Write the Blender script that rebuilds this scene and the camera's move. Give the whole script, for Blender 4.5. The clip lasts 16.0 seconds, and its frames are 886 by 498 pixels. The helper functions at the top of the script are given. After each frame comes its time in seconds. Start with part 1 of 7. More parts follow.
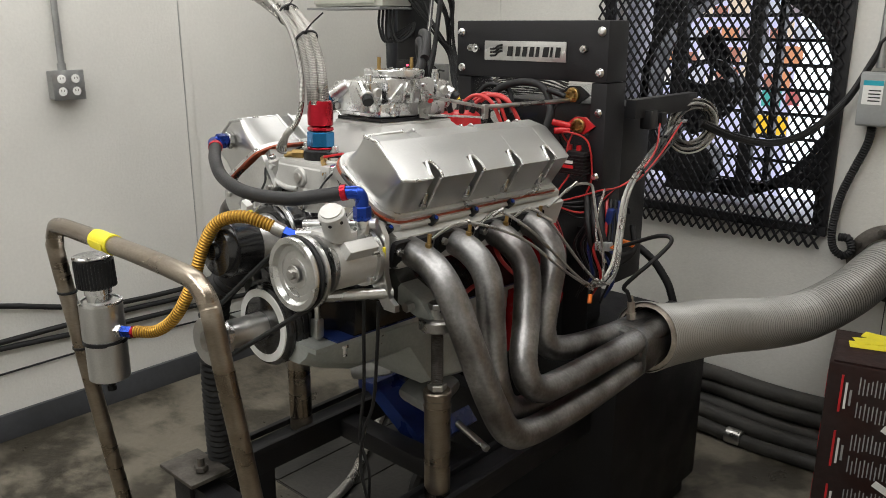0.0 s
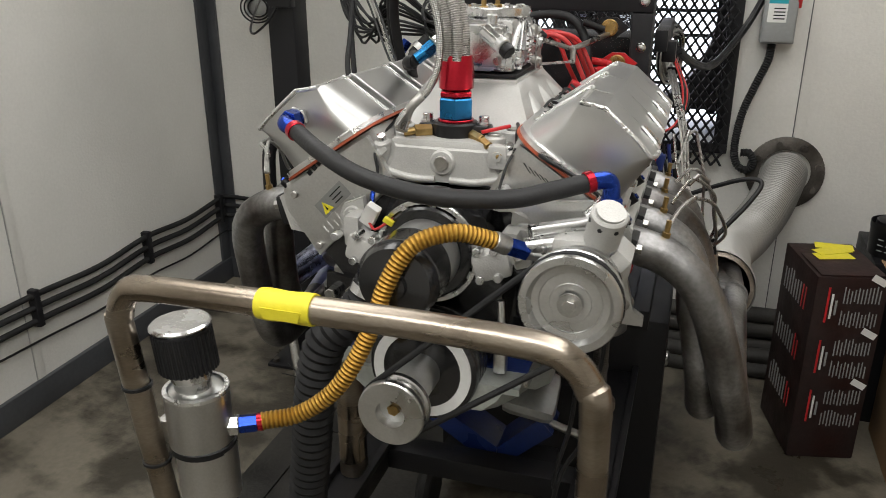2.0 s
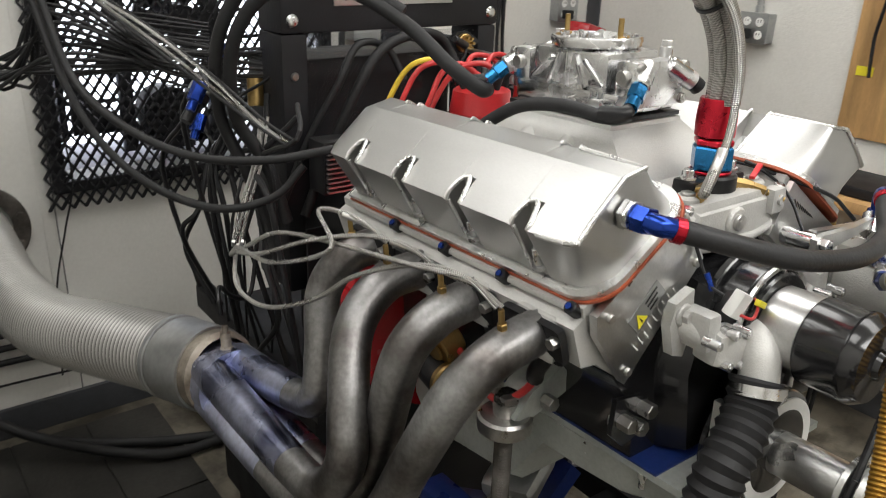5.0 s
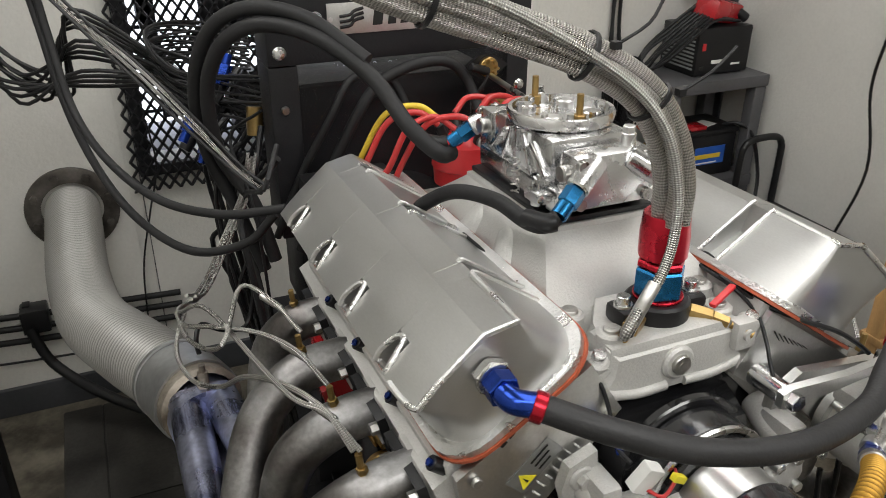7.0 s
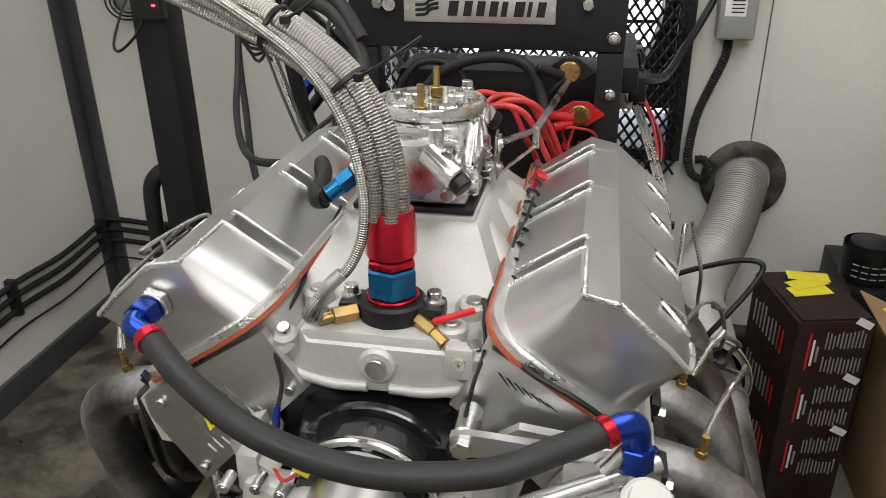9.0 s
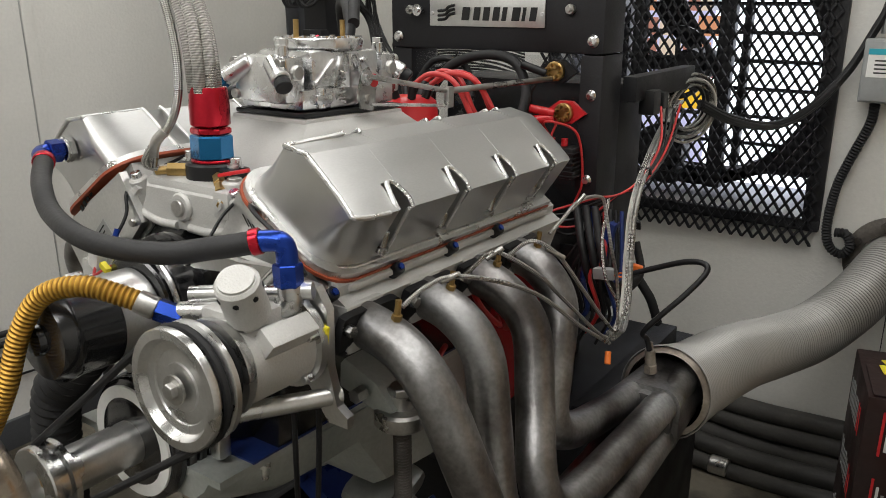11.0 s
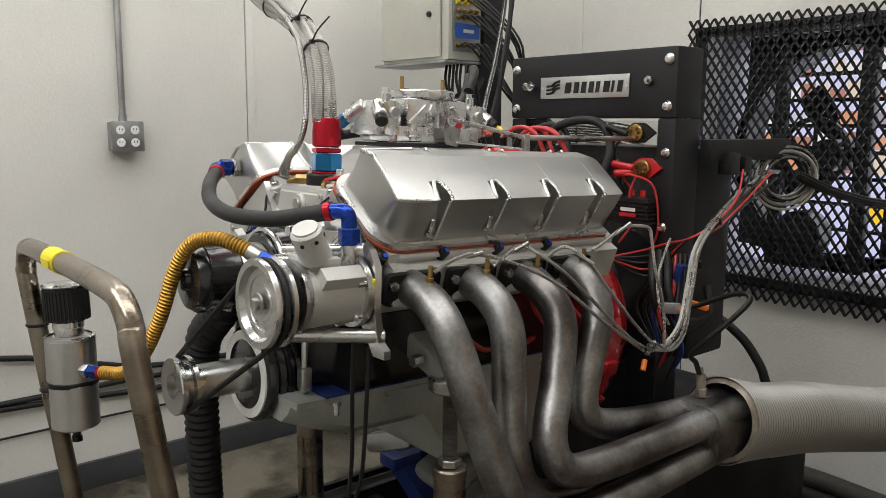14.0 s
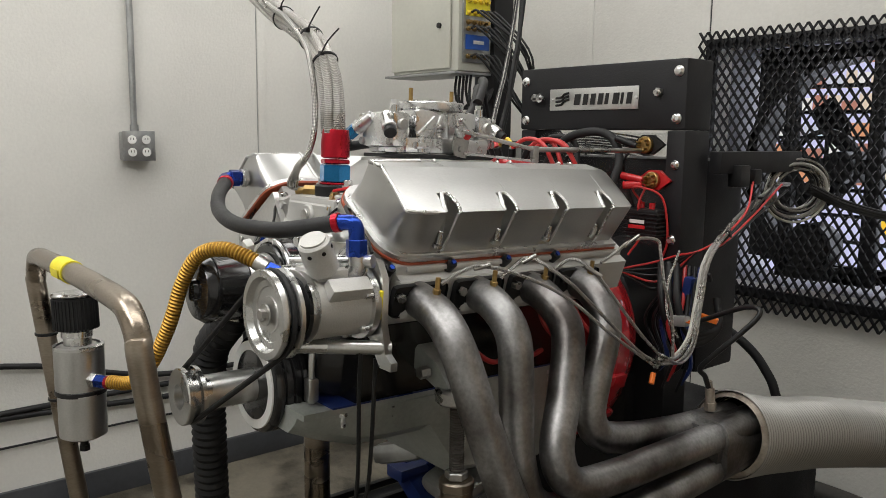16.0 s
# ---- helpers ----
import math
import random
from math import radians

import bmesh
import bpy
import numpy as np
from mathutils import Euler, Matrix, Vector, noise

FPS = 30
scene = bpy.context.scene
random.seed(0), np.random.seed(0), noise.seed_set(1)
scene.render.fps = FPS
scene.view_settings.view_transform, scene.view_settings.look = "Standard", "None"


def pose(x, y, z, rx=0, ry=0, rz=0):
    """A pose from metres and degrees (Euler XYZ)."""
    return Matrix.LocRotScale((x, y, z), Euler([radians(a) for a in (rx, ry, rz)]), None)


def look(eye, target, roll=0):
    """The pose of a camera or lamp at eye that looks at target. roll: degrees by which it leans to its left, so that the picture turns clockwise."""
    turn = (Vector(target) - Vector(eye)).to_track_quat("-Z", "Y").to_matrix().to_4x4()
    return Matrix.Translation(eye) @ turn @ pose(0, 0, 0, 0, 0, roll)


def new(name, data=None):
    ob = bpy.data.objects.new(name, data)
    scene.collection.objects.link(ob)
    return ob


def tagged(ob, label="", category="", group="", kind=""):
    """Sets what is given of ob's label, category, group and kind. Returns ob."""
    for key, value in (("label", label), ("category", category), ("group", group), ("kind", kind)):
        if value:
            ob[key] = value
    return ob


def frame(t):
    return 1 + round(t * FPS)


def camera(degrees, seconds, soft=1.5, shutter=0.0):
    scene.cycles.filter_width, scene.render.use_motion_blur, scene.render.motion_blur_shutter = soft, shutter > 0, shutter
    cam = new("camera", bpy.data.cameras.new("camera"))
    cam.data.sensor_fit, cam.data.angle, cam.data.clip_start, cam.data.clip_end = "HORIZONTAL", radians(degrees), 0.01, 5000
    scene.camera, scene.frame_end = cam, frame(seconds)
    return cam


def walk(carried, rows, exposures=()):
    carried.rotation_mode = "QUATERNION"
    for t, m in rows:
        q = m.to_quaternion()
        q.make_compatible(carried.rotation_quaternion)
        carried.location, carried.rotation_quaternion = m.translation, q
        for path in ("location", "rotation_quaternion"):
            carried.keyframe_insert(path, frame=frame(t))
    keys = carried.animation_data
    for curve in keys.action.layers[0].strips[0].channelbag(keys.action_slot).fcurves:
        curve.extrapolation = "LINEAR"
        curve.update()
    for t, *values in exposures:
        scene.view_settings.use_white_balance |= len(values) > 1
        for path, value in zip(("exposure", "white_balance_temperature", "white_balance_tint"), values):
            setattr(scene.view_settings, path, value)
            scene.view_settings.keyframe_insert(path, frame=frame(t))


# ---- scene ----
cam = camera(58.3, 16.0, soft=0.5, shutter=0.2)
PATH = [
    (0, (1.303, -1.082, 1.432), (0.012, 0.345, 0.889), 0.1),
    (0.5, (1.074, -1.08, 1.436), (-0.093, 0.434, 0.847), -0.2),
    (1, (0.837, -1.096, 1.446), (-0.163, 0.508, 0.793), -0.2),
    (1.5, (0.593, -1.154, 1.443), (-0.194, 0.55, 0.753), -0.3),
    (2, (0.354, -1.188, 1.439), (-0.213, 0.589, 0.718), -0.1),
    (2.5, (0.109, -1.18, 1.443), (-0.207, 0.654, 0.713), 0.6),
    (3, (-0.145, -1.161, 1.445), (-0.173, 0.699, 0.711), 1.6),
    (3.5, (-0.43, -1.097, 1.438), (-0.143, 0.737, 0.694), 2.8),
    (4, (-0.626, -0.966, 1.423), (-0.025, 0.785, 0.665), 3.6),
    (4.5, (-0.798, -0.793, 1.428), (0.099, 0.824, 0.666), 3.5),
    (5, (-0.902, -0.63, 1.468), (0.229, 0.845, 0.729), 1.9),
    (5.2, (-0.926, -0.572, 1.504), (0.282, 0.844, 0.77), 1.0),
    (7.3, (-0.414, -0.664, 1.625), (0.146, 1.023, 0.708), 0.3),
    (7.5, (-0.348, -0.689, 1.628), (0.106, 1.029, 0.711), 0.4),
    (8, (-0.168, -0.714, 1.63), (0.023, 1.056, 0.718), 0.1),
    (8.5, (0.024, -0.718, 1.618), (-0.076, 1.063, 0.714), -0.4),
    (9, (0.201, -0.736, 1.588), (-0.152, 1.032, 0.723), -0.7),
    (9.5, (0.37, -0.733, 1.576), (-0.214, 0.989, 0.744), -0.8),
    (10, (0.542, -0.699, 1.521), (-0.25, 0.975, 0.767), -0.6),
    (10.2, (0.602, -0.689, 1.493), (-0.251, 0.968, 0.767), -0.4),
    (12.3, (1.203, -0.793, 1.293), (-0.185, 0.587, 0.878), -0.0),
    (12.5, (1.225, -0.79, 1.287), (-0.194, 0.562, 0.889), -0.0),
    (13, (1.248, -0.789, 1.27), (-0.224, 0.519, 0.92), -0.1),
    (13.5, (1.253, -0.794, 1.274), (-0.246, 0.489, 0.948), 0.1),
    (14, (1.255, -0.795, 1.272), (-0.26, 0.473, 0.963), 0.5),
    (14.5, (1.254, -0.796, 1.277), (-0.27, 0.463, 0.975), 0.6),
    (15, (1.252, -0.795, 1.277), (-0.276, 0.46, 0.98), 0.7),
    (15.5, (1.254, -0.794, 1.275), (-0.276, 0.46, 0.984), 0.7),
    (16, (1.256, -0.791, 1.275), (-0.278, 0.46, 0.99), 0.7),
]
walk(cam, [(t, look(eye, target, roll)) for t, eye, target, roll in PATH], [(0.0, 0.08), (1.5, -0.02), (2.5, 0.06), (3.5, 0.27), (5.2, 0.23), (7.3, -0.01), (8.2, 0.04), (9.0, 0.04), (10.2, -0.14), (12.3, 0.01), (16.0, -0.08)])


# ---- world and light ----
world = bpy.data.worlds.new("world")
scene.world = world
world.use_nodes = True
_bg = world.node_tree.nodes["Background"]
_sky = world.node_tree.nodes.new("ShaderNodeTexSky")
_sky.sky_type = "NISHITA"
_sky.sun_disc = False
_sky.sun_elevation = radians(40)
_sky.sun_rotation = radians(20)
world.node_tree.links.new(_sky.outputs[0], _bg.inputs[0])
_bg.inputs[1].default_value = 0.12


def area_lamp(name, m, sx, sy, watts, colour):
    d = bpy.data.lights.new(name, "AREA")
    d.shape, d.size, d.size_y, d.energy, d.color = "RECTANGLE", sx, sy, watts, colour
    ob = new(name, d)
    ob.matrix_world = m
    return ob


LAMP_WATTS = 28.0
area_lamp("ceiling_lamp_light", pose(-0.95, 0.45, 2.68), 0.75, 2.5, LAMP_WATTS, (1.0, 0.985, 0.955))
area_lamp("ceiling_lamp_light", pose(0.70, 0.15, 2.68), 0.75, 2.5, LAMP_WATTS, (1.0, 0.985, 0.955))
area_lamp("ceiling_lamp_light", pose(0.0, -1.55, 2.68), 2.5, 0.55, LAMP_WATTS * 1.5, (1.0, 0.985, 0.955))


# ---- materials ----
def mat(name, base, rough=0.5, metal=0.0, var=0.12, scale=6.0, fine=120.0, bump=0.05, bscale=None, tint=None, rvar=0.12, stretch=None, coat=0.0, rand=0.0, edge=0.18):
    m = bpy.data.materials.new(name)
    m.use_nodes = True
    nt = m.node_tree
    b = nt.nodes["Principled BSDF"]
    tc = nt.nodes.new("ShaderNodeTexCoord")
    src = tc.outputs["Object"]
    mp = nt.nodes.new("ShaderNodeMapping")
    mp.inputs["Scale"].default_value = stretch or (1, 1, 1)
    nt.links.new(src, mp.inputs[0])
    n1 = nt.nodes.new("ShaderNodeTexNoise")
    n1.inputs["Scale"].default_value, n1.inputs["Detail"].default_value = scale, 5
    n2 = nt.nodes.new("ShaderNodeTexNoise")
    n2.inputs["Scale"].default_value, n2.inputs["Detail"].default_value = fine, 3
    nt.links.new(mp.outputs[0], n1.inputs[0])
    nt.links.new(mp.outputs[0], n2.inputs[0])
    r = nt.nodes.new("ShaderNodeValToRGB")
    t = tint or base
    r.color_ramp.elements[0].position, r.color_ramp.elements[1].position = 0.5 - edge, 0.5 + edge
    r.color_ramp.elements[0].color = (*[c * (1 - var) for c in t], 1)
    r.color_ramp.elements[1].color = (*[min(1, c * (1 + var * 0.6)) for c in base], 1)
    mx = nt.nodes.new("ShaderNodeMix")
    mx.data_type, mx.blend_type = "RGBA", "MULTIPLY"
    mx.inputs[0].default_value = min(1, var * 1.5)
    nt.links.new(n1.outputs[0], r.inputs[0])
    nt.links.new(r.outputs[0], mx.inputs[6])
    g = nt.nodes.new("ShaderNodeMapRange")
    g.inputs[1].default_value, g.inputs[2].default_value, g.inputs[3].default_value, g.inputs[4].default_value = 0.3, 0.7, 0.6, 1.0
    nt.links.new(n2.outputs[0], g.inputs[0])
    nt.links.new(g.outputs[0], mx.inputs[7])
    col = mx.outputs[2]
    if rand:
        oi = nt.nodes.new("ShaderNodeObjectInfo")
        rr = nt.nodes.new("ShaderNodeMapRange")
        rr.inputs[3].default_value, rr.inputs[4].default_value = 1 - rand, 1
        nt.links.new(oi.outputs["Random"], rr.inputs[0])
        m2 = nt.nodes.new("ShaderNodeMix")
        m2.data_type, m2.blend_type = "RGBA", "MULTIPLY"
        m2.inputs[0].default_value = 1
        nt.links.new(col, m2.inputs[6])
        nt.links.new(rr.outputs[0], m2.inputs[7])
        col = m2.outputs[2]
    nt.links.new(col, b.inputs["Base Color"])
    b.inputs["Metallic"].default_value = metal
    if max(base) < 0.05 and not coat:
        b.inputs["Specular IOR Level"].default_value = 0.32
    rm = nt.nodes.new("ShaderNodeMapRange")
    rm.inputs[1].default_value, rm.inputs[2].default_value = 0.3, 0.7
    rm.inputs[3].default_value, rm.inputs[4].default_value = max(0.02, rough - rvar), min(1, rough + rvar)
    nt.links.new(n1.outputs[0], rm.inputs[0])
    nt.links.new(rm.outputs[0], b.inputs["Roughness"])
    if coat:
        b.inputs["Coat Weight"].default_value = coat
        b.inputs["Coat Roughness"].default_value = 0.08
    if bump:
        bp = nt.nodes.new("ShaderNodeBump")
        bp.inputs["Strength"].default_value = bump
        bp.inputs["Distance"].default_value = 0.004
        if bscale:
            n3 = nt.nodes.new("ShaderNodeTexNoise")
            n3.inputs["Scale"].default_value, n3.inputs["Detail"].default_value = bscale, 4
            nt.links.new(mp.outputs[0], n3.inputs[0])
            nt.links.new(n3.outputs[0], bp.inputs["Height"])
        else:
            nt.links.new(n2.outputs[0], bp.inputs["Height"])
        nt.links.new(bp.outputs[0], b.inputs["Normal"])
    return m


def braid(name, light, dark, pitch, around, rough=0.3, metal=1.0, rings=False):
    """A woven or corrugated sleeve, along the tube's own u (round) and v (metres). Its low parts are painted dark as
    shade.
    """
    m = mat(name, light, rough, metal, bump=0)
    nt = m.node_tree
    b = nt.nodes["Principled BSDF"]
    uv = nt.nodes.new("ShaderNodeUVMap")
    sep = nt.nodes.new("ShaderNodeSeparateXYZ")
    nt.links.new(uv.outputs[0], sep.inputs[0])

    def op(kind, a, bb):
        n = nt.nodes.new("ShaderNodeMath")
        n.operation = kind
        for i, v in enumerate((a, bb)):
            if v is None:
                continue
            if isinstance(v, (int, float)):
                n.inputs[i].default_value = v
            else:
                nt.links.new(v, n.inputs[i])
        return n.outputs[0]

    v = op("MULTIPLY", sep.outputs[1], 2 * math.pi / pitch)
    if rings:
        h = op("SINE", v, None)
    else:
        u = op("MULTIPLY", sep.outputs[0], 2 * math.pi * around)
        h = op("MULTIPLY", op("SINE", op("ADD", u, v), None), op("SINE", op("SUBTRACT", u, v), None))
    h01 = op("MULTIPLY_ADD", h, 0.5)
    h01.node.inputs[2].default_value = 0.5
    # the bump height also mixes the colour: groove shade painted in
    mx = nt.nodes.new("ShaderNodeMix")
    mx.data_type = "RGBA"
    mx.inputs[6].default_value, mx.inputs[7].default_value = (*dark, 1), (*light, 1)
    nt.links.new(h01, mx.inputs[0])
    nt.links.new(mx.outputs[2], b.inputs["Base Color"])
    bp = nt.nodes.new("ShaderNodeBump")
    bp.inputs["Strength"].default_value, bp.inputs["Distance"].default_value = 0.6, 0.002
    nt.links.new(h01, bp.inputs["Height"])
    nt.links.new(bp.outputs[0], b.inputs["Normal"])
    return m


def glass(name, colour, rough=0.03, alpha=0.12):
    m = bpy.data.materials.new(name)
    m.use_nodes = True
    nt = m.node_tree
    b = nt.nodes["Principled BSDF"]
    b.inputs["Base Color"].default_value = (*colour, 1)
    b.inputs["Roughness"].default_value = rough
    b.inputs["Transmission Weight"].default_value = 1.0
    b.inputs["IOR"].default_value = 1.49
    b.inputs["Alpha"].default_value = alpha
    return m


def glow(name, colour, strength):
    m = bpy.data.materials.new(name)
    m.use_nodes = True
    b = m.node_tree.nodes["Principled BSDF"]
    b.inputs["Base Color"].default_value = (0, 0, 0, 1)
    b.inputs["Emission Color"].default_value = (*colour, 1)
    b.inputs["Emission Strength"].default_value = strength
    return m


WALL = mat("wall_paint", (0.68, 0.67, 0.635), 0.5, 0, 0.09, 1.6, 90, 0.32, bscale=110)
FLOOR = mat("concrete", (0.150, 0.134, 0.104), 0.42, 0, 0.30, 3.4, 55, 0.4, tint=(0.066, 0.057, 0.042), rvar=0.2, edge=0.07)
for _n in FLOOR.node_tree.nodes:
    if _n.bl_idname == "ShaderNodeTexNoise":
        _n.inputs["Detail"].default_value, _n.inputs["Roughness"].default_value = 10, 0.66
BASEB = mat("baseboard_paint", (0.055, 0.058, 0.065), 0.45, 0, 0.25, 5, 60, 0.05)
CEIL = mat("ceiling_paint", (0.78, 0.78, 0.76), 0.7, 0, 0.06, 2, 60, 0.05)
ALU = mat("sheet_aluminium", (0.53, 0.53, 0.52), 0.35, 0.95, 0.12, 4, 300, 0.04, rvar=0.06, stretch=(3, 0.6, 3))
ALUB = mat("brushed_aluminium", (0.64, 0.64, 0.63), 0.33, 1, 0.16, 5, 300, 0.04, rvar=0.08)
WELD = mat("weld_bead", (0.74, 0.74, 0.73), 0.33, 1, 0.1, 30, 220, 0.5, bscale=260)
CAST = mat("cast_aluminium", (0.53, 0.525, 0.505), 0.52, 0.38, 0.13, 8, 380, 0.22, rvar=0.06)
MACH = mat("machined_aluminium", (0.62, 0.62, 0.61), 0.31, 1, 0.14, 14, 240, 0.05)
HEADER = mat("raw_header_steel", (0.335, 0.335, 0.335), 0.42, 1, 0.45, 9, 150, 0.10, tint=(0.225, 0.205, 0.195), rvar=0.10)
BLUED = mat("heat_blued_steel", (0.54, 0.57, 0.72), 0.3, 1, 0.4, 8, 110, 0.06, tint=(0.32, 0.35, 0.56))
BARM = mat("bare_tube_steel", (0.42, 0.37, 0.31), 0.3, 1, 0.25, 4, 150, 0.05, tint=(0.32, 0.26, 0.20), stretch=(1, 1, 3))
BLACK = mat("black_powder_coat", (0.012, 0.012, 0.014), 0.5, 0, 0.3, 9, 300, 0.15)
GLOSS = mat("black_gloss_enamel", (0.012, 0.012, 0.013), 0.18, 0, 0.3, 9, 90, 0.05, coat=0.4)
RUBBER = mat("black_rubber", (0.015, 0.015, 0.016), 0.6, 0, 0.3, 12, 160, 0.1)
PLASTIC = mat("black_plastic", (0.011, 0.011, 0.012), 0.4, 0, 0.2, 12, 160, 0.05)
GREYHOSE = mat("push_lock_hose", (0.022, 0.022, 0.023), 0.5, 0, 0.2, 14, 220, 0.12)
BLUE = mat("blue_anodised", (0.018, 0.055, 0.33), 0.25, 0.85, 0.15, 12, 200, 0.03)
CYAN = mat("light_blue_anodised", (0.02, 0.17, 0.38), 0.25, 0.8, 0.15, 12, 200, 0.03)
RED = mat("red_anodised", (0.46, 0.014, 0.03), 0.25, 0.8, 0.15, 12, 200, 0.03)
REDP = mat("red_plastic", (0.55, 0.02, 0.025), 0.35, 0, 0.12, 10, 120, 0.03)
REDPAINT = mat("red_enamel", (0.40, 0.012, 0.018), 0.25, 0, 0.15, 10, 120, 0.03, coat=0.3)
REDWIRE = mat("red_wire", (0.50, 0.03, 0.03), 0.4, 0, 0.15, 20, 120, 0.03)
ORANGE = mat("orange_plastic", (0.80, 0.18, 0.02), 0.4, 0, 0.1, 20, 120, 0.02)
GREENP = mat("green_plastic", (0.03, 0.42, 0.08), 0.4, 0, 0.1, 20, 120, 0.02)
BRASS = mat("brass", (0.44, 0.30, 0.12), 0.38, 1, 0.2, 30, 200, 0.04)
CHROME = mat("polished_zinc", (0.72, 0.72, 0.72), 0.25, 1, 0.14, 25, 200, 0.008)
STEEL = mat("plain_steel", (0.50, 0.49, 0.47), 0.33, 1, 0.25, 18, 200, 0.06)
DULL = mat("scaly_steel", (0.14, 0.128, 0.115), 0.6, 0.6, 0.4, 14, 120, 0.2, tint=(0.07, 0.06, 0.05))
GASKET = mat("red_gasket", (0.36, 0.075, 0.03), 0.55, 0, 0.2, 20, 120, 0.05)
YTAPE = mat("yellow_tape", (0.78, 0.68, 0.03), 0.55, 0, 0.12, 10, 90, 0.5, bscale=40)
WHITEP = mat("white_paint", (0.78, 0.78, 0.76), 0.4, 0, 0.1, 10, 100, 0.03)
CREAM = mat("cabinet_enamel", (0.52, 0.52, 0.46), 0.4, 0, 0.08, 4, 90, 0.05)
GREYBOX = mat("grey_enamel", (0.30, 0.31, 0.31), 0.42, 0, 0.12, 6, 90, 0.04)
GALV = mat("galvanised_steel", (0.42, 0.43, 0.43), 0.42, 0.9, 0.2, 12, 90, 0.05)
CARD = mat("cardboard", (0.36, 0.23, 0.12), 0.8, 0, 0.2, 6, 110, 0.15)
BOXBLK = mat("printed_black_carton", (0.020, 0.012, 0.011), 0.6, 0, 0.5, 11, 60, 0.3, tint=(0.045, 0.010, 0.007))
DGREY = mat("shelf_plastic", (0.085, 0.085, 0.09), 0.5, 0, 0.2, 8, 90, 0.08)
PLY = mat("plywood", (0.52, 0.31, 0.13), 0.55, 0, 0.3, 3, 60, 0.12, stretch=(1, 9, 1))
BLUEP = mat("blue_enamel", (0.012, 0.030, 0.15), 0.35, 0, 0.3, 12, 120, 0.08)
PAN = mat("zinc_pan", (0.52, 0.545, 0.52), 0.42, 0.35, 0.2, 6, 150, 0.05, tint=(0.42, 0.45, 0.42))
DUCT = mat("duct_steel", (0.34, 0.34, 0.38), 0.5, 0.3, 0.2, 5, 90, 0.05)
YWIRE = mat("yellow_wire", (0.70, 0.50, 0.04), 0.45, 0, 0.1, 20, 120, 0.02)
WHITEW = mat("white_wire", (0.46, 0.45, 0.41), 0.45, 0, 0.1, 20, 120, 0.02)
BLUEPL = mat("blue_label", (0.02, 0.10, 0.45), 0.4, 0, 0.1, 20, 120, 0.02)
TEAL = mat("teal_label", (0.02, 0.35, 0.45), 0.4, 0, 0.1, 20, 120, 0.02)
DUSTY = mat("dusty_rubber", (0.050, 0.047, 0.042), 0.7, 0, 0.35, 7, 120, 0.15, tint=(0.028, 0.026, 0.023))
PLATEM = mat("dark_floor_plate", (0.040, 0.038, 0.034), 0.55, 0.0, 0.45, 5, 90, 0.25, tint=(0.022, 0.021, 0.019), rvar=0.15)
SLEEVE = mat("worn_sleeve_steel", (0.40, 0.36, 0.31), 0.5, 0.7, 0.4, 12, 140, 0.15, tint=(0.22, 0.18, 0.14))
INK = mat("black_ink", (0.015, 0.015, 0.015), 0.5, 0, 0.1, 20, 120, 0.0)
BRAIDST = braid("stainless_braid", (0.60, 0.58, 0.54), (0.16, 0.155, 0.145), 0.0065, 16)
BRAIDTHIN = braid("thin_stainless_braid", (0.58, 0.57, 0.54), (0.17, 0.165, 0.155), 0.005, 5)
# second colour of these two: shade painted into the grooves between rings
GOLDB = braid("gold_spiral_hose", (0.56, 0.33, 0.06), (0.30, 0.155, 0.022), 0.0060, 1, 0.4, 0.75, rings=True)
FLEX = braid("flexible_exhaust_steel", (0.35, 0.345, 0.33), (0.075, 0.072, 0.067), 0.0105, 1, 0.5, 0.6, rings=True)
CLEAR = glass("clear_polycarbonate", (0.86, 0.88, 0.90))


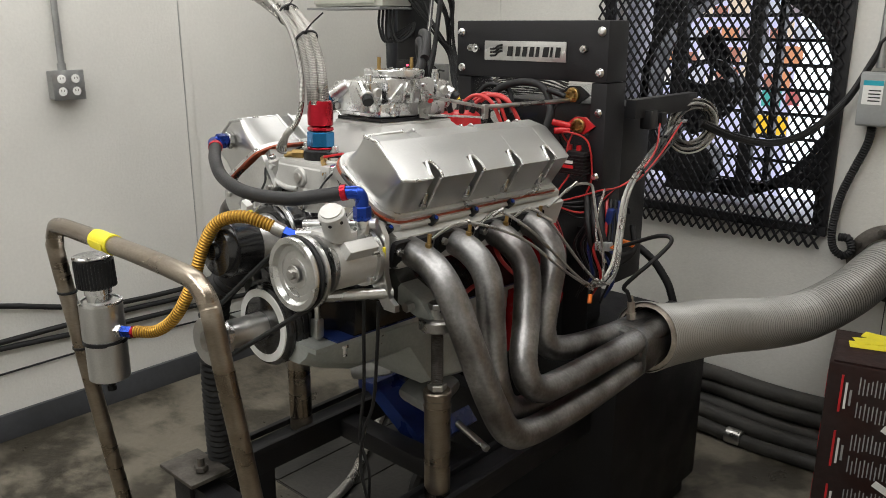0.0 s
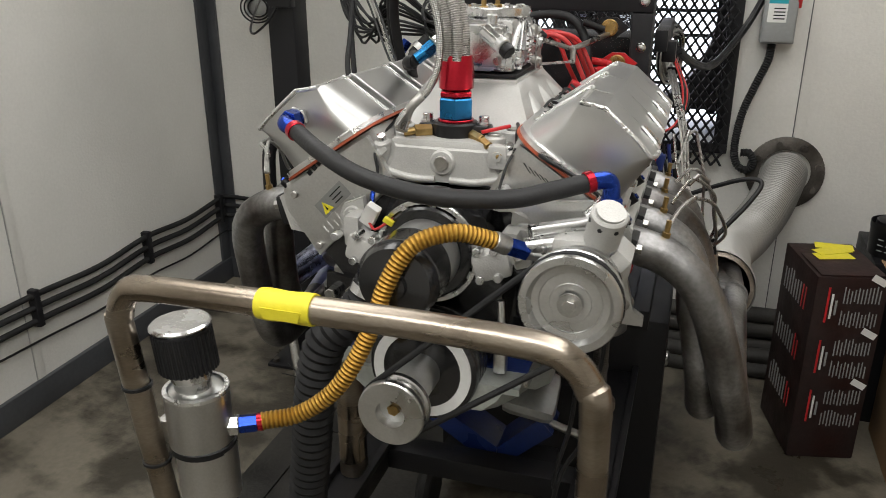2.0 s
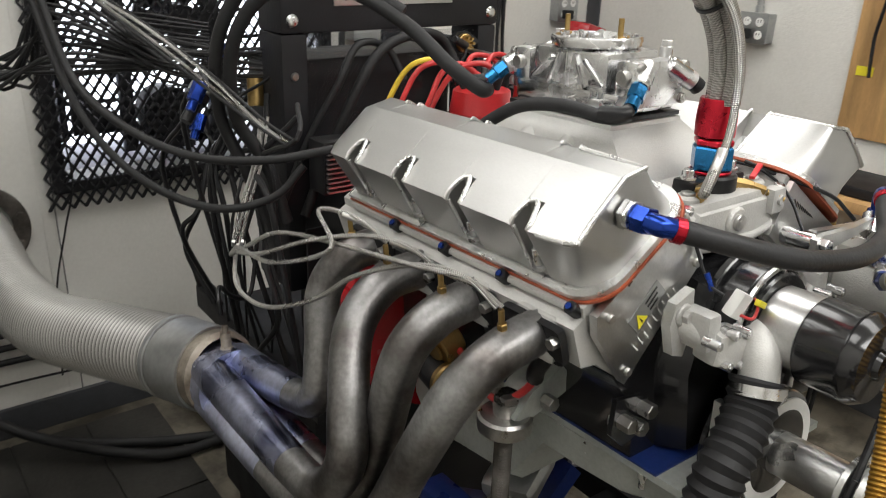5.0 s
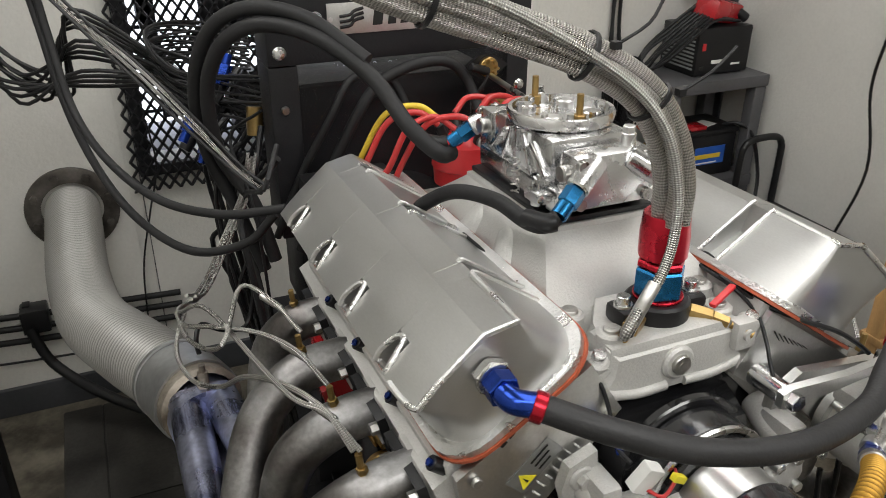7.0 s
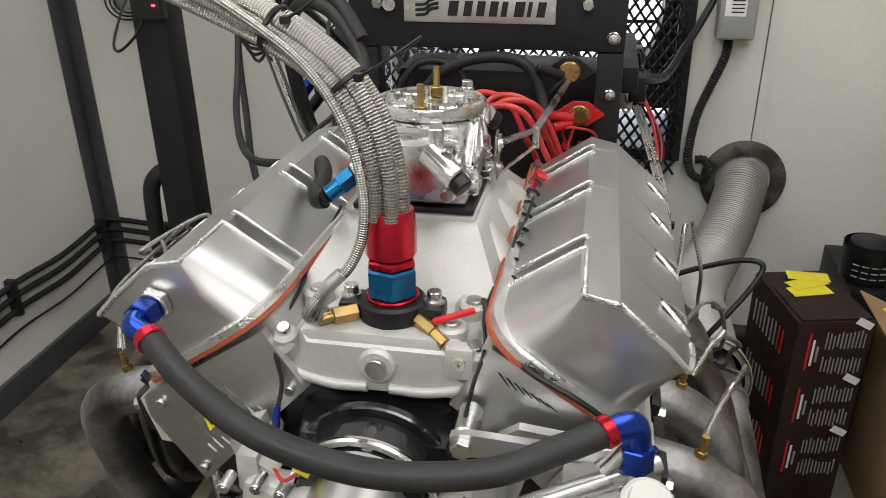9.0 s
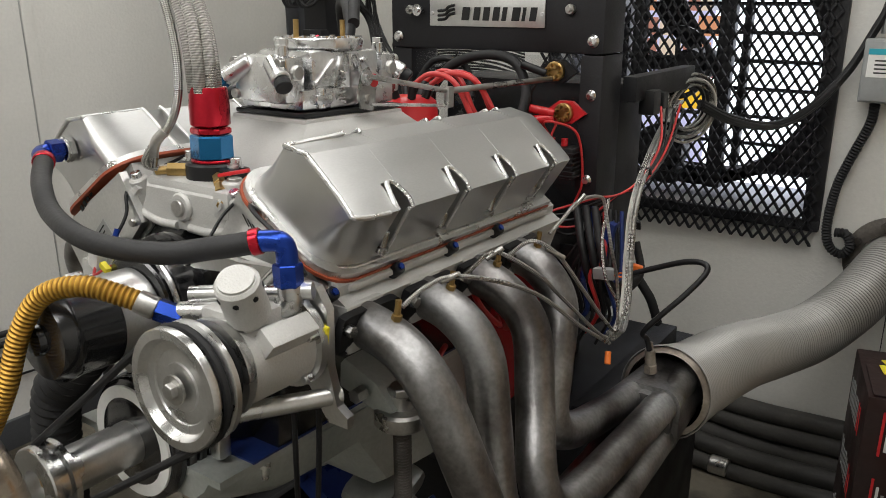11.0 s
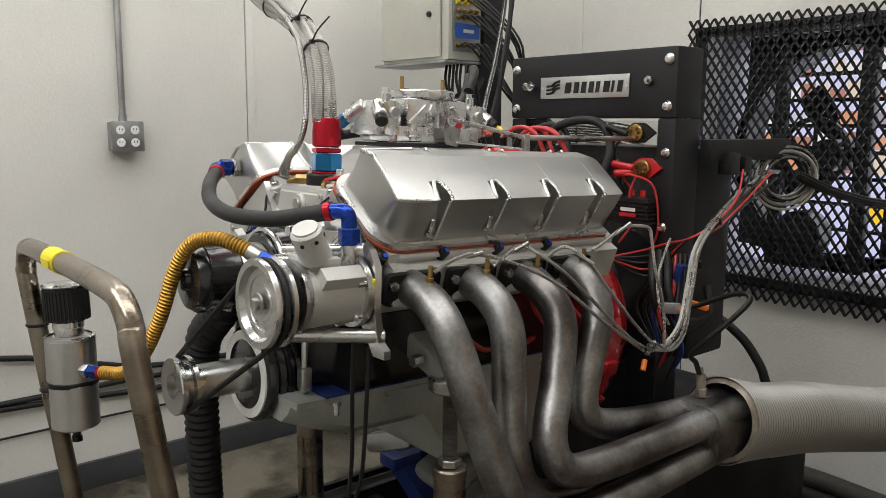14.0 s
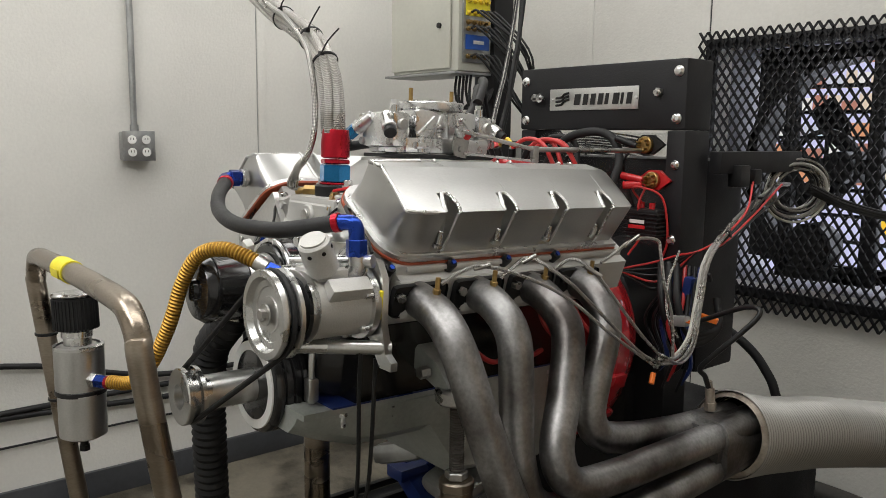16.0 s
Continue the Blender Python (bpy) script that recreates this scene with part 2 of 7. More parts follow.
# ---- mesh kit ----
class Shape:
    """Vertices, faces and uv of one part."""

    def __init__(self):
        self.v, self.f, self.uv = [], [], {}

    def add(self, verts, faces, uvs=None):
        o = len(self.v)
        self.v += [tuple(p) for p in verts]
        for i, f in enumerate(faces):
            if uvs:
                self.uv[len(self.f)] = uvs[i]
            self.f.append([a + o for a in f])
        return self

    def box(self, c, s, m=None, bev=0.0):
        bm = bmesh.new()
        bmesh.ops.create_cube(bm, size=1)
        bmesh.ops.scale(bm, vec=s, verts=bm.verts)
        if bev:
            bmesh.ops.bevel(bm, geom=bm.edges[:], offset=bev, segments=2, affect="EDGES", profile=0.6)
        if m is not None:
            bmesh.ops.transform(bm, matrix=m, verts=bm.verts)
        bmesh.ops.translate(bm, vec=c, verts=bm.verts)
        bm.verts.ensure_lookup_table()
        bm.verts.index_update()
        self.add([v.co[:] for v in bm.verts], [[v.index for v in f.verts] for f in bm.faces])
        bm.free()
        return self

    def ext(self, a, b, bev=0.0):
        """A box from corner a to corner b."""
        c = [(p + q) / 2 for p, q in zip(a, b)]
        return self.box(c, [abs(q - p) for p, q in zip(a, b)], None, bev)

    def lathe(self, origin, axis, prof, n=24, spin=0.0, caps=True):
        """prof: (radius, along) rows round the axis."""
        z = Vector(axis).normalized()
        x = z.orthogonal().normalized()
        y = z.cross(x)
        o = Vector(origin)
        verts, faces = [], []
        for r, a in prof:
            for i in range(n):
                t = 2 * math.pi * i / n + spin
                verts.append(o + z * a + (x * math.cos(t) + y * math.sin(t)) * r)
        for j in range(len(prof) - 1):
            for i in range(n):
                k = (i + 1) % n
                faces.append([j * n + i, j * n + k, (j + 1) * n + k, (j + 1) * n + i])
        if caps:
            faces.append(list(range(n))[::-1])
            faces.append([(len(prof) - 1) * n + i for i in range(n)])
        return self.add(verts, faces)

    def cyl(self, a, b, r, n=20, bev=0.0, r2=None):
        a, b = Vector(a), Vector(b)
        L = (b - a).length
        r2 = r if r2 is None else r2
        p = [(r - bev, 0), (r, bev), (r2, L - bev), (r2 - bev, L)] if bev else [(r, 0), (r2, L)]
        return self.lathe(a, b - a, p, n)

    def hexa(self, a, b, r):
        return self.cyl(a, b, r, 6, r * 0.08)

    def tube(self, pts, r, n=14, sub=6, smooth=True, ribs=0.0, pitch=0.01, caps=True):
        """A round tube along a smooth line through pts; ribs: the height of rings round it."""
        P = spline(pts, sub) if smooth else [Vector(p) for p in pts]
        if ribs:
            P = resample(P, pitch / 4)
        R = r if callable(r) else (lambda s: r)
        lens = [0.0]
        for a, b in zip(P, P[1:]):
            lens.append(lens[-1] + (b - a).length)
        T = [(P[min(i + 1, len(P) - 1)] - P[max(i - 1, 0)]).normalized() for i in range(len(P))]
        x = T[0].orthogonal().normalized()
        verts, faces, uvs = [], [], []
        for i, p in enumerate(P):
            x = (x - T[i] * x.dot(T[i])).normalized()
            y = T[i].cross(x)
            rr = R(lens[i] / lens[-1]) + (ribs * math.sin(2 * math.pi * lens[i] / pitch) if ribs else 0)
            for k in range(n):
                a = 2 * math.pi * k / n
                verts.append(p + (x * math.cos(a) + y * math.sin(a)) * rr)
        for i in range(len(P) - 1):
            for k in range(n):
                q = (k + 1) % n
                faces.append([i * n + k, i * n + q, (i + 1) * n + q, (i + 1) * n + k])
                uvs.append([(k / n, lens[i]), ((k + 1) / n, lens[i]), ((k + 1) / n, lens[i + 1]), (k / n, lens[i + 1])])
        if caps:
            faces += [list(range(n))[::-1], [(len(P) - 1) * n + k for k in range(n)]]
            uvs += [[(0, 0)] * n, [(0, 0)] * n]
        return self.add(verts, faces, uvs)

    def loft(self, rings, caps=True, closed=True):
        """Rings of points, joined one after another."""
        n = len(rings[0])
        verts = [p for ring in rings for p in ring]
        faces = []
        for j in range(len(rings) - 1):
            for i in range(n if closed else n - 1):
                k = (i + 1) % n
                faces.append([j * n + i, j * n + k, (j + 1) * n + k, (j + 1) * n + i])
        if caps:
            faces += [list(range(n))[::-1], [(len(rings) - 1) * n + i for i in range(n)]]
        return self.add(verts, faces)

    def prism(self, sec, y0, y1):
        """A section in x and z, drawn out along y."""
        return self.loft([[(x, y0, z) for x, z in sec], [(x, y1, z) for x, z in sec]])

    def slab(self, pts, off):
        """A flat polygon, thickened by the vector off."""
        return self.loft([[tuple(p) for p in pts], [tuple(Vector(p) + Vector(off)) for p in pts]])


def spline(pts, sub=6):
    P = [Vector(p) for p in pts]
    if len(P) < 3:
        return P
    Q = [P[0] * 2 - P[1]] + P + [P[-1] * 2 - P[-2]]
    out = []
    for i in range(1, len(Q) - 2):
        a, b, c, d = Q[i - 1:i + 3]
        for k in range(sub):
            t = k / sub
            out.append(0.5 * ((2 * b) + (c - a) * t + (2 * a - 5 * b + 4 * c - d) * t * t + (3 * b - a - 3 * c + d) * t ** 3))
    out.append(P[-1])
    return out


def resample(P, step):
    out, carry = [P[0]], 0.0
    for a, b in zip(P, P[1:]):
        L = (b - a).length
        s = step - carry
        while s <= L:
            out.append(a.lerp(b, s / L))
            s += step
        carry = L - (s - step)
    out.append(P[-1])
    return out


def mesh_of(name, shape, material, sharp=38):
    me = bpy.data.meshes.new(name)
    me.from_pydata(shape.v, [], shape.f)
    if shape.uv:
        lay = me.uv_layers.new(name="UVMap")
        for i, p in enumerate(me.polygons):
            if i in shape.uv:
                for k, li in enumerate(p.loop_indices):
                    lay.data[li].uv = shape.uv[i][k]
    bm = bmesh.new()
    bm.from_mesh(me)
    bmesh.ops.recalc_face_normals(bm, faces=bm.faces)
    bm.to_mesh(me)
    bm.free()
    me.polygons.foreach_set("use_smooth", [True] * len(me.polygons))
    me.set_sharp_from_angle(angle=radians(sharp))
    me.materials.append(material)
    return me


def thing(name, at, label, category, group="", kind=""):
    ob = new(name)
    ob.location = at
    ob.empty_display_size = 0.05
    ob["base"] = list(at)
    return tagged(ob, label, category, group, kind)


def part(name, shape, material, parent, label="", sharp=38):
    ob = new(name, mesh_of(name, shape, material, sharp))
    ob.parent = parent
    if parent.type == "EMPTY":
        ob.matrix_parent_inverse = Matrix.Translation(parent.location).inverted()
    if label:
        ob["label"] = label
    return ob


def solid(name, shape, material, label, category, group="", kind="", sharp=38):
    """A thing made of one mesh."""
    return tagged(new(name, mesh_of(name, shape, material, sharp)), label, category, group, kind)


# ---- room ----
XL, XR, YB, YF, ZT, ZF = -1.69, 1.77, 1.87, -2.6, 2.75, -0.06
XR2 = 2.35
WX0, WX1, WZ0, WZ1 = -0.44, 0.46, 0.74, 1.60
solid("floor", Shape().ext((XL - 0.1, YF - 0.1, ZF - 0.12), (XR2 + 0.1, YB + 0.1, ZF)), FLOOR, "stained bare concrete floor with dark oily patches", "floor", kind="structure")
solid("ceiling", Shape().ext((XL - 0.1, YF - 0.1, ZT), (XR2 + 0.1, YB + 0.1, ZT + 0.1)), CEIL, "plain white painted ceiling over the cell", "ceiling", kind="structure")
solid("wall_west", Shape().ext((XL - 0.12, YF - 0.1, ZF), (XL, YB + 0.1, ZT)), WALL, "off-white painted panel wall with a vertical seam", "wall", kind="structure")
w = Shape()
w.ext((XL, YB, ZF), (WX0, YB + 0.12, ZT)).ext((WX1, YB, ZF), (XR + 0.12, YB + 0.12, ZT))
w.ext((WX0, YB, ZF), (WX1, YB + 0.12, WZ0)).ext((WX0, YB, WZ1), (WX1, YB + 0.12, ZT))
solid("wall_north", w, WALL, "off-white painted panel wall with a fan opening", "wall", kind="structure")
solid("wall_east", Shape().ext((XR, 0.05, ZF), (XR + 0.12, YB, ZT)), WALL, "off-white painted wall behind the tool shelf", "wall", kind="structure")
solid("wall_jog", Shape().ext((XR + 0.12, 0.05, ZF), (XR2, 0.17, ZT)), WALL, "off-white painted return wall", "wall", kind="structure")
solid("wall_east_front", Shape().ext((XR2, YF, ZF), (XR2 + 0.12, 0.05, ZT)), WALL, "plain off-white painted wall", "wall", kind="structure")
solid("wall_south", Shape().ext((XL, YF - 0.12, ZF), (XR2, YF, ZT)), WALL, "plain off-white painted wall", "wall", kind="structure")
solid("baseboard", Shape().ext((XL, YF, ZF), (XL + 0.018, YB, 0.042), 0.003), BASEB, "dark grey painted baseboard along the wall", "baseboard", kind="structure")
solid("baseboard", Shape().ext((XL + 0.018, YB - 0.018, ZF), (XR, YB, 0.042), 0.003), BASEB, "dark grey painted baseboard along the wall", "baseboard", kind="structure")
solid("baseboard", Shape().ext((XR - 0.018, 0.05, ZF), (XR, YB - 0.018, 0.042), 0.003), BASEB, "dark grey painted baseboard along the wall", "baseboard", kind="structure")
for nm, a, b in (("trim", (XL, 0.655, 0.042), (XL + 0.004, 0.69, ZT)), ("trim", (-0.50, YB - 0.004, 0.042), (-0.465, YB, ZT)), ("trim", (0.70, YB - 0.004, 0.042), (0.735, YB, ZT)), ("trim", (-1.05, YB - 0.004, 0.042), (-1.02, YB, ZT))):
    solid(nm, Shape().ext(a, b, 0.001), WALL, "thin painted joint strip between wall panels", "trim", kind="structure")
solid("trim", Shape().ext((XL, 0.6515, 0.042), (XL + 0.002, 0.6535, ZT)), GALV, "dark open joint between wall panels", "trim", kind="structure")
for x in (-0.4635, 0.6965):
    solid("trim", Shape().ext((x, YB - 0.002, 0.042), (x + 0.003, YB, ZT)), BASEB, "dark open joint between wall panels", "trim", kind="structure")
solid("trim", Shape().ext((XR - 0.012, YB - 0.07, 0.042), (XR, YB, ZT), 0.002), BASEB, "dark grey corner trim between two walls", "trim", kind="structure")
solid("trim", Shape().ext((XL, YB - 0.075, 0.042), (XL + 0.012, YB, ZT), 0.002).ext((XL + 0.012, YB - 0.012, 0.042), (XL + 0.06, YB, ZT), 0.002), BASEB, "dark grey corner trim between two walls", "trim", kind="structure")


# ---- engine ----
engine = thing("engine", (0, 0.15, 0.66), "bare aluminium and black V8 race engine mounted on the test stand", "engine")
YC0, YC1 = -0.088, 0.436
PORTS = {1: [-0.046, 0.077, 0.200, 0.323], -1: [-0.012, 0.111, 0.234, 0.357]}


def mirror(sec, s):
    return [(x * s, z) for x, z in sec]


def cover_section(out, inn):
    p = [(0.262, 1.087), (0.286, 1.122), (0.311, 1.160), (0.286, 1.184), (0.236, 1.227), (0.197, 1.236), (0.158, 1.210), (0.120, 1.184)]
    if out:
        p[1], p[2], p[3] = (0.265, 1.100), (0.273, 1.148), (0.281, 1.1875)
    if inn:
        p[5], p[6], p[7] = (0.199, 1.2345), (0.186, 1.200), (0.136, 1.176)
    return p


def valve_cover(s):
    ears = [-0.014 + 0.1255 * i for i in range(4)]
    pockets = [0.012, 0.190, 0.352]
    cuts = [YC0, YC0 + 0.042, YC1]
    for e in ears:
        cuts += [e, e + 0.028]
    for q in pockets:
        cuts += [q, q + 0.032]
    cuts = sorted(set(round(c, 4) for c in cuts))
    rings = []
    for a, b in zip(cuts, cuts[1:]):
        mid = (a + b) / 2
        o = any(e < mid < e + 0.028 for e in ears)
        i = any(q < mid < q + 0.032 for q in pockets)
        sec = mirror(cover_section(o, i), s)
        rings.append([(x, a, z) for x, z in sec])
        rings.append([(x, b, z) for x, z in sec])
    # front corners bent round a wide radius, the top plate left nearly sharp
    def shrink(sec, k, y):
        cx, cz = 0.20 * s, 1.165
        return [(cx + (x - cx) * k, y, cz + (z - cz) * k) for x, z in sec]
    full = mirror(cover_section(False, False), s)
    amt = (-0.046, -0.040, -0.010, -0.003, 0.0, 0.006, 0.030, 0.042)
    R = 0.056

    def bend(ang):
        k = 1 - math.sin(ang)
        y = YC0 + R * (1 - math.cos(ang))
        return [(x + 0.877 * s * m * k, y, z - 0.48 * m * k) for (x, z), m in zip(full, amt)]
    front = [bend(radians(a)) for a in (0, 10, 20, 32, 44, 56, 68, 80, 90)]
    rings = [r for r in rings if r[0][1] > YC0 + R + 0.001]
    rings = front + rings + [shrink(full, 0.90, YC1 + 0.02)]
    vc = part("valve_cover", Shape().loft(rings), ALU, engine, "fabricated sheet aluminium valve cover with welded bolt notches", sharp=22)
    # welds round the front plate, base rail and notches
    edge = [r[2] for r in front[::-1]] + front[0][3:6] + [(front[0][5][0], 0.010, front[-1][5][2])]
    part("weld_bead", Shape().tube(edge, 0.0034, 8, 1, False), WELD, vc)
    base = [(full[0][0] + 0.003 * s, YC1, full[0][1] - 0.001)] + [(r[0][0] + 0.003 * s, r[0][1] - 0.003, r[0][2]) for r in front[::-1]]
    base += [(r[7][0] - 0.003 * s, r[7][1] - 0.003, r[7][2]) for r in front] + [(full[7][0] - 0.003 * s, YC1, full[7][1])]
    part("weld_bead", Shape().tube(base, 0.0048, 8, 1, False), WELD, vc)
    for e in ears:
        arch = [(0.309 * s, e + 0.029, 1.158), (0.303 * s, e + 0.028, 1.170), (0.288 * s, e + 0.022, 1.1845), (0.283 * s, e + 0.014, 1.1875), (0.288 * s, e + 0.006, 1.1845), (0.303 * s, e - 0.001, 1.170), (0.310 * s, e - 0.001, 1.160)]
        part("weld_bead", Shape().tube(arch, 0.0032, 6, 3), WELD, vc)
        b = (0.273 * s, e + 0.014, 1.106)
        part("cover_bolt", Shape().cyl(b, (b[0] + 0.006 * s, b[1], b[2] + 0.022), 0.006, 10, 0.001).cyl((b[0] - 0.002 * s, b[1], b[2] - 0.006), b, 0.009, 12), CHROME, vc, "bright cover bolt in a welded notch")
        part("side_weld", Shape().tube([(0.304 * s, e + 0.028, 1.157), (0.281 * s, e + 0.029, 1.118), (0.264 * s, e + 0.029, 1.093)], 0.0026, 6, 2), WELD, vc)
    for q in pockets:
        for yy in (q, q + 0.032):
            part("weld_bead", Shape().tube([(0.203 * s, yy, 1.2355), (0.197 * s, yy, 1.2365), (0.160 * s, yy, 1.212), (0.122 * s, yy, 1.187)], 0.0028, 6, 3), WELD, vc)
        b = (0.165 * s, q + 0.016, 1.182)
        part("cover_bolt", Shape().cyl(b, (b[0] + 0.010 * s, b[1], b[2] + 0.018), 0.006, 10, 0.001), CHROME, vc)
    # rail and gasket
    n = Vector((-(1.087 - 1.184), 0, 0.262 - 0.120)).normalized()
    n = Vector((n.x * s, 0, n.z))
    a, b = Vector((0.272 * s, 0, 1.0805)), Vector((0.112 * s, 0, 1.1885))

    def layer(lo, hi, grow, mt, nm, lb):
        u = (a - b).normalized()
        mid, hw, y0, r = (a + b) / 2, (a - b).length / 2 + grow, YC0 - 0.010 - grow, 0.052
        out = [(hw, YC1 + 0.012)] + [(hw - r + r * math.sin(radians(q)), y0 + r - r * math.cos(radians(q))) for q in (90, 75, 60, 45, 30, 15, 0)]
        out += [(-p, y) for p, y in out[::-1]]
        part(nm, Shape().slab([tuple(mid + u * p + n * lo + Vector((0, y, 0))) for p, y in out], n * (hi - lo)), mt, vc, lb)
    layer(-0.003, 0.005, 0.0, WELD, "base_rail", "thick welded aluminium base rail")
    layer(-0.0075, -0.0035, 0.002, GASKET, "gasket", "red-brown cover gasket")
    return vc


covers = {s: valve_cover(s) for s in (1, -1)}


def head(s):
    sec = mirror([(0.114, 1.176), (0.270, 1.073), (0.268, 1.060), (0.284, 1.050), (0.266, 0.995), (0.240, 0.992), (0.206, 0.966), (0.078, 1.092)], s)
    y0 = -0.078 if s > 0 else -0.074
    hd = part("cylinder_head", Shape().prism(sec, y0, 0.47), CAST, engine, "cast aluminium cylinder head")
    for i, y in enumerate(PORTS[s]):
        # port boss, spark plug and head bolts
        part("port_boss", Shape().box((0.272 * s, y, 1.022), (0.03, 0.072, 0.062), None, 0.008), CAST, hd)
        by = y - 0.05
        part("head_bolt", Shape().cyl((0.262 * s, by, 1.060), (0.281 * s, by, 1.075), 0.0085, 12, 0.001), PLASTIC, hd, "black head bolt with a blue cap")
        part("bolt_cap", Shape().cyl((0.281 * s, by, 1.075), (0.2835 * s, by, 1.077), 0.0045, 6), BLUE, hd)
    part("port_lip", Shape().box((0.268 * s, 0.19, 1.068), (0.014, 0.50, 0.008), None, 0.003), CAST, hd)
    return hd


heads = {s: head(s) for s in (1, -1)}
# flat plates on the front of the heads
pl = [(-0.266, -0.080, 1.068), (-0.262, -0.080, 1.040), (-0.206, -0.080, 0.962), (-0.076, -0.080, 1.100), (-0.118, -0.080, 1.165)]
plate = part("head_end_plate", Shape().slab(pl, (0, -0.012, 0)), ALUB, engine, "flat aluminium end plate with a warning label")
for x, z in ((-0.245, 1.062), (-0.205, 0.980), (-0.093, 1.098)):
    part("plate_bolt", Shape().cyl((x, -0.092, z), (x, -0.098, z), 0.006, 12, 0.001), STEEL, plate)
u = Vector((0.62, 0, 0.62)).normalized()
v = Vector((-0.62, 0, 0.62)).normalized()


def on_plate(c, a, b, d=0.0):
    q = Vector(c) + u * a + v * b
    return (q.x, -0.0925 - d, q.z)


C = (-0.180, 0, 1.058)
part("label", Shape().slab([on_plate(C, -0.03, -0.014), on_plate(C, 0.034, -0.014), on_plate(C, 0.034, 0.014), on_plate(C, -0.03, 0.014)], (0, -0.0008, 0)), GALV, plate, "pale warning label")
part("warning_triangle", Shape().slab([on_plate(C, -0.026, -0.010, 0.001), on_plate(C, -0.005, -0.010, 0.001), on_plate(C, -0.0155, 0.009, 0.001)], (0, -0.0006, 0)), YTAPE, plate, "yellow warning triangle")
part("triangle_mark", Shape().slab([on_plate(C, -0.017, -0.006, 0.0018), on_plate(C, -0.014, -0.006, 0.0018), on_plate(C, -0.0155, 0.003, 0.0018)], (0, -0.0006, 0)), INK, plate)
for k in range(3):
    part("print_line", Shape().slab([on_plate(C, 0.002, 0.008 - k * 0.007, 0.001), on_plate(C, 0.028 - k * 0.004, 0.008 - k * 0.007, 0.001), on_plate(C, 0.028 - k * 0.004, 0.006 - k * 0.007, 0.001), on_plate(C, 0.002, 0.006 - k * 0.007, 0.001)], (0, -0.0006, 0)), INK, plate)
for k in range(9):
    a0, b0 = -0.045 + 0.011 * k, -0.032 - 0.002 * (k % 3)
    part("scratch_mark", Shape().slab([on_plate(C, a0, b0), on_plate(C, a0 + 0.002, b0), on_plate(C, a0 + 0.002, b0 + 0.012 + 0.004 * (k % 2)), on_plate(C, a0, b0 + 0.012)], (0, -0.0005, 0)), WHITEP, plate)
for k in range(4):
    a0 = -0.02 + 0.012 * k
    part("cast_letter", Shape().slab([on_plate(C, a0 + 0.02, 0.052), on_plate(C, a0 + 0.028, 0.052), on_plate(C, a0 + 0.028, 0.060), on_plate(C, a0 + 0.02, 0.060)], (0, -0.001, 0)), PLASTIC, plate)
plr = [(0.266, -0.080, 1.068), (0.225, -0.080, 0.985), (0.076, -0.080, 1.098), (0.118, -0.080, 1.168)]
platr = part("head_end_plate", Shape().slab(plr, (0, -0.008, 0)), ALUB, engine, "flat aluminium head end face with machined lines")
for k in range(7):
    x0 = 0.135 + 0.008 * k
    part("machined_line", Shape().slab([(x0, -0.0885, 1.128 - 0.004 * k), (x0 + 0.002, -0.0885, 1.127 - 0.004 * k), (x0 - 0.008, -0.0885, 1.142 - 0.005 * k), (x0 - 0.010, -0.0885, 1.142 - 0.005 * k)], (0, -0.0006, 0)), PLASTIC, platr)

# block, timing cover and sump
blk = [(0.085, 1.090), (0.206, 0.964), (0.155, 0.90), (0.149, 0.815), (-0.149, 0.815), (-0.155, 0.90), (-0.206, 0.964), (-0.085, 1.090), (-0.08, 1.12), (0.08, 1.12)]
block = part("engine_block", Shape().prism(blk, -0.07, 0.47), GLOSS, engine, "gloss black engine block")
part("timing_cover", Shape().loft([[(x, -0.07, z) for x, z in ((-0.10, 0.82), (0.10, 0.82), (0.12, 0.95), (0.085, 1.075), (-0.085, 1.075), (-0.12, 0.95))], [(x * 0.9, -0.115, 0.95 + (z - 0.95) * 0.9) for x, z in ((-0.10, 0.82), (0.10, 0.82), (0.12, 0.95), (0.085, 1.075), (-0.085, 1.075), (-0.12, 0.95))]]), GLOSS, engine, "gloss black timing cover")
rail = [(-0.150, 0.817), (0.150, 0.817), (0.150, 0.806), (-0.150, 0.806)]
part("pan_gasket", Shape().prism([(-0.1515, 0.8195), (0.1515, 0.8195), (0.1515, 0.8165), (-0.1515, 0.8165)], -0.116, 0.472), BLUEP, engine, "thin blue sump gasket")
sump = part("oil_pan", Shape().prism(rail, -0.170, 0.47), PAN, engine, "silver zinc-plated oil pan")
pr = []
for y, zb, wv in ((-0.168, 0.770, 0.115), (-0.12, 0.752, 0.132), (-0.05, 0.730, 0.138), (0.02, 0.728, 0.142), (0.10, 0.728, 0.143), (0.17, 0.628, 0.143), (0.40, 0.60, 0.14), (0.46, 0.64, 0.13)):
    pr.append([(-wv - 0.01, y, 0.806), (wv + 0.01, y, 0.806), (wv, y, zb + 0.02), (wv * 0.8, y, zb), (-wv * 0.8, y, zb), (-wv, y, zb + 0.02)])
part("pan_sump", Shape().loft(pr), PAN, sump)
for s in (1, -1):
    for k in range(6):
        y = -0.09 + 0.1 * k
        part("pan_bolt", Shape().cyl((0.143 * s, y, 0.805), (0.143 * s, y, 0.78), 0.0045, 8).cyl((0.143 * s, y, 0.806), (0.143 * s, y, 0.798), 0.008, 10), CHROME, sump)
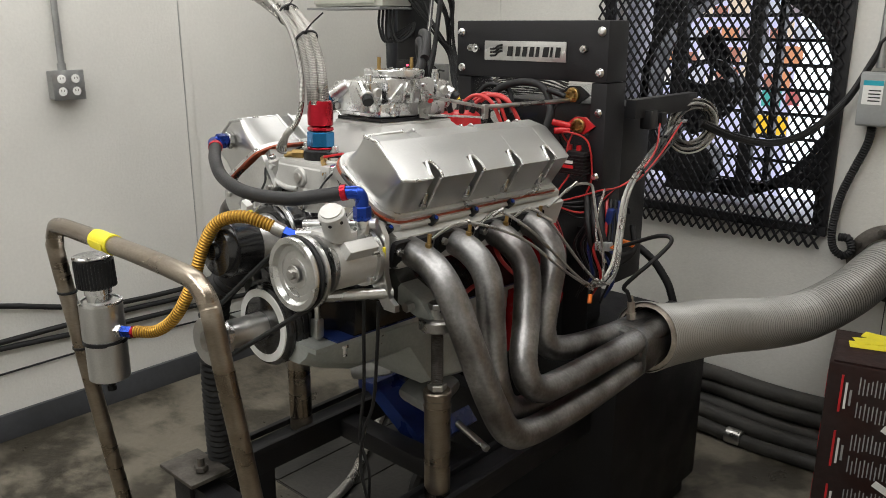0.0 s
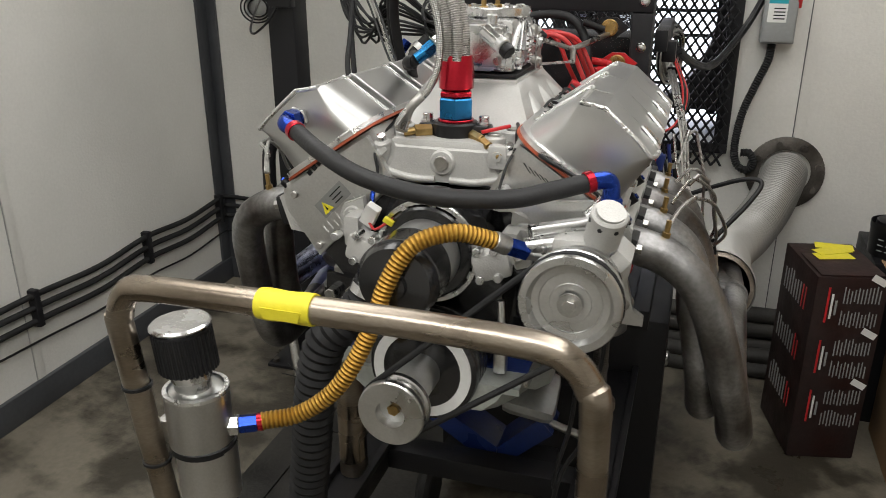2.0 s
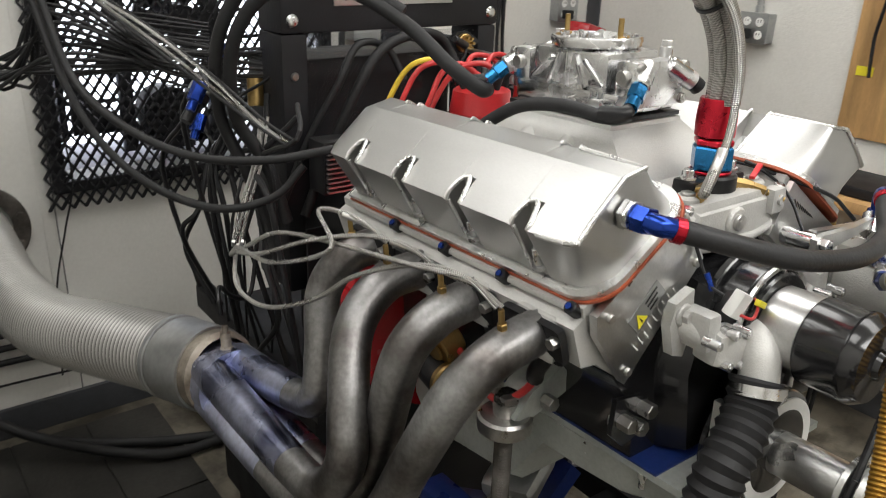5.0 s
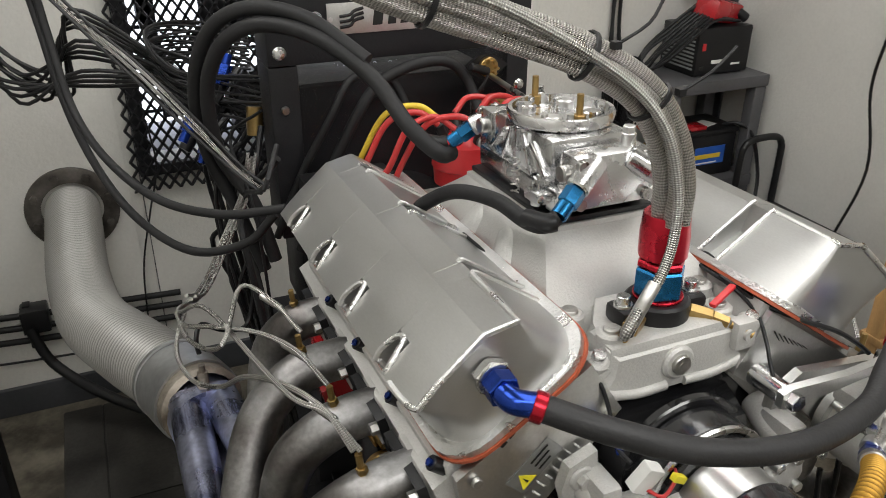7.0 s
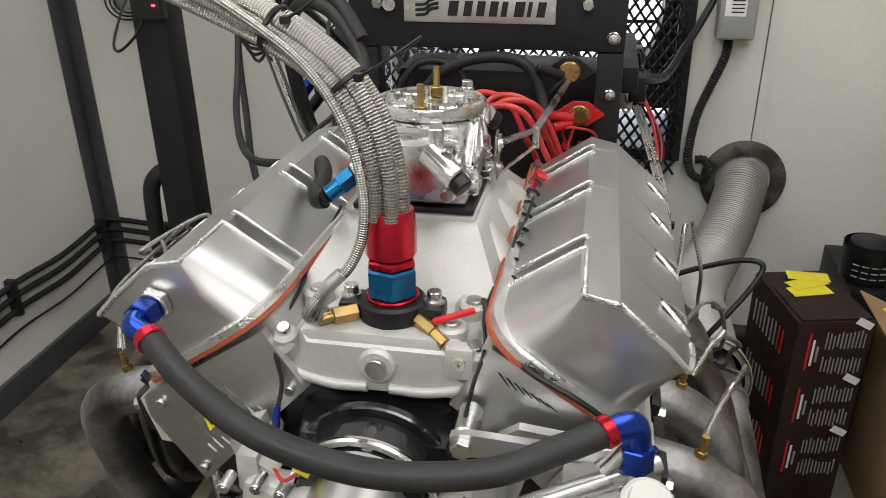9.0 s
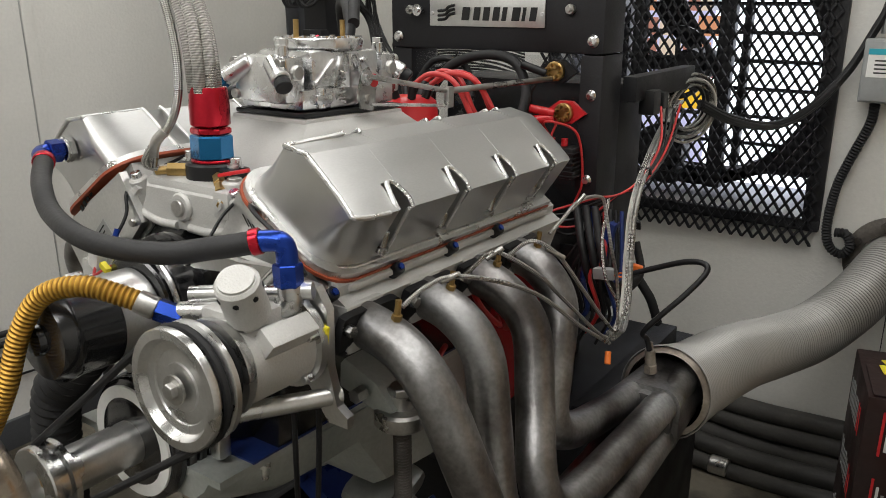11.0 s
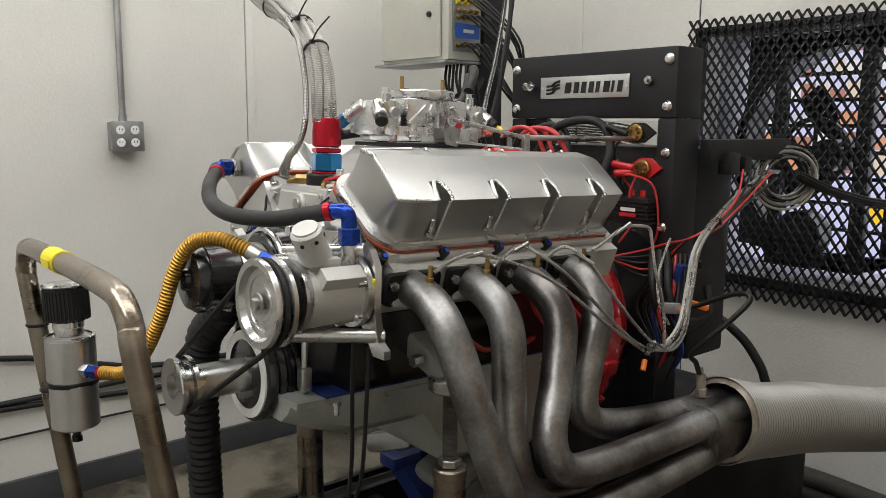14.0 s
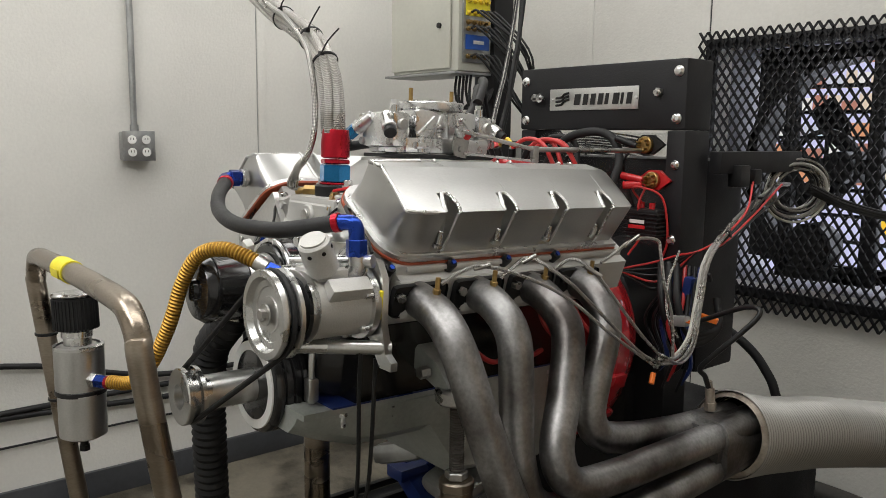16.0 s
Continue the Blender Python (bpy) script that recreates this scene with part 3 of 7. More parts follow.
sl = part("pan_label", Shape().ext((0.1405, 0.20, 0.70), (0.1435, 0.33, 0.745), 0.001), WHITEP, sump, "white sticker with a red band")
part("label_band", Shape().ext((0.1425, 0.205, 0.705), (0.1450, 0.325, 0.728)), REDP, sl)
sl2 = part("pan_label", Shape().ext((-0.1435, 0.20, 0.70), (-0.1405, 0.33, 0.745), 0.001), WHITEP, sump, "white sticker with a red band")
part("label_band", Shape().ext((-0.1450, 0.205, 0.705), (-0.1425, 0.325, 0.728)), REDP, sl2)

# intake manifold
def ring8(y, hw_top, hw_bot, zt, zb):
    return [(-hw_bot, y, zb), (-hw_top - 0.004, y, zt - 0.02), (-hw_top, y, zt), (hw_top, y, zt), (hw_top + 0.004, y, zt - 0.02), (hw_bot, y, zb)]


man = part("intake_manifold", Shape().loft([
    ring8(-0.080, 0.075, 0.098, 1.150, 1.100), ring8(-0.070, 0.085, 0.112, 1.160, 1.098), ring8(-0.020, 0.070, 0.120, 1.163, 1.095),
    ring8(0.015, 0.045, 0.125, 1.172, 1.095), ring8(0.075, 0.065, 0.13, 1.225, 1.095), ring8(0.095, 0.074, 0.13, 1.232, 1.095),
    ring8(0.285, 0.074, 0.13, 1.232, 1.095), ring8(0.310, 0.060, 0.13, 1.215, 1.095), ring8(0.40, 0.045, 0.125, 1.165, 1.095), ring8(0.465, 0.08, 0.11, 1.15, 1.095)]),
    CAST, engine, "rough cast aluminium single-plane intake manifold", sharp=30)
for s in (1, -1):
    for i, y in enumerate(PORTS[s]):
        yy = 0.185 + (y - 0.15) * 0.42
        run = [(0.035 * s, yy, 1.205), (0.075 * s, yy + (y - yy) * 0.45, 1.185), (0.118 * s, y, 1.135), (0.135 * s, y, 1.118)]
        if i == 0:
            run = [(px, py, pz - 0.030) for px, py, pz in run[:3]] + run[3:]
        part("runner", Shape().tube(run, (lambda q: 0.024 + 0.006 * q) if i == 0 else (lambda q: 0.032 - 0.003 * q), 14, 6), CAST, man)
    part("manifold_flange", Shape().box((0.118 * s, 0.195, 1.122), (0.012, 0.56, 0.075), Euler((0, radians(-45 * s), 0)).to_matrix().to_4x4(), 0.003), CAST, man)
for x, y in ((0.072, -0.052), (-0.068, -0.052), (0.088, 0.0), (-0.088, 0.0), (0.108, 0.10), (-0.108, 0.10)):
    part("manifold_bolt_boss", Shape().cyl((x, y, 1.135), (x, y, 1.171), 0.017, 20, 0.003), CAST, man)
    part("manifold_bolt", Shape().cyl((x, y, 1.170), (x, y, 1.175), 0.0095, 16, 0.001).cyl((x, y, 1.175), (x, y, 1.1754), 0.0045, 6), STEEL, man)
part("plug_boss", Shape().cyl((0, -0.06, 1.131), (0, -0.086, 1.131), 0.020, 20, 0.003), CAST, man)
part("hex_plug", Shape().cyl((0, -0.084, 1.131), (0, -0.091, 1.131), 0.0115, 16, 0.001).cyl((0, -0.0915, 1.131), (0, -0.0905, 1.131), 0.005, 6), STEEL, man, "dark recessed hex plug")
part("bracket_tab", Shape().box((0.086, -0.080, 1.146), (0.03, 0.02, 0.036), None, 0.006).cyl((0.086, -0.09, 1.148), (0.086, -0.094, 1.148), 0.007), CAST, man)
part("water_crossover", Shape().box((0, -0.052, 1.140), (0.17, 0.05, 0.05), None, 0.012), CAST, man)

part("plenum", Shape().loft([[(-a, y0, z), (a, y0, z), (a, y1, z), (-a, y1, z)] for a, y0, y1, z in ((0.128, -0.020, 0.45, 1.100), (0.119, -0.004, 0.42, 1.145), (0.106, 0.020, 0.37, 1.182), (0.088, 0.056, 0.325, 1.212), (0.076, 0.080, 0.295, 1.232))]), CAST, man, "smooth cast plenum", sharp=60)
part("carb_pad", Shape().box((0, 0.188, 1.226), (0.152, 0.22, 0.022), None, 0.004), CAST, man)

for s in (1, -1):
    part("front_rib", Shape().tube([(0.012 * s, -0.080, 1.104), (0.055 * s, -0.080, 1.104), (0.098 * s, -0.078, 1.118), (0.106 * s, -0.074, 1.150)], 0.006, 10, 4), CAST, man)
    part("corner_boss", Shape().cyl((0.100 * s, -0.062, 1.120), (0.100 * s, -0.076, 1.158), 0.013, 16, 0.003), CAST, man)
    part("corner_bolt", Shape().cyl((0.100 * s, -0.0755, 1.157), (0.100 * s, -0.079, 1.166), 0.0075, 12, 0.001), CHROME, man)

# water outlet with blue and red fitting
neck = part("water_neck", Shape().cyl((0.005, -0.030, 1.160), (0.005, -0.030, 1.186), 0.036, 28, 0.003).box((0.005, -0.030, 1.172), (0.112, 0.036, 0.022), None, 0.006), PLASTIC, engine, "black anodised water neck")
for dx in (-0.045, 0.045):
    part("neck_bolt", Shape().cyl((0.005 + dx, -0.030, 1.183), (0.005 + dx, -0.030, 1.196), 0.008, 12, 0.001).cyl((0.005 + dx, -0.030, 1.183), (0.005 + dx, -0.030, 1.186), 0.011, 16), CHROME, neck)
part("fitting_flange", Shape().cyl((0.005, -0.030, 1.186), (0.005, -0.030, 1.190), 0.028, 24, 0.001), RED, neck)
part("hose_nut", Shape().hexa((0.005, -0.030, 1.190), (0.005, -0.030, 1.222), 0.028), CYAN, neck, "light blue anodised hose nut")
part("hose_collar", Shape().hexa((0.005, -0.030, 1.223), (0.005, -0.030, 1.232), 0.027), RED, neck)
part("hose_socket", Shape().lathe((0.005, -0.030, 1.233), (0, 0, 1), [(0.022, 0), (0.0265, 0.003), (0.0268, 0.028), (0.0248, 0.05), (0.0242, 0.052)], 12), RED, neck, "red anodised hose socket")
part("brass_tee", Shape().hexa((-0.03, -0.045, 1.172), (-0.052, -0.060, 1.172), 0.010).cyl((-0.052, -0.060, 1.172), (-0.066, -0.069, 1.170), 0.006, 10), BRASS, neck, "brass sensor fitting")
cockv = part("drain_cock", Shape().hexa((0.036, -0.048, 1.170), (0.056, -0.063, 1.165), 0.0085).hexa((0.056, -0.063, 1.165), (0.070, -0.074, 1.159), 0.0072).cyl((0.072, -0.076, 1.158), (0.090, -0.092, 1.148), 0.005, 10), BRASS, neck, "brass drain cock")
part("lever", Shape().box((0.075, -0.055, 1.182), (0.045, 0.008, 0.005), Euler((0, radians(-12), radians(20))).to_matrix().to_4x4(), 0.002), REDP, cockv, "red lever")

# header tubes
def header(s, tubes, end):
    lab = "raw steel four-into-one exhaust header with heat tint"
    hd = part("exhaust_header", Shape().tube(end, 0.050 if s > 0 else 0.067, 22, 5), BLUED if s < 0 else HEADER, engine, lab)
    for i, p in enumerate(tubes):
        y = PORTS[s][i]
        pts = [(0.268 * s, y, 1.026)] + p
        part("primary_tube", Shape().tube(pts, 0.0285, 18, 7), HEADER, hd, "grey mandrel-bent header tube")
        if s < 0:
            e = Vector(p[-1])
            part("collector_tube", Shape().tube([e.lerp(Vector(p[-2]), k) for k in (0, 0.25, 0.5, 0.75, 1.0)], lambda q: 0.0345 - 0.0055 * q, 18, 2), BLUED, hd, "heat-blued collector tube")
        part("header_flange", Shape().box((0.286 * s, y, 1.022), (0.009, 0.105, 0.052), Euler((0, radians(14 * s), 0)).to_matrix().to_4x4(), 0.010), PLASTIC, hd, "black header flange")
        for dy in (-0.043, 0.043):
            part("flange_bolt", Shape().hexa((0.290 * s, y + dy, 1.022 - dy * 0.2), (0.303 * s, y + dy, 1.020 - dy * 0.2), 0.0078), STEEL, hd, "plain steel flange bolt")
        tp = Vector(p[0])
        part("probe_boss", Shape().hexa((tp.x - 0.01 * s, tp.y, tp.z + 0.022), (tp.x - 0.006 * s, tp.y, tp.z + 0.040), 0.0065).cyl((tp.x - 0.006 * s, tp.y, tp.z + 0.040), (tp.x - 0.004 * s, tp.y, tp.z + 0.058), 0.004, 8), BRASS, hd, "brass temperature probe fitting")
    return hd


HR = header(1, [
    [(0.340, -0.048, 1.006), (0.392, -0.050, 0.960), (0.428, -0.036, 0.870), (0.460, -0.005, 0.755), (0.474, 0.035, 0.684), (0.474, 0.110, 0.658), (0.478, 0.28, 0.660), (0.476, 0.47, 0.672), (0.470, 0.655, 0.682)],
    [(0.330, 0.079, 1.006), (0.372, 0.082, 0.960), (0.392, 0.074, 0.870), (0.412, 0.065, 0.770), (0.420, 0.100, 0.695), (0.420, 0.20, 0.668), (0.420, 0.47, 0.680), (0.424, 0.655, 0.686)],
    [(0.325, 0.204, 1.006), (0.374, 0.206, 0.958), (0.405, 0.172, 0.868), (0.440, 0.122, 0.785), (0.458, 0.142, 0.735), (0.466, 0.225, 0.726), (0.474, 0.47, 0.736), (0.470, 0.655, 0.738)],
    [(0.325, 0.325, 1.006), (0.365, 0.318, 0.955), (0.380, 0.280, 0.870), (0.388, 0.262, 0.800), (0.398, 0.305, 0.758), (0.414, 0.47, 0.742), (0.424, 0.655, 0.740)]],
    [(0.447, 0.50, 0.710), (0.447, 0.55, 0.712), (0.447, 0.61, 0.712), (0.448, 0.67, 0.710)])
HL = header(-1, [
    [(-0.345, -0.012, 1.010), (-0.396, 0.004, 0.962), (-0.420, 0.050, 0.860), (-0.436, 0.105, 0.745), (-0.452, 0.175, 0.660), (-0.456, 0.28, 0.648), (-0.466, 0.40, 0.664), (-0.479, 0.61, 0.698)],
    [(-0.340, 0.113, 1.012), (-0.390, 0.118, 0.968), (-0.408, 0.135, 0.870), (-0.414, 0.170, 0.755), (-0.414, 0.245, 0.690), (-0.413, 0.36, 0.688), (-0.421, 0.61, 0.698)],
    [(-0.348, 0.230, 1.018), (-0.408, 0.212, 0.972), (-0.447, 0.165, 0.890), (-0.464, 0.148, 0.815), (-0.474, 0.195, 0.752), (-0.481, 0.28, 0.744), (-0.477, 0.61, 0.752)],
    [(-0.325, 0.365, 1.012), (-0.358, 0.388, 0.955), (-0.378, 0.365, 0.865), (-0.396, 0.355, 0.795), (-0.404, 0.42, 0.768), (-0.422, 0.61, 0.752)]],
    [(-0.447, 0.575, 0.725), (-0.450, 0.60, 0.724), (-0.455, 0.64, 0.721), (-0.462, 0.68, 0.716)])
for hd, p, q in ((HR, (0.432, 0.570, 0.768), (0.426, 0.568, 0.826)), (HL, (-0.446, 0.596, 0.779), (-0.444, 0.602, 0.832))):
    p, q = Vector(p), Vector(q)
    part("oxygen_sensor", Shape().hexa(p, p.lerp(q, 0.28), 0.012).cyl(p.lerp(q, 0.28), p.lerp(q, 0.75), 0.0095, 14).cyl(p.lerp(q, 0.75), q, 0.006, 12), SLEEVE, hd, "brown steel oxygen sensor")

# front drive: damper, crank hub and vacuum pump
CR = 0.836
dmp = part("damper", Shape().lathe((0.004, -0.185, CR), (0, 1, 0), [(0.030, -0.008), (0.064, -0.006), (0.084, 0.0), (0.086, 0.004), (0.086, 0.014), (0.082, 0.0165), (0.086, 0.019), (0.086, 0.030), (0.082, 0.0325), (0.086, 0.035), (0.086, 0.046), (0.082, 0.0485), (0.086, 0.051), (0.086, 0.058), (0.07, 0.06)], 48), GLOSS, engine, "gloss black crank damper")
part("timing_ring", Shape().lathe((0.004, -0.188, CR), (0, -1, 0), [(0.061, 0), (0.061, 0.0035), (0.077, 0.0035), (0.077, 0)], 48, caps=False), WHITEP, dmp, "white timing ring with degree marks")
part("crank_spacer", Shape().cyl((0.004, -0.19, CR), (0.004, -0.285, CR), 0.030, 28, 0.002), MACH, engine, "machined aluminium crank spacer")
part("crank_pulley", Shape().lathe((0.004, -0.322, CR), (0, 1, 0), [(0.021, 0.016), (0.021, 0.0), (0.046, 0.0), (0.048, 0.002), (0.048, 0.010), (0.042, 0.0125), (0.042, 0.022), (0.048, 0.0245), (0.048, 0.032), (0.030, 0.038)], 40), MACH, engine, "grooved aluminium crank pulley with a bored centre")
part("crank_bolt", Shape().hexa((0.004, -0.300, CR), (0.004, -0.312, CR), 0.009), BRASS, engine)
PX, PZ = 0.231, 1.012
pump = part("vacuum_pump", Shape().cyl((PX + 0.004, -0.232, PZ + 0.006), (PX + 0.004, -0.120, PZ + 0.006), 0.050, 32, 0.006).box((PX - 0.002, -0.17, PZ + 0.052), (0.07, 0.09, 0.022), None, 0.006), CAST, engine, "cast aluminium belt-driven vacuum pump")
part("pump_pulley", Shape().lathe((PX, -0.285, PZ), (0, 1, 0), [(0.008, 0.010), (0.026, 0.010), (0.027, 0.012), (0.040, 0.012), (0.041, 0.010), (0.050, 0.009), (0.055, 0.0), (0.0645, 0.0), (0.066, 0.002), (0.066, 0.008), (0.060, 0.012), (0.060, 0.024), (0.066, 0.028), (0.066, 0.034), (0.050, 0.040)], 56), MACH, pump, "turned aluminium pump pulley with concentric rings")
part("pulley_bolt", Shape().hexa((PX, -0.290, PZ), (PX, -0.280, PZ), 0.009).cyl((PX, -0.283, PZ), (PX, -0.280, PZ), 0.016, 20), STEEL, pump)
part("breather", Shape().cyl((PX + 0.025, -0.20, PZ + 0.062), (PX + 0.036, -0.225, PZ + 0.108), 0.024, 24, 0.003).cyl((PX + 0.036, -0.225, PZ + 0.108), (PX + 0.037, -0.2268, PZ + 0.1113), 0.019, 24), CAST, pump, "round relief valve cap")
for k in range(7):
    a = 2 * math.pi * k / 7
    o = Vector((PX + 0.0335, -0.219, PZ + 0.097))
    ax = Vector((0.011, -0.025, 0.046)).normalized()
    e1 = ax.orthogonal().normalized()
    e2 = ax.cross(e1)
    d = e1 * math.cos(a) + e2 * math.sin(a)
    part("relief_hole", Shape().cyl(o + d * 0.022, o + d * 0.0248, 0.0032, 8), PLASTIC, pump)
part("pump_port", Shape().cyl((PX - 0.02, -0.19, PZ + 0.052), (PX - 0.075, -0.212, PZ + 0.046), 0.012, 16, 0.001).cyl((PX + 0.0, -0.15, PZ + 0.075), (PX + 0.02, -0.14, PZ + 0.098), 0.012, 16), MACH, pump)
part("pump_flat", Shape().box((PX + 0.044, -0.172, PZ + 0.030), (0.026, 0.070, 0.040), Euler((0, radians(40), 0)).to_matrix().to_4x4(), 0.003), CAST, pump, "milled flat on the pump body")
part("end_plate", Shape().lathe((PX + 0.004, -0.132, PZ + 0.006), (0, 1, 0), [(0.050, 0.0), (0.0575, 0.001), (0.0575, 0.012), (0.050, 0.013)], 36), MACH, pump, "machined pump end plate")
part("front_flange", Shape().lathe((PX + 0.004, -0.236, PZ + 0.006), (0, 1, 0), [(0.048, 0.0), (0.0555, 0.001), (0.0555, 0.010), (0.051, 0.016)], 36), MACH, pump, "machined front flange")
for k in range(6):
    a = 2 * math.pi * k / 6 + 0.35
    c = (PX + 0.004 + 0.0535 * math.cos(a), PZ + 0.006 + 0.0535 * math.sin(a))
    part("end_bolt", Shape().cyl((c[0], -0.146, c[1]), (c[0], -0.132, c[1]), 0.0055, 12, 0.001), CHROME, pump)
part("pump_neck", Shape().lathe((PX + 0.004, -0.232, PZ + 0.006), (0, -1, 0), [(0.050, 0), (0.047, 0.004), (0.030, 0.012), (0.024, 0.03)], 32), PLASTIC, pump)
part("pump_strut", Shape().cyl((PX - 0.02, -0.26, PZ - 0.052), (PX + 0.06, -0.10, PZ - 0.060), 0.011, 16, 0.001).cyl((PX - 0.02, -0.262, PZ - 0.052), (PX - 0.02, -0.235, PZ - 0.052), 0.014, 12), MACH, pump)
part("upper_strut", Shape().cyl((PX - 0.07, -0.20, PZ + 0.064), (PX + 0.05, -0.13, PZ + 0.075), 0.010, 14), MACH, pump)
br = [(0.272, -0.105, 1.085), (0.288, -0.105, 1.06), (0.288, -0.105, 0.99), (0.300, -0.105, 0.945), (0.315, -0.105, 0.935), (0.315, -0.105, 0.922), (0.285, -0.105, 0.922), (0.258, -0.105, 0.96), (0.225, -0.105, 0.98), (0.15, -0.105, 1.055), (0.13, -0.105, 1.085), (0.15, -0.105, 1.098)]
part("pump_bracket", Shape().slab(br, (0, -0.012, 0)), ALUB, pump, "plate aluminium pump bracket")
part("bracket_bar", Shape().slab([(0.088, -0.140, 1.088), (0.105, -0.140, 1.084), (0.185, -0.140, 1.092), (0.252, -0.140, 1.100), (0.256, -0.140, 1.112), (0.185, -0.140, 1.106), (0.100, -0.140, 1.110), (0.088, -0.140, 1.106)], (0, -0.010, 0)), ALUB, pump, "flat aluminium bracket bar")
part("bar_spacer", Shape().cyl((0.100, -0.095, 1.098), (0.100, -0.142, 1.098), 0.013, 18, 0.002).hexa((0.100, -0.150, 1.098), (0.100, -0.161, 1.098), 0.0105), CHROME, pump, "bright spacer and bolt")
part("tape_strip", Shape().box((0.284, -0.119, 1.020), (0.010, 0.006, 0.045), Euler((0, radians(6), 0)).to_matrix().to_4x4(), 0.001), YTAPE, pump, "strip of yellow tape")

# electric water pump with black motor
wp = part("water_pump", Shape().cyl((0.0, -0.11, 1.013), (0.0, -0.150, 1.013), 0.078, 40, 0.004).cyl((0.0, -0.150, 1.013), (0.0, -0.162, 1.013), 0.070, 40, 0.003), GLOSS, engine, "gloss black electric water pump with bright rims")
for k in range(10):
    a = 2 * math.pi * k / 10 + 0.2
    part("pump_screw", Shape().cyl((0.071 * math.cos(a), -0.150, 1.013 + 0.071 * math.sin(a)), (0.071 * math.cos(a), -0.155, 1.013 + 0.071 * math.sin(a)), 0.005, 10), CHROME, wp)
part("pump_backing", Shape().cyl((0, -0.100, 1.013), (0, -0.112, 1.013), 0.088, 40, 0.002), GLOSS, wp)
part("motor_band", Shape().cyl((0.0, -0.162, 1.013), (0.0, -0.215, 1.013), 0.054, 36, 0.002), ALUB, wp, "bright motor band")
part("motor", Shape().lathe((0.0, -0.215, 1.013), (0, -1, 0), [(0.056, 0), (0.057, 0.004), (0.056, 0.05), (0.058, 0.053), (0.058, 0.062), (0.050, 0.075), (0.02, 0.078), (0.018, 0.085), (0.006, 0.086)], 36), GLOSS, wp, "gloss black pump motor")
for s in (1, -1):
    part("pump_outlet", Shape().tube([(0.05 * s, -0.13, 1.005), (0.092 * s, -0.145, 1.012), (0.118 * s, -0.135, 1.02), (0.125 * s, -0.10, 1.035), (0.13 * s, -0.08, 1.04)], 0.019, 18, 5).box((0.098 * s, -0.148, 1.005), (0.055, 0.040, 0.042), Euler((0, radians(-14 * s), radians(10 * s))).to_matrix().to_4x4(), 0.009).box((0.122 * s, -0.128, 1.03), (0.026, 0.05, 0.05), None, 0.008), CAST, wp, "cast pump outlet")
    part("outlet_ear", Shape().cyl((0.135 * s, -0.10, 1.045), (0.135 * s, -0.118, 1.045), 0.015, 16, 0.002).hexa((0.135 * s, -0.118, 1.045), (0.135 * s, -0.126, 1.045), 0.009), CAST, wp)
for s in (1, -1):
    for dx, dz in ((0.080, 0.022), (0.105, 0.026), (0.086, -0.020), (0.140, 0.022), (0.112, -0.014)):
        part("outlet_bolt", Shape().cyl((dx * s, -0.150, 1.005 + dz), (dx * s, -0.174, 1.005 + dz), 0.0065, 12, 0.001).cyl((dx * s, -0.174, 1.005 + dz), (dx * s, -0.1745, 1.005 + dz), 0.003, 6), CHROME, wp)
    part("outlet_flange", Shape().slab([(0.118 * s, -0.100, 1.075), (0.150 * s, -0.100, 1.062), (0.158 * s, -0.100, 1.035), (0.146 * s, -0.100, 0.992), (0.126 * s, -0.100, 0.985), (0.112 * s, -0.100, 1.02)], (0, -0.014, 0)), CAST, wp, "cast outlet flange")
part("cover_rim", Shape().lathe((0, -0.150, 1.013), (0, -1, 0), [(0.072, 0), (0.0785, 0.0), (0.0795, 0.002), (0.0785, 0.006), (0.073, 0.006)], 48, caps=False), CHROME, wp, "bright turned cover rim")
part("pump_inlet", Shape().tube([(-0.04, -0.135, 1.005), (-0.052, -0.160, 1.010), (-0.062, -0.180, 0.995), (-0.072, -0.190, 0.960)], 0.025, 18, 5), CAST, wp, "polished curved inlet elbow")
part("hose_clamp", Shape().cyl((-0.070, -0.189, 0.962), (-0.0745, -0.192, 0.949), 0.0345, 24), CHROME, wp)
part("plug_connector", Shape().box((-0.088, -0.155, 1.062), (0.022, 0.016, 0.034), Euler((0.2, 0.5, 0)).to_matrix().to_4x4(), 0.003), WHITEP, wp, "white cable plug")


# ---- hoses and fittings on the engine ----
def elbow(pts, r, parent, m=BLUE, lb="blue anodised hose elbow"):
    return part("hose_elbow", Shape().tube(pts, r, 16, 6), m, parent, lb)


vh = part("breather_hose", Shape().tube([(-0.210, -0.145, 1.178), (-0.15, -0.185, 1.158), (-0.07, -0.218, 1.135), (0.03, -0.232, 1.122), (0.13, -0.215, 1.122), (0.19, -0.185, 1.132), (0.236, -0.160, 1.142)], 0.0130, 20, 8), GREYHOSE, engine, "thick black rubber breather hose between the covers")
part("hose_ring", Shape().cyl((-0.214, -0.142, 1.179), (-0.205, -0.149, 1.176), 0.0150, 20, 0.001), RED, vh)
part("hose_ring", Shape().cyl((0.226, -0.166, 1.140), (0.235, -0.160, 1.1425), 0.0150, 20, 0.001), RED, vh)
elbow([(-0.232, -0.102, 1.186), (-0.234, -0.122, 1.186), (-0.230, -0.137, 1.184), (-0.212, -0.144, 1.179)], 0.0122, vh)
part("cover_nut", Shape().hexa((-0.232, -0.090, 1.186), (-0.232, -0.102, 1.186), 0.019).cyl((-0.232, -0.102, 1.186), (-0.232, -0.105, 1.186), 0.017), CHROME, vh, "bright hex bung in the cover")
part("elbow_nut", Shape().hexa((-0.232, -0.106, 1.186), (-0.233, -0.126, 1.186), 0.0165), BLUE, vh)
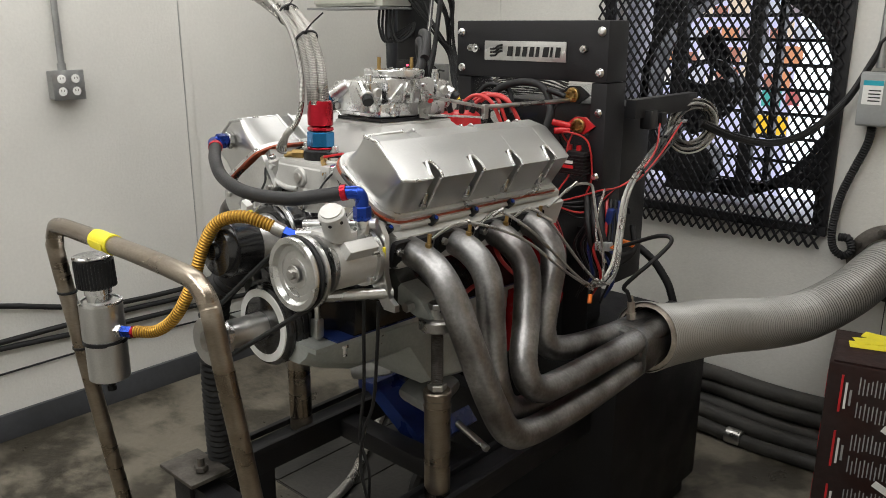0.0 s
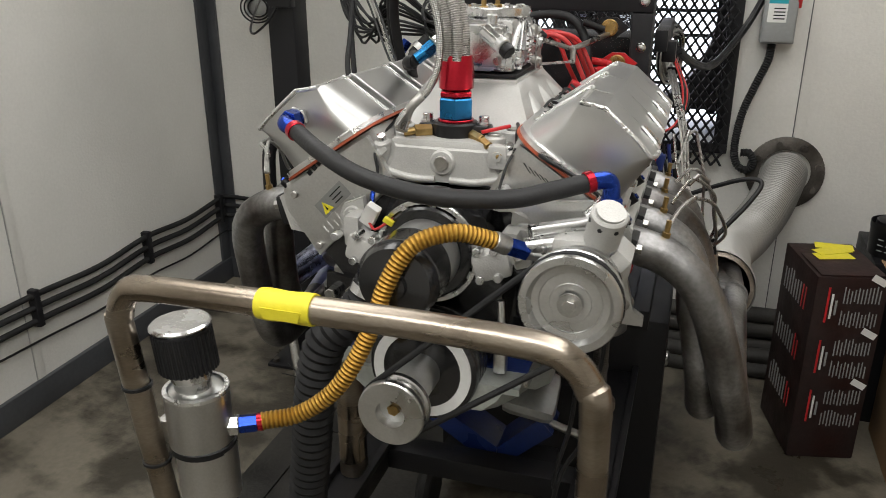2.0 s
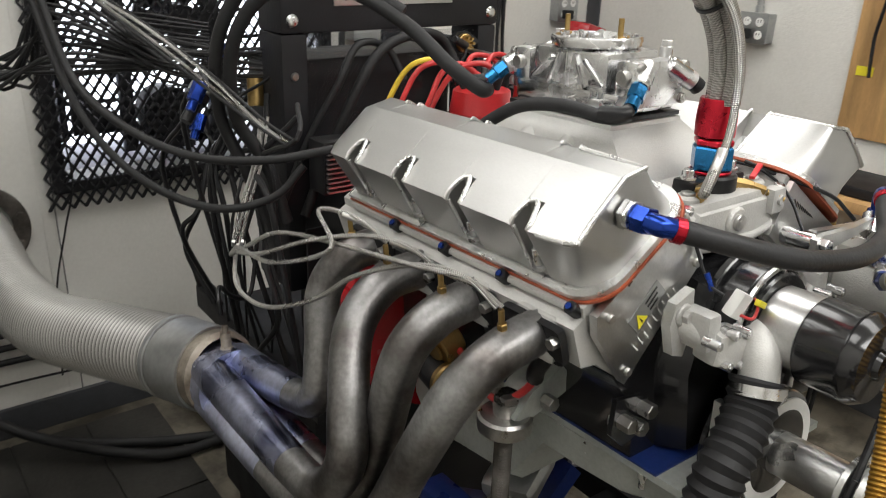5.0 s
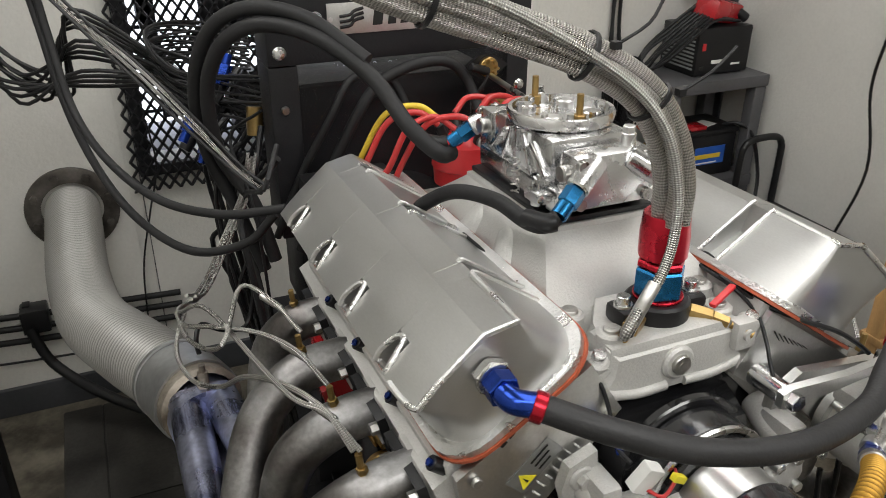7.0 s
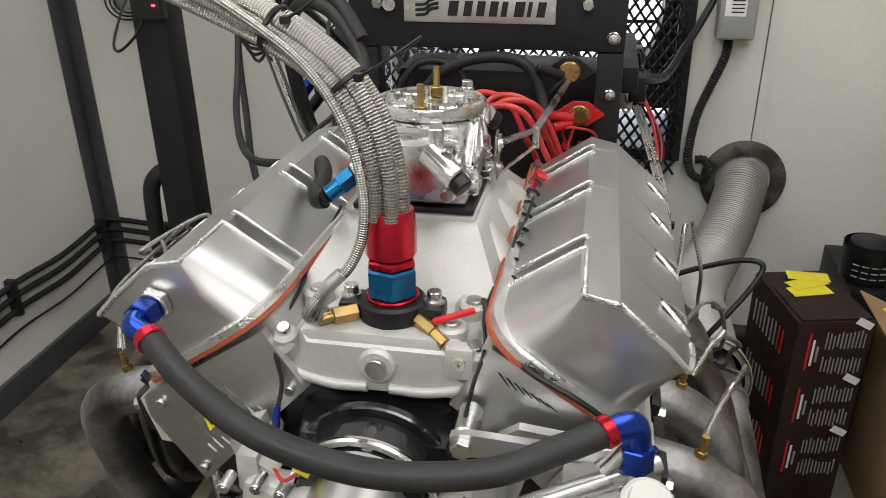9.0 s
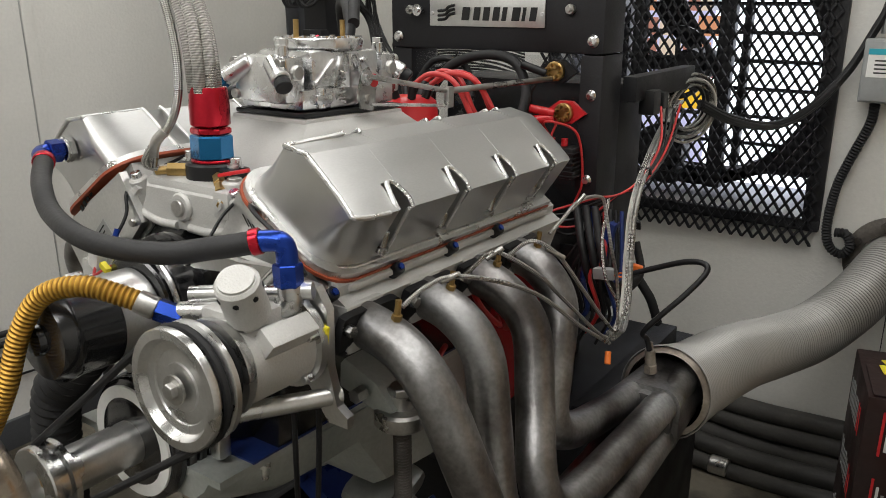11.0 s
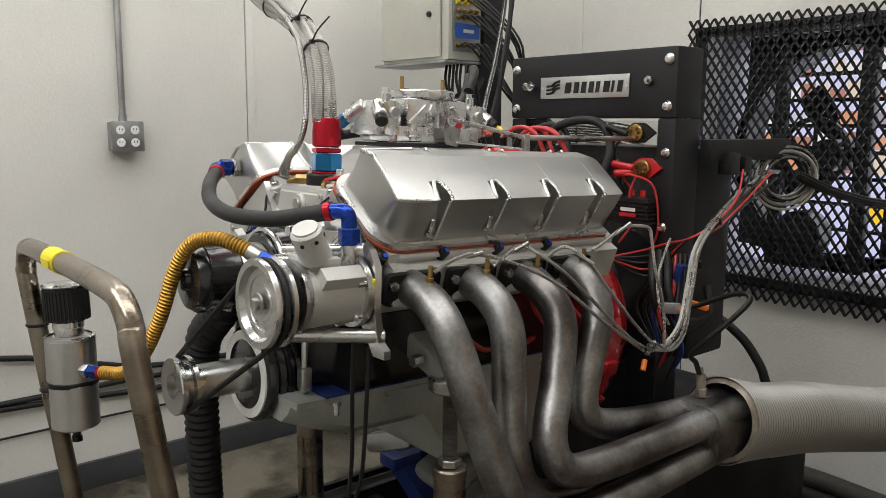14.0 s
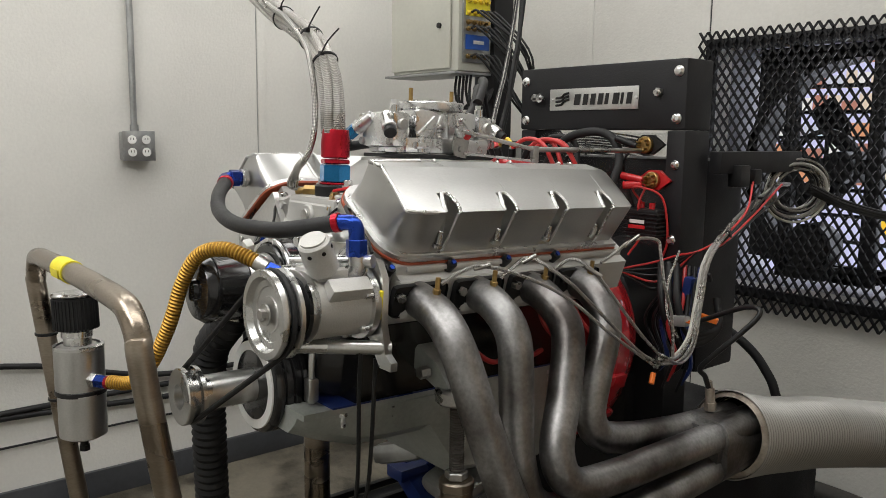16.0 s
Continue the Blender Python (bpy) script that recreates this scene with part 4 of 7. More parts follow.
elbow([(0.234, -0.161, 1.142), (0.252, -0.150, 1.142), (0.258, -0.146, 1.132), (0.259, -0.146, 1.112)], 0.0122, vh)
part("elbow_nut", Shape().hexa((0.259, -0.146, 1.118), (0.260, -0.146, 1.092), 0.0165), BLUE, vh)
part("port_elbow", Shape().tube([(0.260, -0.146, 1.094), (0.262, -0.146, 1.075), (0.252, -0.155, 1.062), (0.235, -0.165, 1.058)], 0.014, 14, 5), MACH, vh)

# stainless hose bundle up to the ceiling
core = spline([(0.005, -0.030, 1.275), (0.003, -0.030, 1.32), (-0.012, -0.026, 1.37), (-0.045, -0.020, 1.415), (-0.105, -0.010, 1.452), (-0.19, 0.005, 1.485), (-0.33, 0.02, 1.54), (-0.55, 0.05, 1.66), (-0.75, 0.10, 1.90), (-0.85, 0.15, 2.3), (-0.88, 0.18, ZT)], 8)
bun = thing("braided_hose_bundle", (0.005, -0.03, 1.285), "stainless braided coolant hoses zip-tied into a bundle", "hose")


def strand(off, tw, r, material, name, i0=0, parent=None):
    pts, L = [], 0.0
    for i in range(i0, len(core)):
        p = core[i]
        t = (core[min(i + 1, len(core) - 1)] - core[max(i - 1, 0)]).normalized()
        a = Vector((0, 1, 0))
        a = (a - t * a.dot(t)).normalized()
        b = t.cross(a)
        ang = off[1] + tw * i / len(core)
        pts.append(p + (a * math.cos(ang) + b * math.sin(ang)) * off[0])
    return part(name, Shape().tube(pts, r, 14, 1, False), material, parent or bun)


for k in range(6):
    strand((0.0145, k * math.pi / 3 + 0.4), 1.6, 0.0080, BRAIDST, "braided_hose")
strand((0.0, 0.0), 0.0, 0.0085, BRAIDST, "braided_hose")
th = [(-0.062, -0.066, 1.172), (-0.072, -0.078, 1.180), (-0.055, -0.075, 1.205), (-0.026, -0.066, 1.235), (-0.012, -0.060, 1.275), (-0.014, -0.056, 1.33), (-0.036, -0.050, 1.39), (-0.085, -0.036, 1.44), (-0.19, -0.02, 1.50), (-0.33, 0.0, 1.56), (-0.6, 0.05, 1.75), (-0.75, 0.1, 2.1), (-0.8, 0.15, ZT)]
part("sensor_hose", Shape().tube(th, 0.0055, 12, 7), BRAIDTHIN, bun, "thin braided sensor line")
part("line_ferrule", Shape().tube([(-0.066, -0.072, 1.176), (-0.052, -0.074, 1.208), (-0.035, -0.068, 1.226)], 0.0072, 12, 4), STEEL, bun)
for i, q in ((22, 0.35), (32, 0.2), (44, 0.6)):
    p, t = core[i], (core[i + 1] - core[i - 1]).normalized()
    part("zip_tie", Shape().lathe(p - t * 0.003, t, [(0.0225, 0), (0.0245, 0.001), (0.0245, 0.005), (0.0225, 0.006)], 20, caps=False).box(p + Vector((0.02, -0.02, 0.012)), (0.008, 0.008, 0.007)).tube([p + Vector((0.02, -0.02, 0.012)), p + Vector((0.05, -0.025, 0.03)), p + Vector((0.085 * q + 0.05, -0.02, 0.05))], 0.0016, 6, 3), PLASTIC, bun, "black zip tie")

# carburettor
carb = part("carburettor", Shape().box((0.002, 0.187, 1.262), (0.125, 0.205, 0.030), None, 0.006).box((0.002, 0.187, 1.302), (0.112, 0.150, 0.055), None, 0.010), CHROME, engine, "bright four-barrel carburettor")
part("base_gasket", Shape().box((0.002, 0.187, 1.2415), (0.142, 0.215, 0.007), None, 0.002), PLASTIC, carb)
part("air_horn", Shape().lathe((0.002, 0.187, 1.328), (0, 0, 1), [(0.060, 0), (0.066, 0.004), (0.068, 0.014), (0.066, 0.018), (0.061, 0.018), (0.058, 0.006), (0.02, 0.004)], 40), CHROME, carb, "polished air horn rim")
for dx in (-0.028, 0.028):
    for dy in (-0.03, 0.032):
        part("booster", Shape().cyl((dx, 0.187 + dy, 1.325), (dx, 0.187 + dy, 1.345), 0.012, 16, 0.002), CHROME, carb)
for y, s in ((0.082, -1), (0.292, 1)):
    bw = part("fuel_bowl", Shape().box((0.002, y, 1.290), (0.106, 0.040, 0.066), None, 0.010), CHROME, carb, "polished fuel bowl")
    for x in (-0.044, 0.046):
        for z in (1.268, 1.313):
            part("bowl_screw", Shape().cyl((x, y + s * 0.018, z), (x, y + s * 0.026, z), 0.0075, 12, 0.001).cyl((x, y + s * 0.026, z), (x, y + s * 0.0265, z), 0.0035, 6), STEEL, bw)
    part("sight_plug", Shape().cyl((0.050, y, 1.300), (0.062, y, 1.300), 0.011, 14, 0.002), STEEL, bw)
    part("sight_plug", Shape().cyl((-0.048, y, 1.300), (-0.060, y, 1.300), 0.011, 14, 0.002), STEEL, bw)
    part("needle_seat", Shape().cyl((0.030, y, 1.320), (0.030, y, 1.338), 0.009, 14, 0.001).hexa((0.030, y, 1.338), (0.030, y, 1.346), 0.008), CHROME, bw)
    for x0, x1 in ((0.022, 0.058), (-0.020, -0.056)):
        part("inlet_neck", Shape().cyl((x0, y + s * 0.012, 1.292 + 0.022), (x1, y + s * 0.030, 1.290), 0.014, 16, 0.002), CHROME, bw)
    part("inlet_cap", Shape().cyl((0.058, y + s * 0.030, 1.290), (0.068, y + s * 0.035, 1.281), 0.012, 14, 0.002), PLASTIC, bw)
    part("line_fitting", Shape().hexa((-0.056, y + s * 0.030, 1.290), (-0.071, y + s * 0.036, 1.278), 0.0125).cyl((-0.071, y + s * 0.036, 1.278), (-0.084, y + s * 0.041, 1.268), 0.010, 14), CYAN, bw, "light blue line fitting")
for x, y in ((0.0, 0.141), (-0.002, 0.245)):
    part("air_cleaner_stud", Shape().cyl((x, y, 1.335), (x, y, 1.372), 0.0042, 10).hexa((x, y, 1.335), (x, y, 1.347), 0.0085), BRASS, carb, "brass stud")
for k in range(10):
    a = 2 * math.pi * k / 10
    part("rim_screw", Shape().cyl((0.002 + 0.05 * math.cos(a), 0.187 + 0.05 * math.sin(a), 1.33), (0.002 + 0.05 * math.cos(a), 0.187 + 0.05 * math.sin(a), 1.349), 0.0045, 8), CHROME, carb)
for s in (1, -1):
    for k in range(5):
        y = 0.135 + 0.026 * k
        part("body_rib", Shape().box((0.002 + 0.058 * s, y, 1.300), (0.008, 0.005, 0.05), Euler((radians(25 * (k - 2)), 0, 0)).to_matrix().to_4x4(), 0.001), CHROME, carb)
    part("accelerator_pump", Shape().box((0.066 * s, 0.120, 1.262), (0.018, 0.034, 0.014), None, 0.004).cyl((0.066 * s, 0.12, 1.25), (0.066 * s, 0.12, 1.278), 0.007, 10), CHROME, carb)
    part("idle_spring", Shape().tube([(0.078 * s + 0.005 * math.cos(q * 0.9), 0.152 + 0.005 * math.sin(q * 0.9), 1.255 + 0.0012 * q) for q in range(40)], 0.0011, 5, 1, False), STEEL, carb)
lk = part("throttle_lever", Shape().slab([(0.082, 0.185, 1.245), (0.082, 0.215, 1.240), (0.082, 0.222, 1.275), (0.082, 0.205, 1.305), (0.082, 0.190, 1.300), (0.082, 0.180, 1.27)], (0.003, 0, 0)).cyl((0.070, 0.20, 1.258), (0.09, 0.20, 1.258), 0.007, 12), STEEL, carb, "zinc throttle lever")
part("lever_disc", Shape().cyl((0.086, 0.197, 1.290), (0.089, 0.197, 1.290), 0.012, 16).cyl((0.089, 0.197, 1.290), (0.092, 0.197, 1.290), 0.006, 12), CHROME, lk)
part("red_marker", Shape().cyl((0.084, 0.215, 1.285), (0.0865, 0.215, 1.285), 0.010, 14), REDP, lk)
part("throttle_rod", Shape().cyl((0.090, 0.197, 1.292), (0.118, 0.365, 1.262), 0.0042, 10).cyl((0.118, 0.365, 1.262), (0.149, 0.672, 1.268), 0.0055, 10), STEEL, lk, "long throttle rod")
part("return_rod", Shape().cyl((0.088, 0.205, 1.250), (0.120, 0.372, 1.238), 0.0026, 8), CHROME, lk)
part("rod_clamp", Shape().box((0.119, 0.368, 1.252), (0.010, 0.016, 0.034), None, 0.002), STEEL, lk)

# fuel lines on the carburettor
fl = part("fuel_line", Shape().tube([(-0.084, 0.041, 1.268), (-0.099, 0.046, 1.258), (-0.108, 0.072, 1.256), (-0.118, 0.126, 1.262), (-0.142, 0.185, 1.256), (-0.162, 0.235, 1.226), (-0.166, 0.27, 1.195), (-0.155, 0.32, 1.15)], 0.0095, 14, 7), RUBBER, engine, "black fuel hose with blue fittings")
part("rear_line", Shape().tube([(-0.082, 0.333, 1.253), (-0.105, 0.325, 1.258), (-0.135, 0.365, 1.291), (-0.160, 0.44, 1.345), (-0.222, 0.51, 1.396), (-0.290, 0.57, 1.408), (-0.340, 0.625, 1.372), (-0.364, 0.673, 1.290), (-0.353, 0.700, 1.177), (-0.310, 0.68, 1.09), (-0.285, 0.66, 0.98)], 0.0120, 14, 8), RUBBER, fl)
part("rear_line", Shape().tube([(-0.160, 0.455, 1.365), (-0.225, 0.53, 1.418), (-0.298, 0.59, 1.430), (-0.352, 0.645, 1.392), (-0.380, 0.695, 1.300), (-0.372, 0.725, 1.180), (-0.335, 0.71, 1.07), (-0.300, 0.69, 0.95)], 0.0115, 14, 8), RUBBER, fl)
for p in ((-0.088, 0.040, 1.263), (-0.088, 0.335, 1.268)):
    part("hose_end", Shape().tube([p, (p[0] - 0.010, p[1] + 0.005, p[2] - 0.002), (p[0] - 0.020, p[1] + 0.030, p[2] - 0.004)], 0.0112, 14, 4), PLASTIC, fl)

# distributor and ignition leads
ds = part("distributor", Shape().lathe((-0.012, 0.432, 1.165), (0, 0, 1), [(0.03, -0.03), (0.032, 0.0), (0.052, 0.004), (0.054, 0.03), (0.056, 0.032), (0.050, 0.068), (0.040, 0.076), (0.01, 0.078)], 30), REDP, engine, "red distributor cap")
for k in range(8):
    a = 2 * math.pi * k / 8
    c = Vector((-0.012 + 0.036 * math.cos(a), 0.432 + 0.036 * math.sin(a), 1.238))
    part("lead_boot", Shape().cyl(c, c + Vector((0.012 * math.cos(a), 0.012 * math.sin(a), 0.026)), 0.0075, 10, 0.001), PLASTIC, ds)
    s = 1 if math.cos(a) > 0 else -1
    q = c + Vector((0.012 * math.cos(a), 0.012 * math.sin(a), 0.026))
    part("ignition_lead", Shape().tube([q, q + Vector((0.03 * s, 0.012, 0.020)), q + Vector((0.075 * s, 0.03 - 0.012 * (k % 3), 0.008)), q + Vector((0.105 * s, 0.05 - 0.02 * (k % 3), -0.05)), q + Vector((0.125 * s, 0.06, -0.11)), q + Vector((0.16 * s, 0.06 - 0.03 * (k % 4), -0.19)), q + Vector((0.2 * s, -0.10 - 0.06 * (k % 4), -0.25))], 0.0048, 10, 6), YWIRE if k == 3 else REDWIRE, ds, "yellow ignition lead" if k == 3 else "red ignition lead")
part("msd_plug", Shape().box((0.130, 0.352, 1.188), (0.028, 0.024, 0.028), Euler((0.2, 0.4, 0.3)).to_matrix().to_4x4(), 0.004), REDPAINT, engine, "dark red cable plug")


def cable(name, pts, r, m, parent, lb="", n=8, sub=7):
    return part(name, Shape().tube(pts, r, n, sub), m, parent, lb)


cable("sensor_cable", [(0.128, 0.24, 1.205), (0.124, 0.19, 1.195), (0.120, 0.14, 1.198), (0.112, 0.08, 1.185), (0.106, 0.02, 1.180), (0.104, -0.04, 1.178), (0.110, -0.075, 1.160), (0.104, -0.10, 1.140), (0.100, -0.115, 1.12), (0.098, -0.13, 1.10)], 0.0022, PLASTIC, engine)
pts = [(0.124 + 0.009 * math.sin(k * 1.3), 0.335 - 0.0088 * k, 1.192 - 0.0004 * k + 0.007 * math.cos(k * 1.3)) for k in range(40)]
cable("chain_cable", pts, 0.0026, PLASTIC, engine, "looped black cable", sub=5)
cable("sensor_cable", [(0.10, -0.02, 1.185), (0.120, -0.07, 1.17), (0.155, -0.10, 1.155), (0.20, -0.108, 1.135), (0.235, -0.11, 1.112), (0.255, -0.115, 1.095)], 0.003, PLASTIC, engine)
cable("sensor_cable", [(-0.125, 0.2, 1.19), (-0.118, 0.12, 1.185), (-0.112, 0.05, 1.182), (-0.108, -0.01, 1.17), (-0.112, -0.06, 1.155), (-0.106, -0.09, 1.14), (-0.098, -0.10, 1.11), (-0.10, -0.12, 1.08), (-0.095, -0.14, 1.07)], 0.0024, PLASTIC, engine)
part("cable_sleeve", Shape().cyl((-0.099, -0.115, 1.092), (-0.098, -0.125, 1.072), 0.004, 8), BLUE, engine)
cable("pump_wire", [(-0.088, -0.160, 1.05), (-0.075, -0.17, 1.045), (-0.058, -0.165, 1.055), (-0.05, -0.155, 1.06)], 0.002, REDWIRE, engine)
part("tape_tag", Shape().box((-0.055, -0.166, 1.058), (0.016, 0.008, 0.008), Euler((0, 0.5, 0)).to_matrix().to_4x4(), 0.001), YTAPE, engine)
# bolted brackets on the front of the block
for x, z in ((-0.150, 0.905), (-0.165, 0.885), (-0.188, 0.897)):
    part("block_bolt", Shape().hexa((x, -0.075, z), (x, -0.100, z), 0.011).cyl((x, -0.07, z), (x, -0.079, z), 0.015, 16), STEEL, engine)
part("mount_plate", Shape().slab([(-0.20, -0.072, 0.93), (-0.14, -0.072, 0.92), (-0.135, -0.072, 0.87), (-0.18, -0.072, 0.855), (-0.205, -0.072, 0.88)], (0, -0.008, 0)), GLOSS, engine)
part("timing_pointer", Shape().tube([(0.108, -0.13, 0.82), (0.112, -0.135, 0.88), (0.108, -0.13, 0.94)], 0.006, 10, 4).box((0.112, -0.135, 0.845), (0.02, 0.02, 0.04), None, 0.004), ALUB, engine)
part("front_strut", Shape().slab([(-0.098, -0.150, 0.93), (-0.086, -0.150, 0.93), (-0.084, -0.150, 0.80), (-0.100, -0.150, 0.80)], (0, -0.01, 0)), ALUB, engine, "flat aluminium front strut")
part("head_rear_cap", Shape().cyl((-0.215, 0.24, 0.90), (-0.25, 0.24, 0.885), 0.034, 28, 0.003).cyl((-0.25, 0.24, 0.885), (-0.256, 0.24, 0.8825), 0.022, 24, 0.002), BRASS, engine, "round gold oil filter cap")
part("starter_lead", Shape().tube([(-0.20, 0.06, 0.99), (-0.235, 0.04, 0.965), (-0.235, 0.03, 0.93), (-0.235, 0.06, 0.885), (-0.245, 0.10, 0.86), (-0.235, 0.16, 0.87), (-0.22, 0.24, 0.90)], 0.0055, 10, 6), REDWIRE, engine)
part("lead_boot", Shape().tube([(-0.225, -0.005, 0.985), (-0.245, 0.0, 0.975), (-0.245, 0.02, 0.945), (-0.238, 0.03, 0.925)], 0.012, 12, 5), PLASTIC, engine)
for k in range(4):
    part("starter_lead", Shape().tube([(0.19, 0.12 + 0.1 * k, 0.97), (0.235, 0.10 + 0.1 * k, 0.93), (0.235, 0.16 + 0.1 * k, 0.88), (0.20, 0.25 + 0.08 * k, 0.87)], 0.005, 8, 6), REDWIRE, engine)
part("bellhousing", Shape().lathe((0, 0.475, 0.845), (0, 1, 0), [(0.22, 0), (0.256, 0.006), (0.258, 0.04), (0.235, 0.10), (0.19, 0.17)], 40), REDPAINT, engine, "red enamelled bellhousing")
for a in (-0.55, -0.2, 0.15, 0.5, 2.65, 3.0, 3.35, 3.7):
    part("bell_lug", Shape().box((0.256 * math.cos(a), 0.50, 0.845 + 0.256 * math.sin(a)), (0.022, 0.05, 0.03), Euler((0, -a, 0)).to_matrix().to_4x4(), 0.003), REDPAINT, engine)


def belt(c1, r1, c2, r2, w, y1, y2):
    """A round belt over two pulleys."""
    a, b = Vector((c1[0], c1[1])), Vector((c2[0], c2[1]))
    d = b - a
    th = math.atan2(d.y, d.x)
    be = math.acos((r1 - r2) / d.length)
    pts = []
    for k in range(13):
        q = th + be + (2 * math.pi - 2 * be) * k / 12
        pts.append((a.x + r1 * math.cos(q), y1, a.y + r1 * math.sin(q)))
    for k in range(13):
        q = th - be + 2 * be * k / 12
        pts.append((b.x + r2 * math.cos(q), y2, b.y + r2 * math.sin(q)))
    pts.append(pts[0])
    return Shape().tube(pts, w, 8, 1, False, caps=False)


part("drive_belt", belt((0.004, CR), 0.045, (PX, PZ), 0.063, 0.0048, -0.305, -0.267), RUBBER, engine, "round black drive belt")

cable("hanging_wire", [(0.225, -0.112, 0.93), (0.228, -0.115, 0.86), (0.222, -0.11, 0.74), (0.20, -0.10, 0.62), (0.215, -0.09, 0.54), (0.20, -0.08, 0.44)], 0.0036, PLASTIC, engine)
cable("hanging_wire", [(0.262, -0.108, 0.93), (0.262, -0.11, 0.86), (0.245, -0.105, 0.72), (0.212, -0.10, 0.64), (0.20, -0.10, 0.55), (0.225, -0.09, 0.44)], 0.0036, PLASTIC, engine)

# starter motor low on the left side
stm = part("starter_motor", Shape().cyl((-0.238, 0.212, 0.832), (-0.205, 0.36, 0.832), 0.033, 28, 0.003), PLASTIC, engine, "black starter motor body")
part("end_cap", Shape().lathe((-0.238, 0.212, 0.832), (-0.22, -1, 0.10), [(0.0345, -0.004), (0.0345, 0.006), (0.032, 0.009), (0.019, 0.009), (0.018, 0.013), (0.012, 0.014), (0.011, 0.010), (0.007, 0.010), (0.006, 0.016), (0.0005, 0.017)], 32), BRASS, stm, "gold plated starter end cap")

# the right tubes merge into one collector
rings = []
for y, mid, lobe in ((0.515, 0.0655, 0.0068), (0.535, 0.0648, 0.0058), (0.565, 0.0625, 0.0032), (0.60, 0.0600, 0.0008), (0.64, 0.0575, 0.0), (0.72, 0.0560, 0.0)):
    rings.append([(0.4475 - 0.03 * (y - 0.515) + (mid - lobe * math.cos(4 * q)) * math.cos(q), y, 0.709 - 0.06 * (y - 0.515) + (mid - lobe * math.cos(4 * q)) * math.sin(q)) for q in (2 * math.pi * k / 48 for k in range(48))])
part("collector", Shape().loft(rings), HEADER, HR, "dark steel collector with a weld seam")

# the engine sits tail down on its mounts
TILT = Matrix.Translation((0, -0.15, 1.10)) @ Matrix.Rotation(radians(-1.6), 4, "X") @ Matrix.Translation((0, 0.15, -1.10))
engine.matrix_basis = TILT @ Matrix.Translation(engine.location)

# ---- exhaust hoses ----
for s, P in ((1, [(0.444, 0.612, 0.690), (0.453, 0.76, 0.658), (0.462, 0.92, 0.629), (0.472, 1.10, 0.587), (0.506, 1.28, 0.552), (0.563, 1.46, 0.542), (0.630, 1.64, 0.583), (0.677, 1.80, 0.642), (0.69, 1.87, 0.650)]),
             (-1, [(-0.458, 0.64, 0.706), (-0.490, 0.76, 0.688), (-0.565, 0.95, 0.660), (-0.635, 1.18, 0.618), (-0.665, 1.45, 0.604), (-0.668, 1.70, 0.622), (-0.668, 1.87, 0.632)])):
    hs = thing("exhaust_hose", (P[3][0], P[3][1], P[3][2] - 0.09), "grey corrugated flexible exhaust hose bolted to the wall" if s > 0 else "grey corrugated exhaust hose with a worn steel end collar", "hose", "exhaust hoses")
    R, RM = (0.0765, 0.0865) if s > 0 else (0.076, 0.076)
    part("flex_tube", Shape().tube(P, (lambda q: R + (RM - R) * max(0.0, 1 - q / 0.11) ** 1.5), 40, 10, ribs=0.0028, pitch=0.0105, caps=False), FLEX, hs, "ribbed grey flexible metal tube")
    d = (Vector(P[1]) - Vector(P[0])).normalized()
    cl = 0.10
    if s < 0:
        part("end_collar", Shape().lathe(Vector(P[0]) - d * 0.005, d, [(R + 0.002, cl), (R + 0.006, cl), (R + 0.0055, 0.0), (R + 0.001, 0.0), (R + 0.0005, cl)], 40, caps=False), GALV, hs, "smooth sheet steel end collar")
    part("inner_sleeve", Shape().lathe(Vector(P[0]), d, [(R - 0.010, -0.035), (R + 0.0005, -0.028), (R + 0.0005, 0.03), (R - 0.004, 0.03), (R - 0.012, -0.030)] if s < 0 else [(RM - 0.012, -0.004), (RM - 0.002, 0.004), (RM - 0.006, 0.05), (RM - 0.010, 0.05)], 40, caps=False), SLEEVE, hs, "worn rusty inner sleeve")
    if s < 0:
        part("clamp_band", Shape().lathe(Vector(P[0]) + d * 0.10, d, [(R + 0.0045, 0), (R + 0.0075, 0.001), (R + 0.0075, 0.012), (R + 0.0045, 0.013)], 40, caps=False), GALV, hs)
    fc = P[-1]
    fg = part("wall_flange", Shape().lathe((fc[0], YB - 0.001, fc[2]), (0, -1, 0), [(0.088, 0.0), (0.132, 0.0), (0.134, 0.003), (0.134, 0.014), (0.130, 0.017), (0.088, 0.017)], 44, caps=False), DULL, hs, "dark scaly steel wall flange")
    for k in range(8):
        a = 2 * math.pi * k / 8 + 0.3
        part("flange_nut", Shape().hexa((fc[0] + 0.112 * math.cos(a), YB - 0.016, fc[2] + 0.112 * math.sin(a)), (fc[0] + 0.112 * math.cos(a), YB - 0.034, fc[2] + 0.112 * math.sin(a)), 0.012), DULL, fg)

# ---- guard hoop with tape, catch can and gold hose ----
hoop = thing("guard_hoop", (-0.02, -0.46, ZF), "bare steel tube hoop with yellow tape in front of the engine", "guard rail")
HB = [(-0.290, -0.335, ZF), (-0.291, -0.415, 0.55), (-0.293, -0.466, 0.965), (-0.291, -0.470, 1.012), (-0.277, -0.471, 1.043), (-0.250, -0.472, 1.055), (-0.15, -0.473, 1.058), (0.0, -0.475, 1.060), (0.12, -0.478, 1.061), (0.228, -0.480, 1.058), (0.262, -0.480, 1.046), (0.283, -0.479, 1.018), (0.291, -0.476, 0.965), (0.288, -0.415, 0.55), (0.285, -0.335, ZF)]
part("bent_tube", Shape().tube(HB, 0.0165, 24, 8), BARM, hoop, "bent bare steel tube")
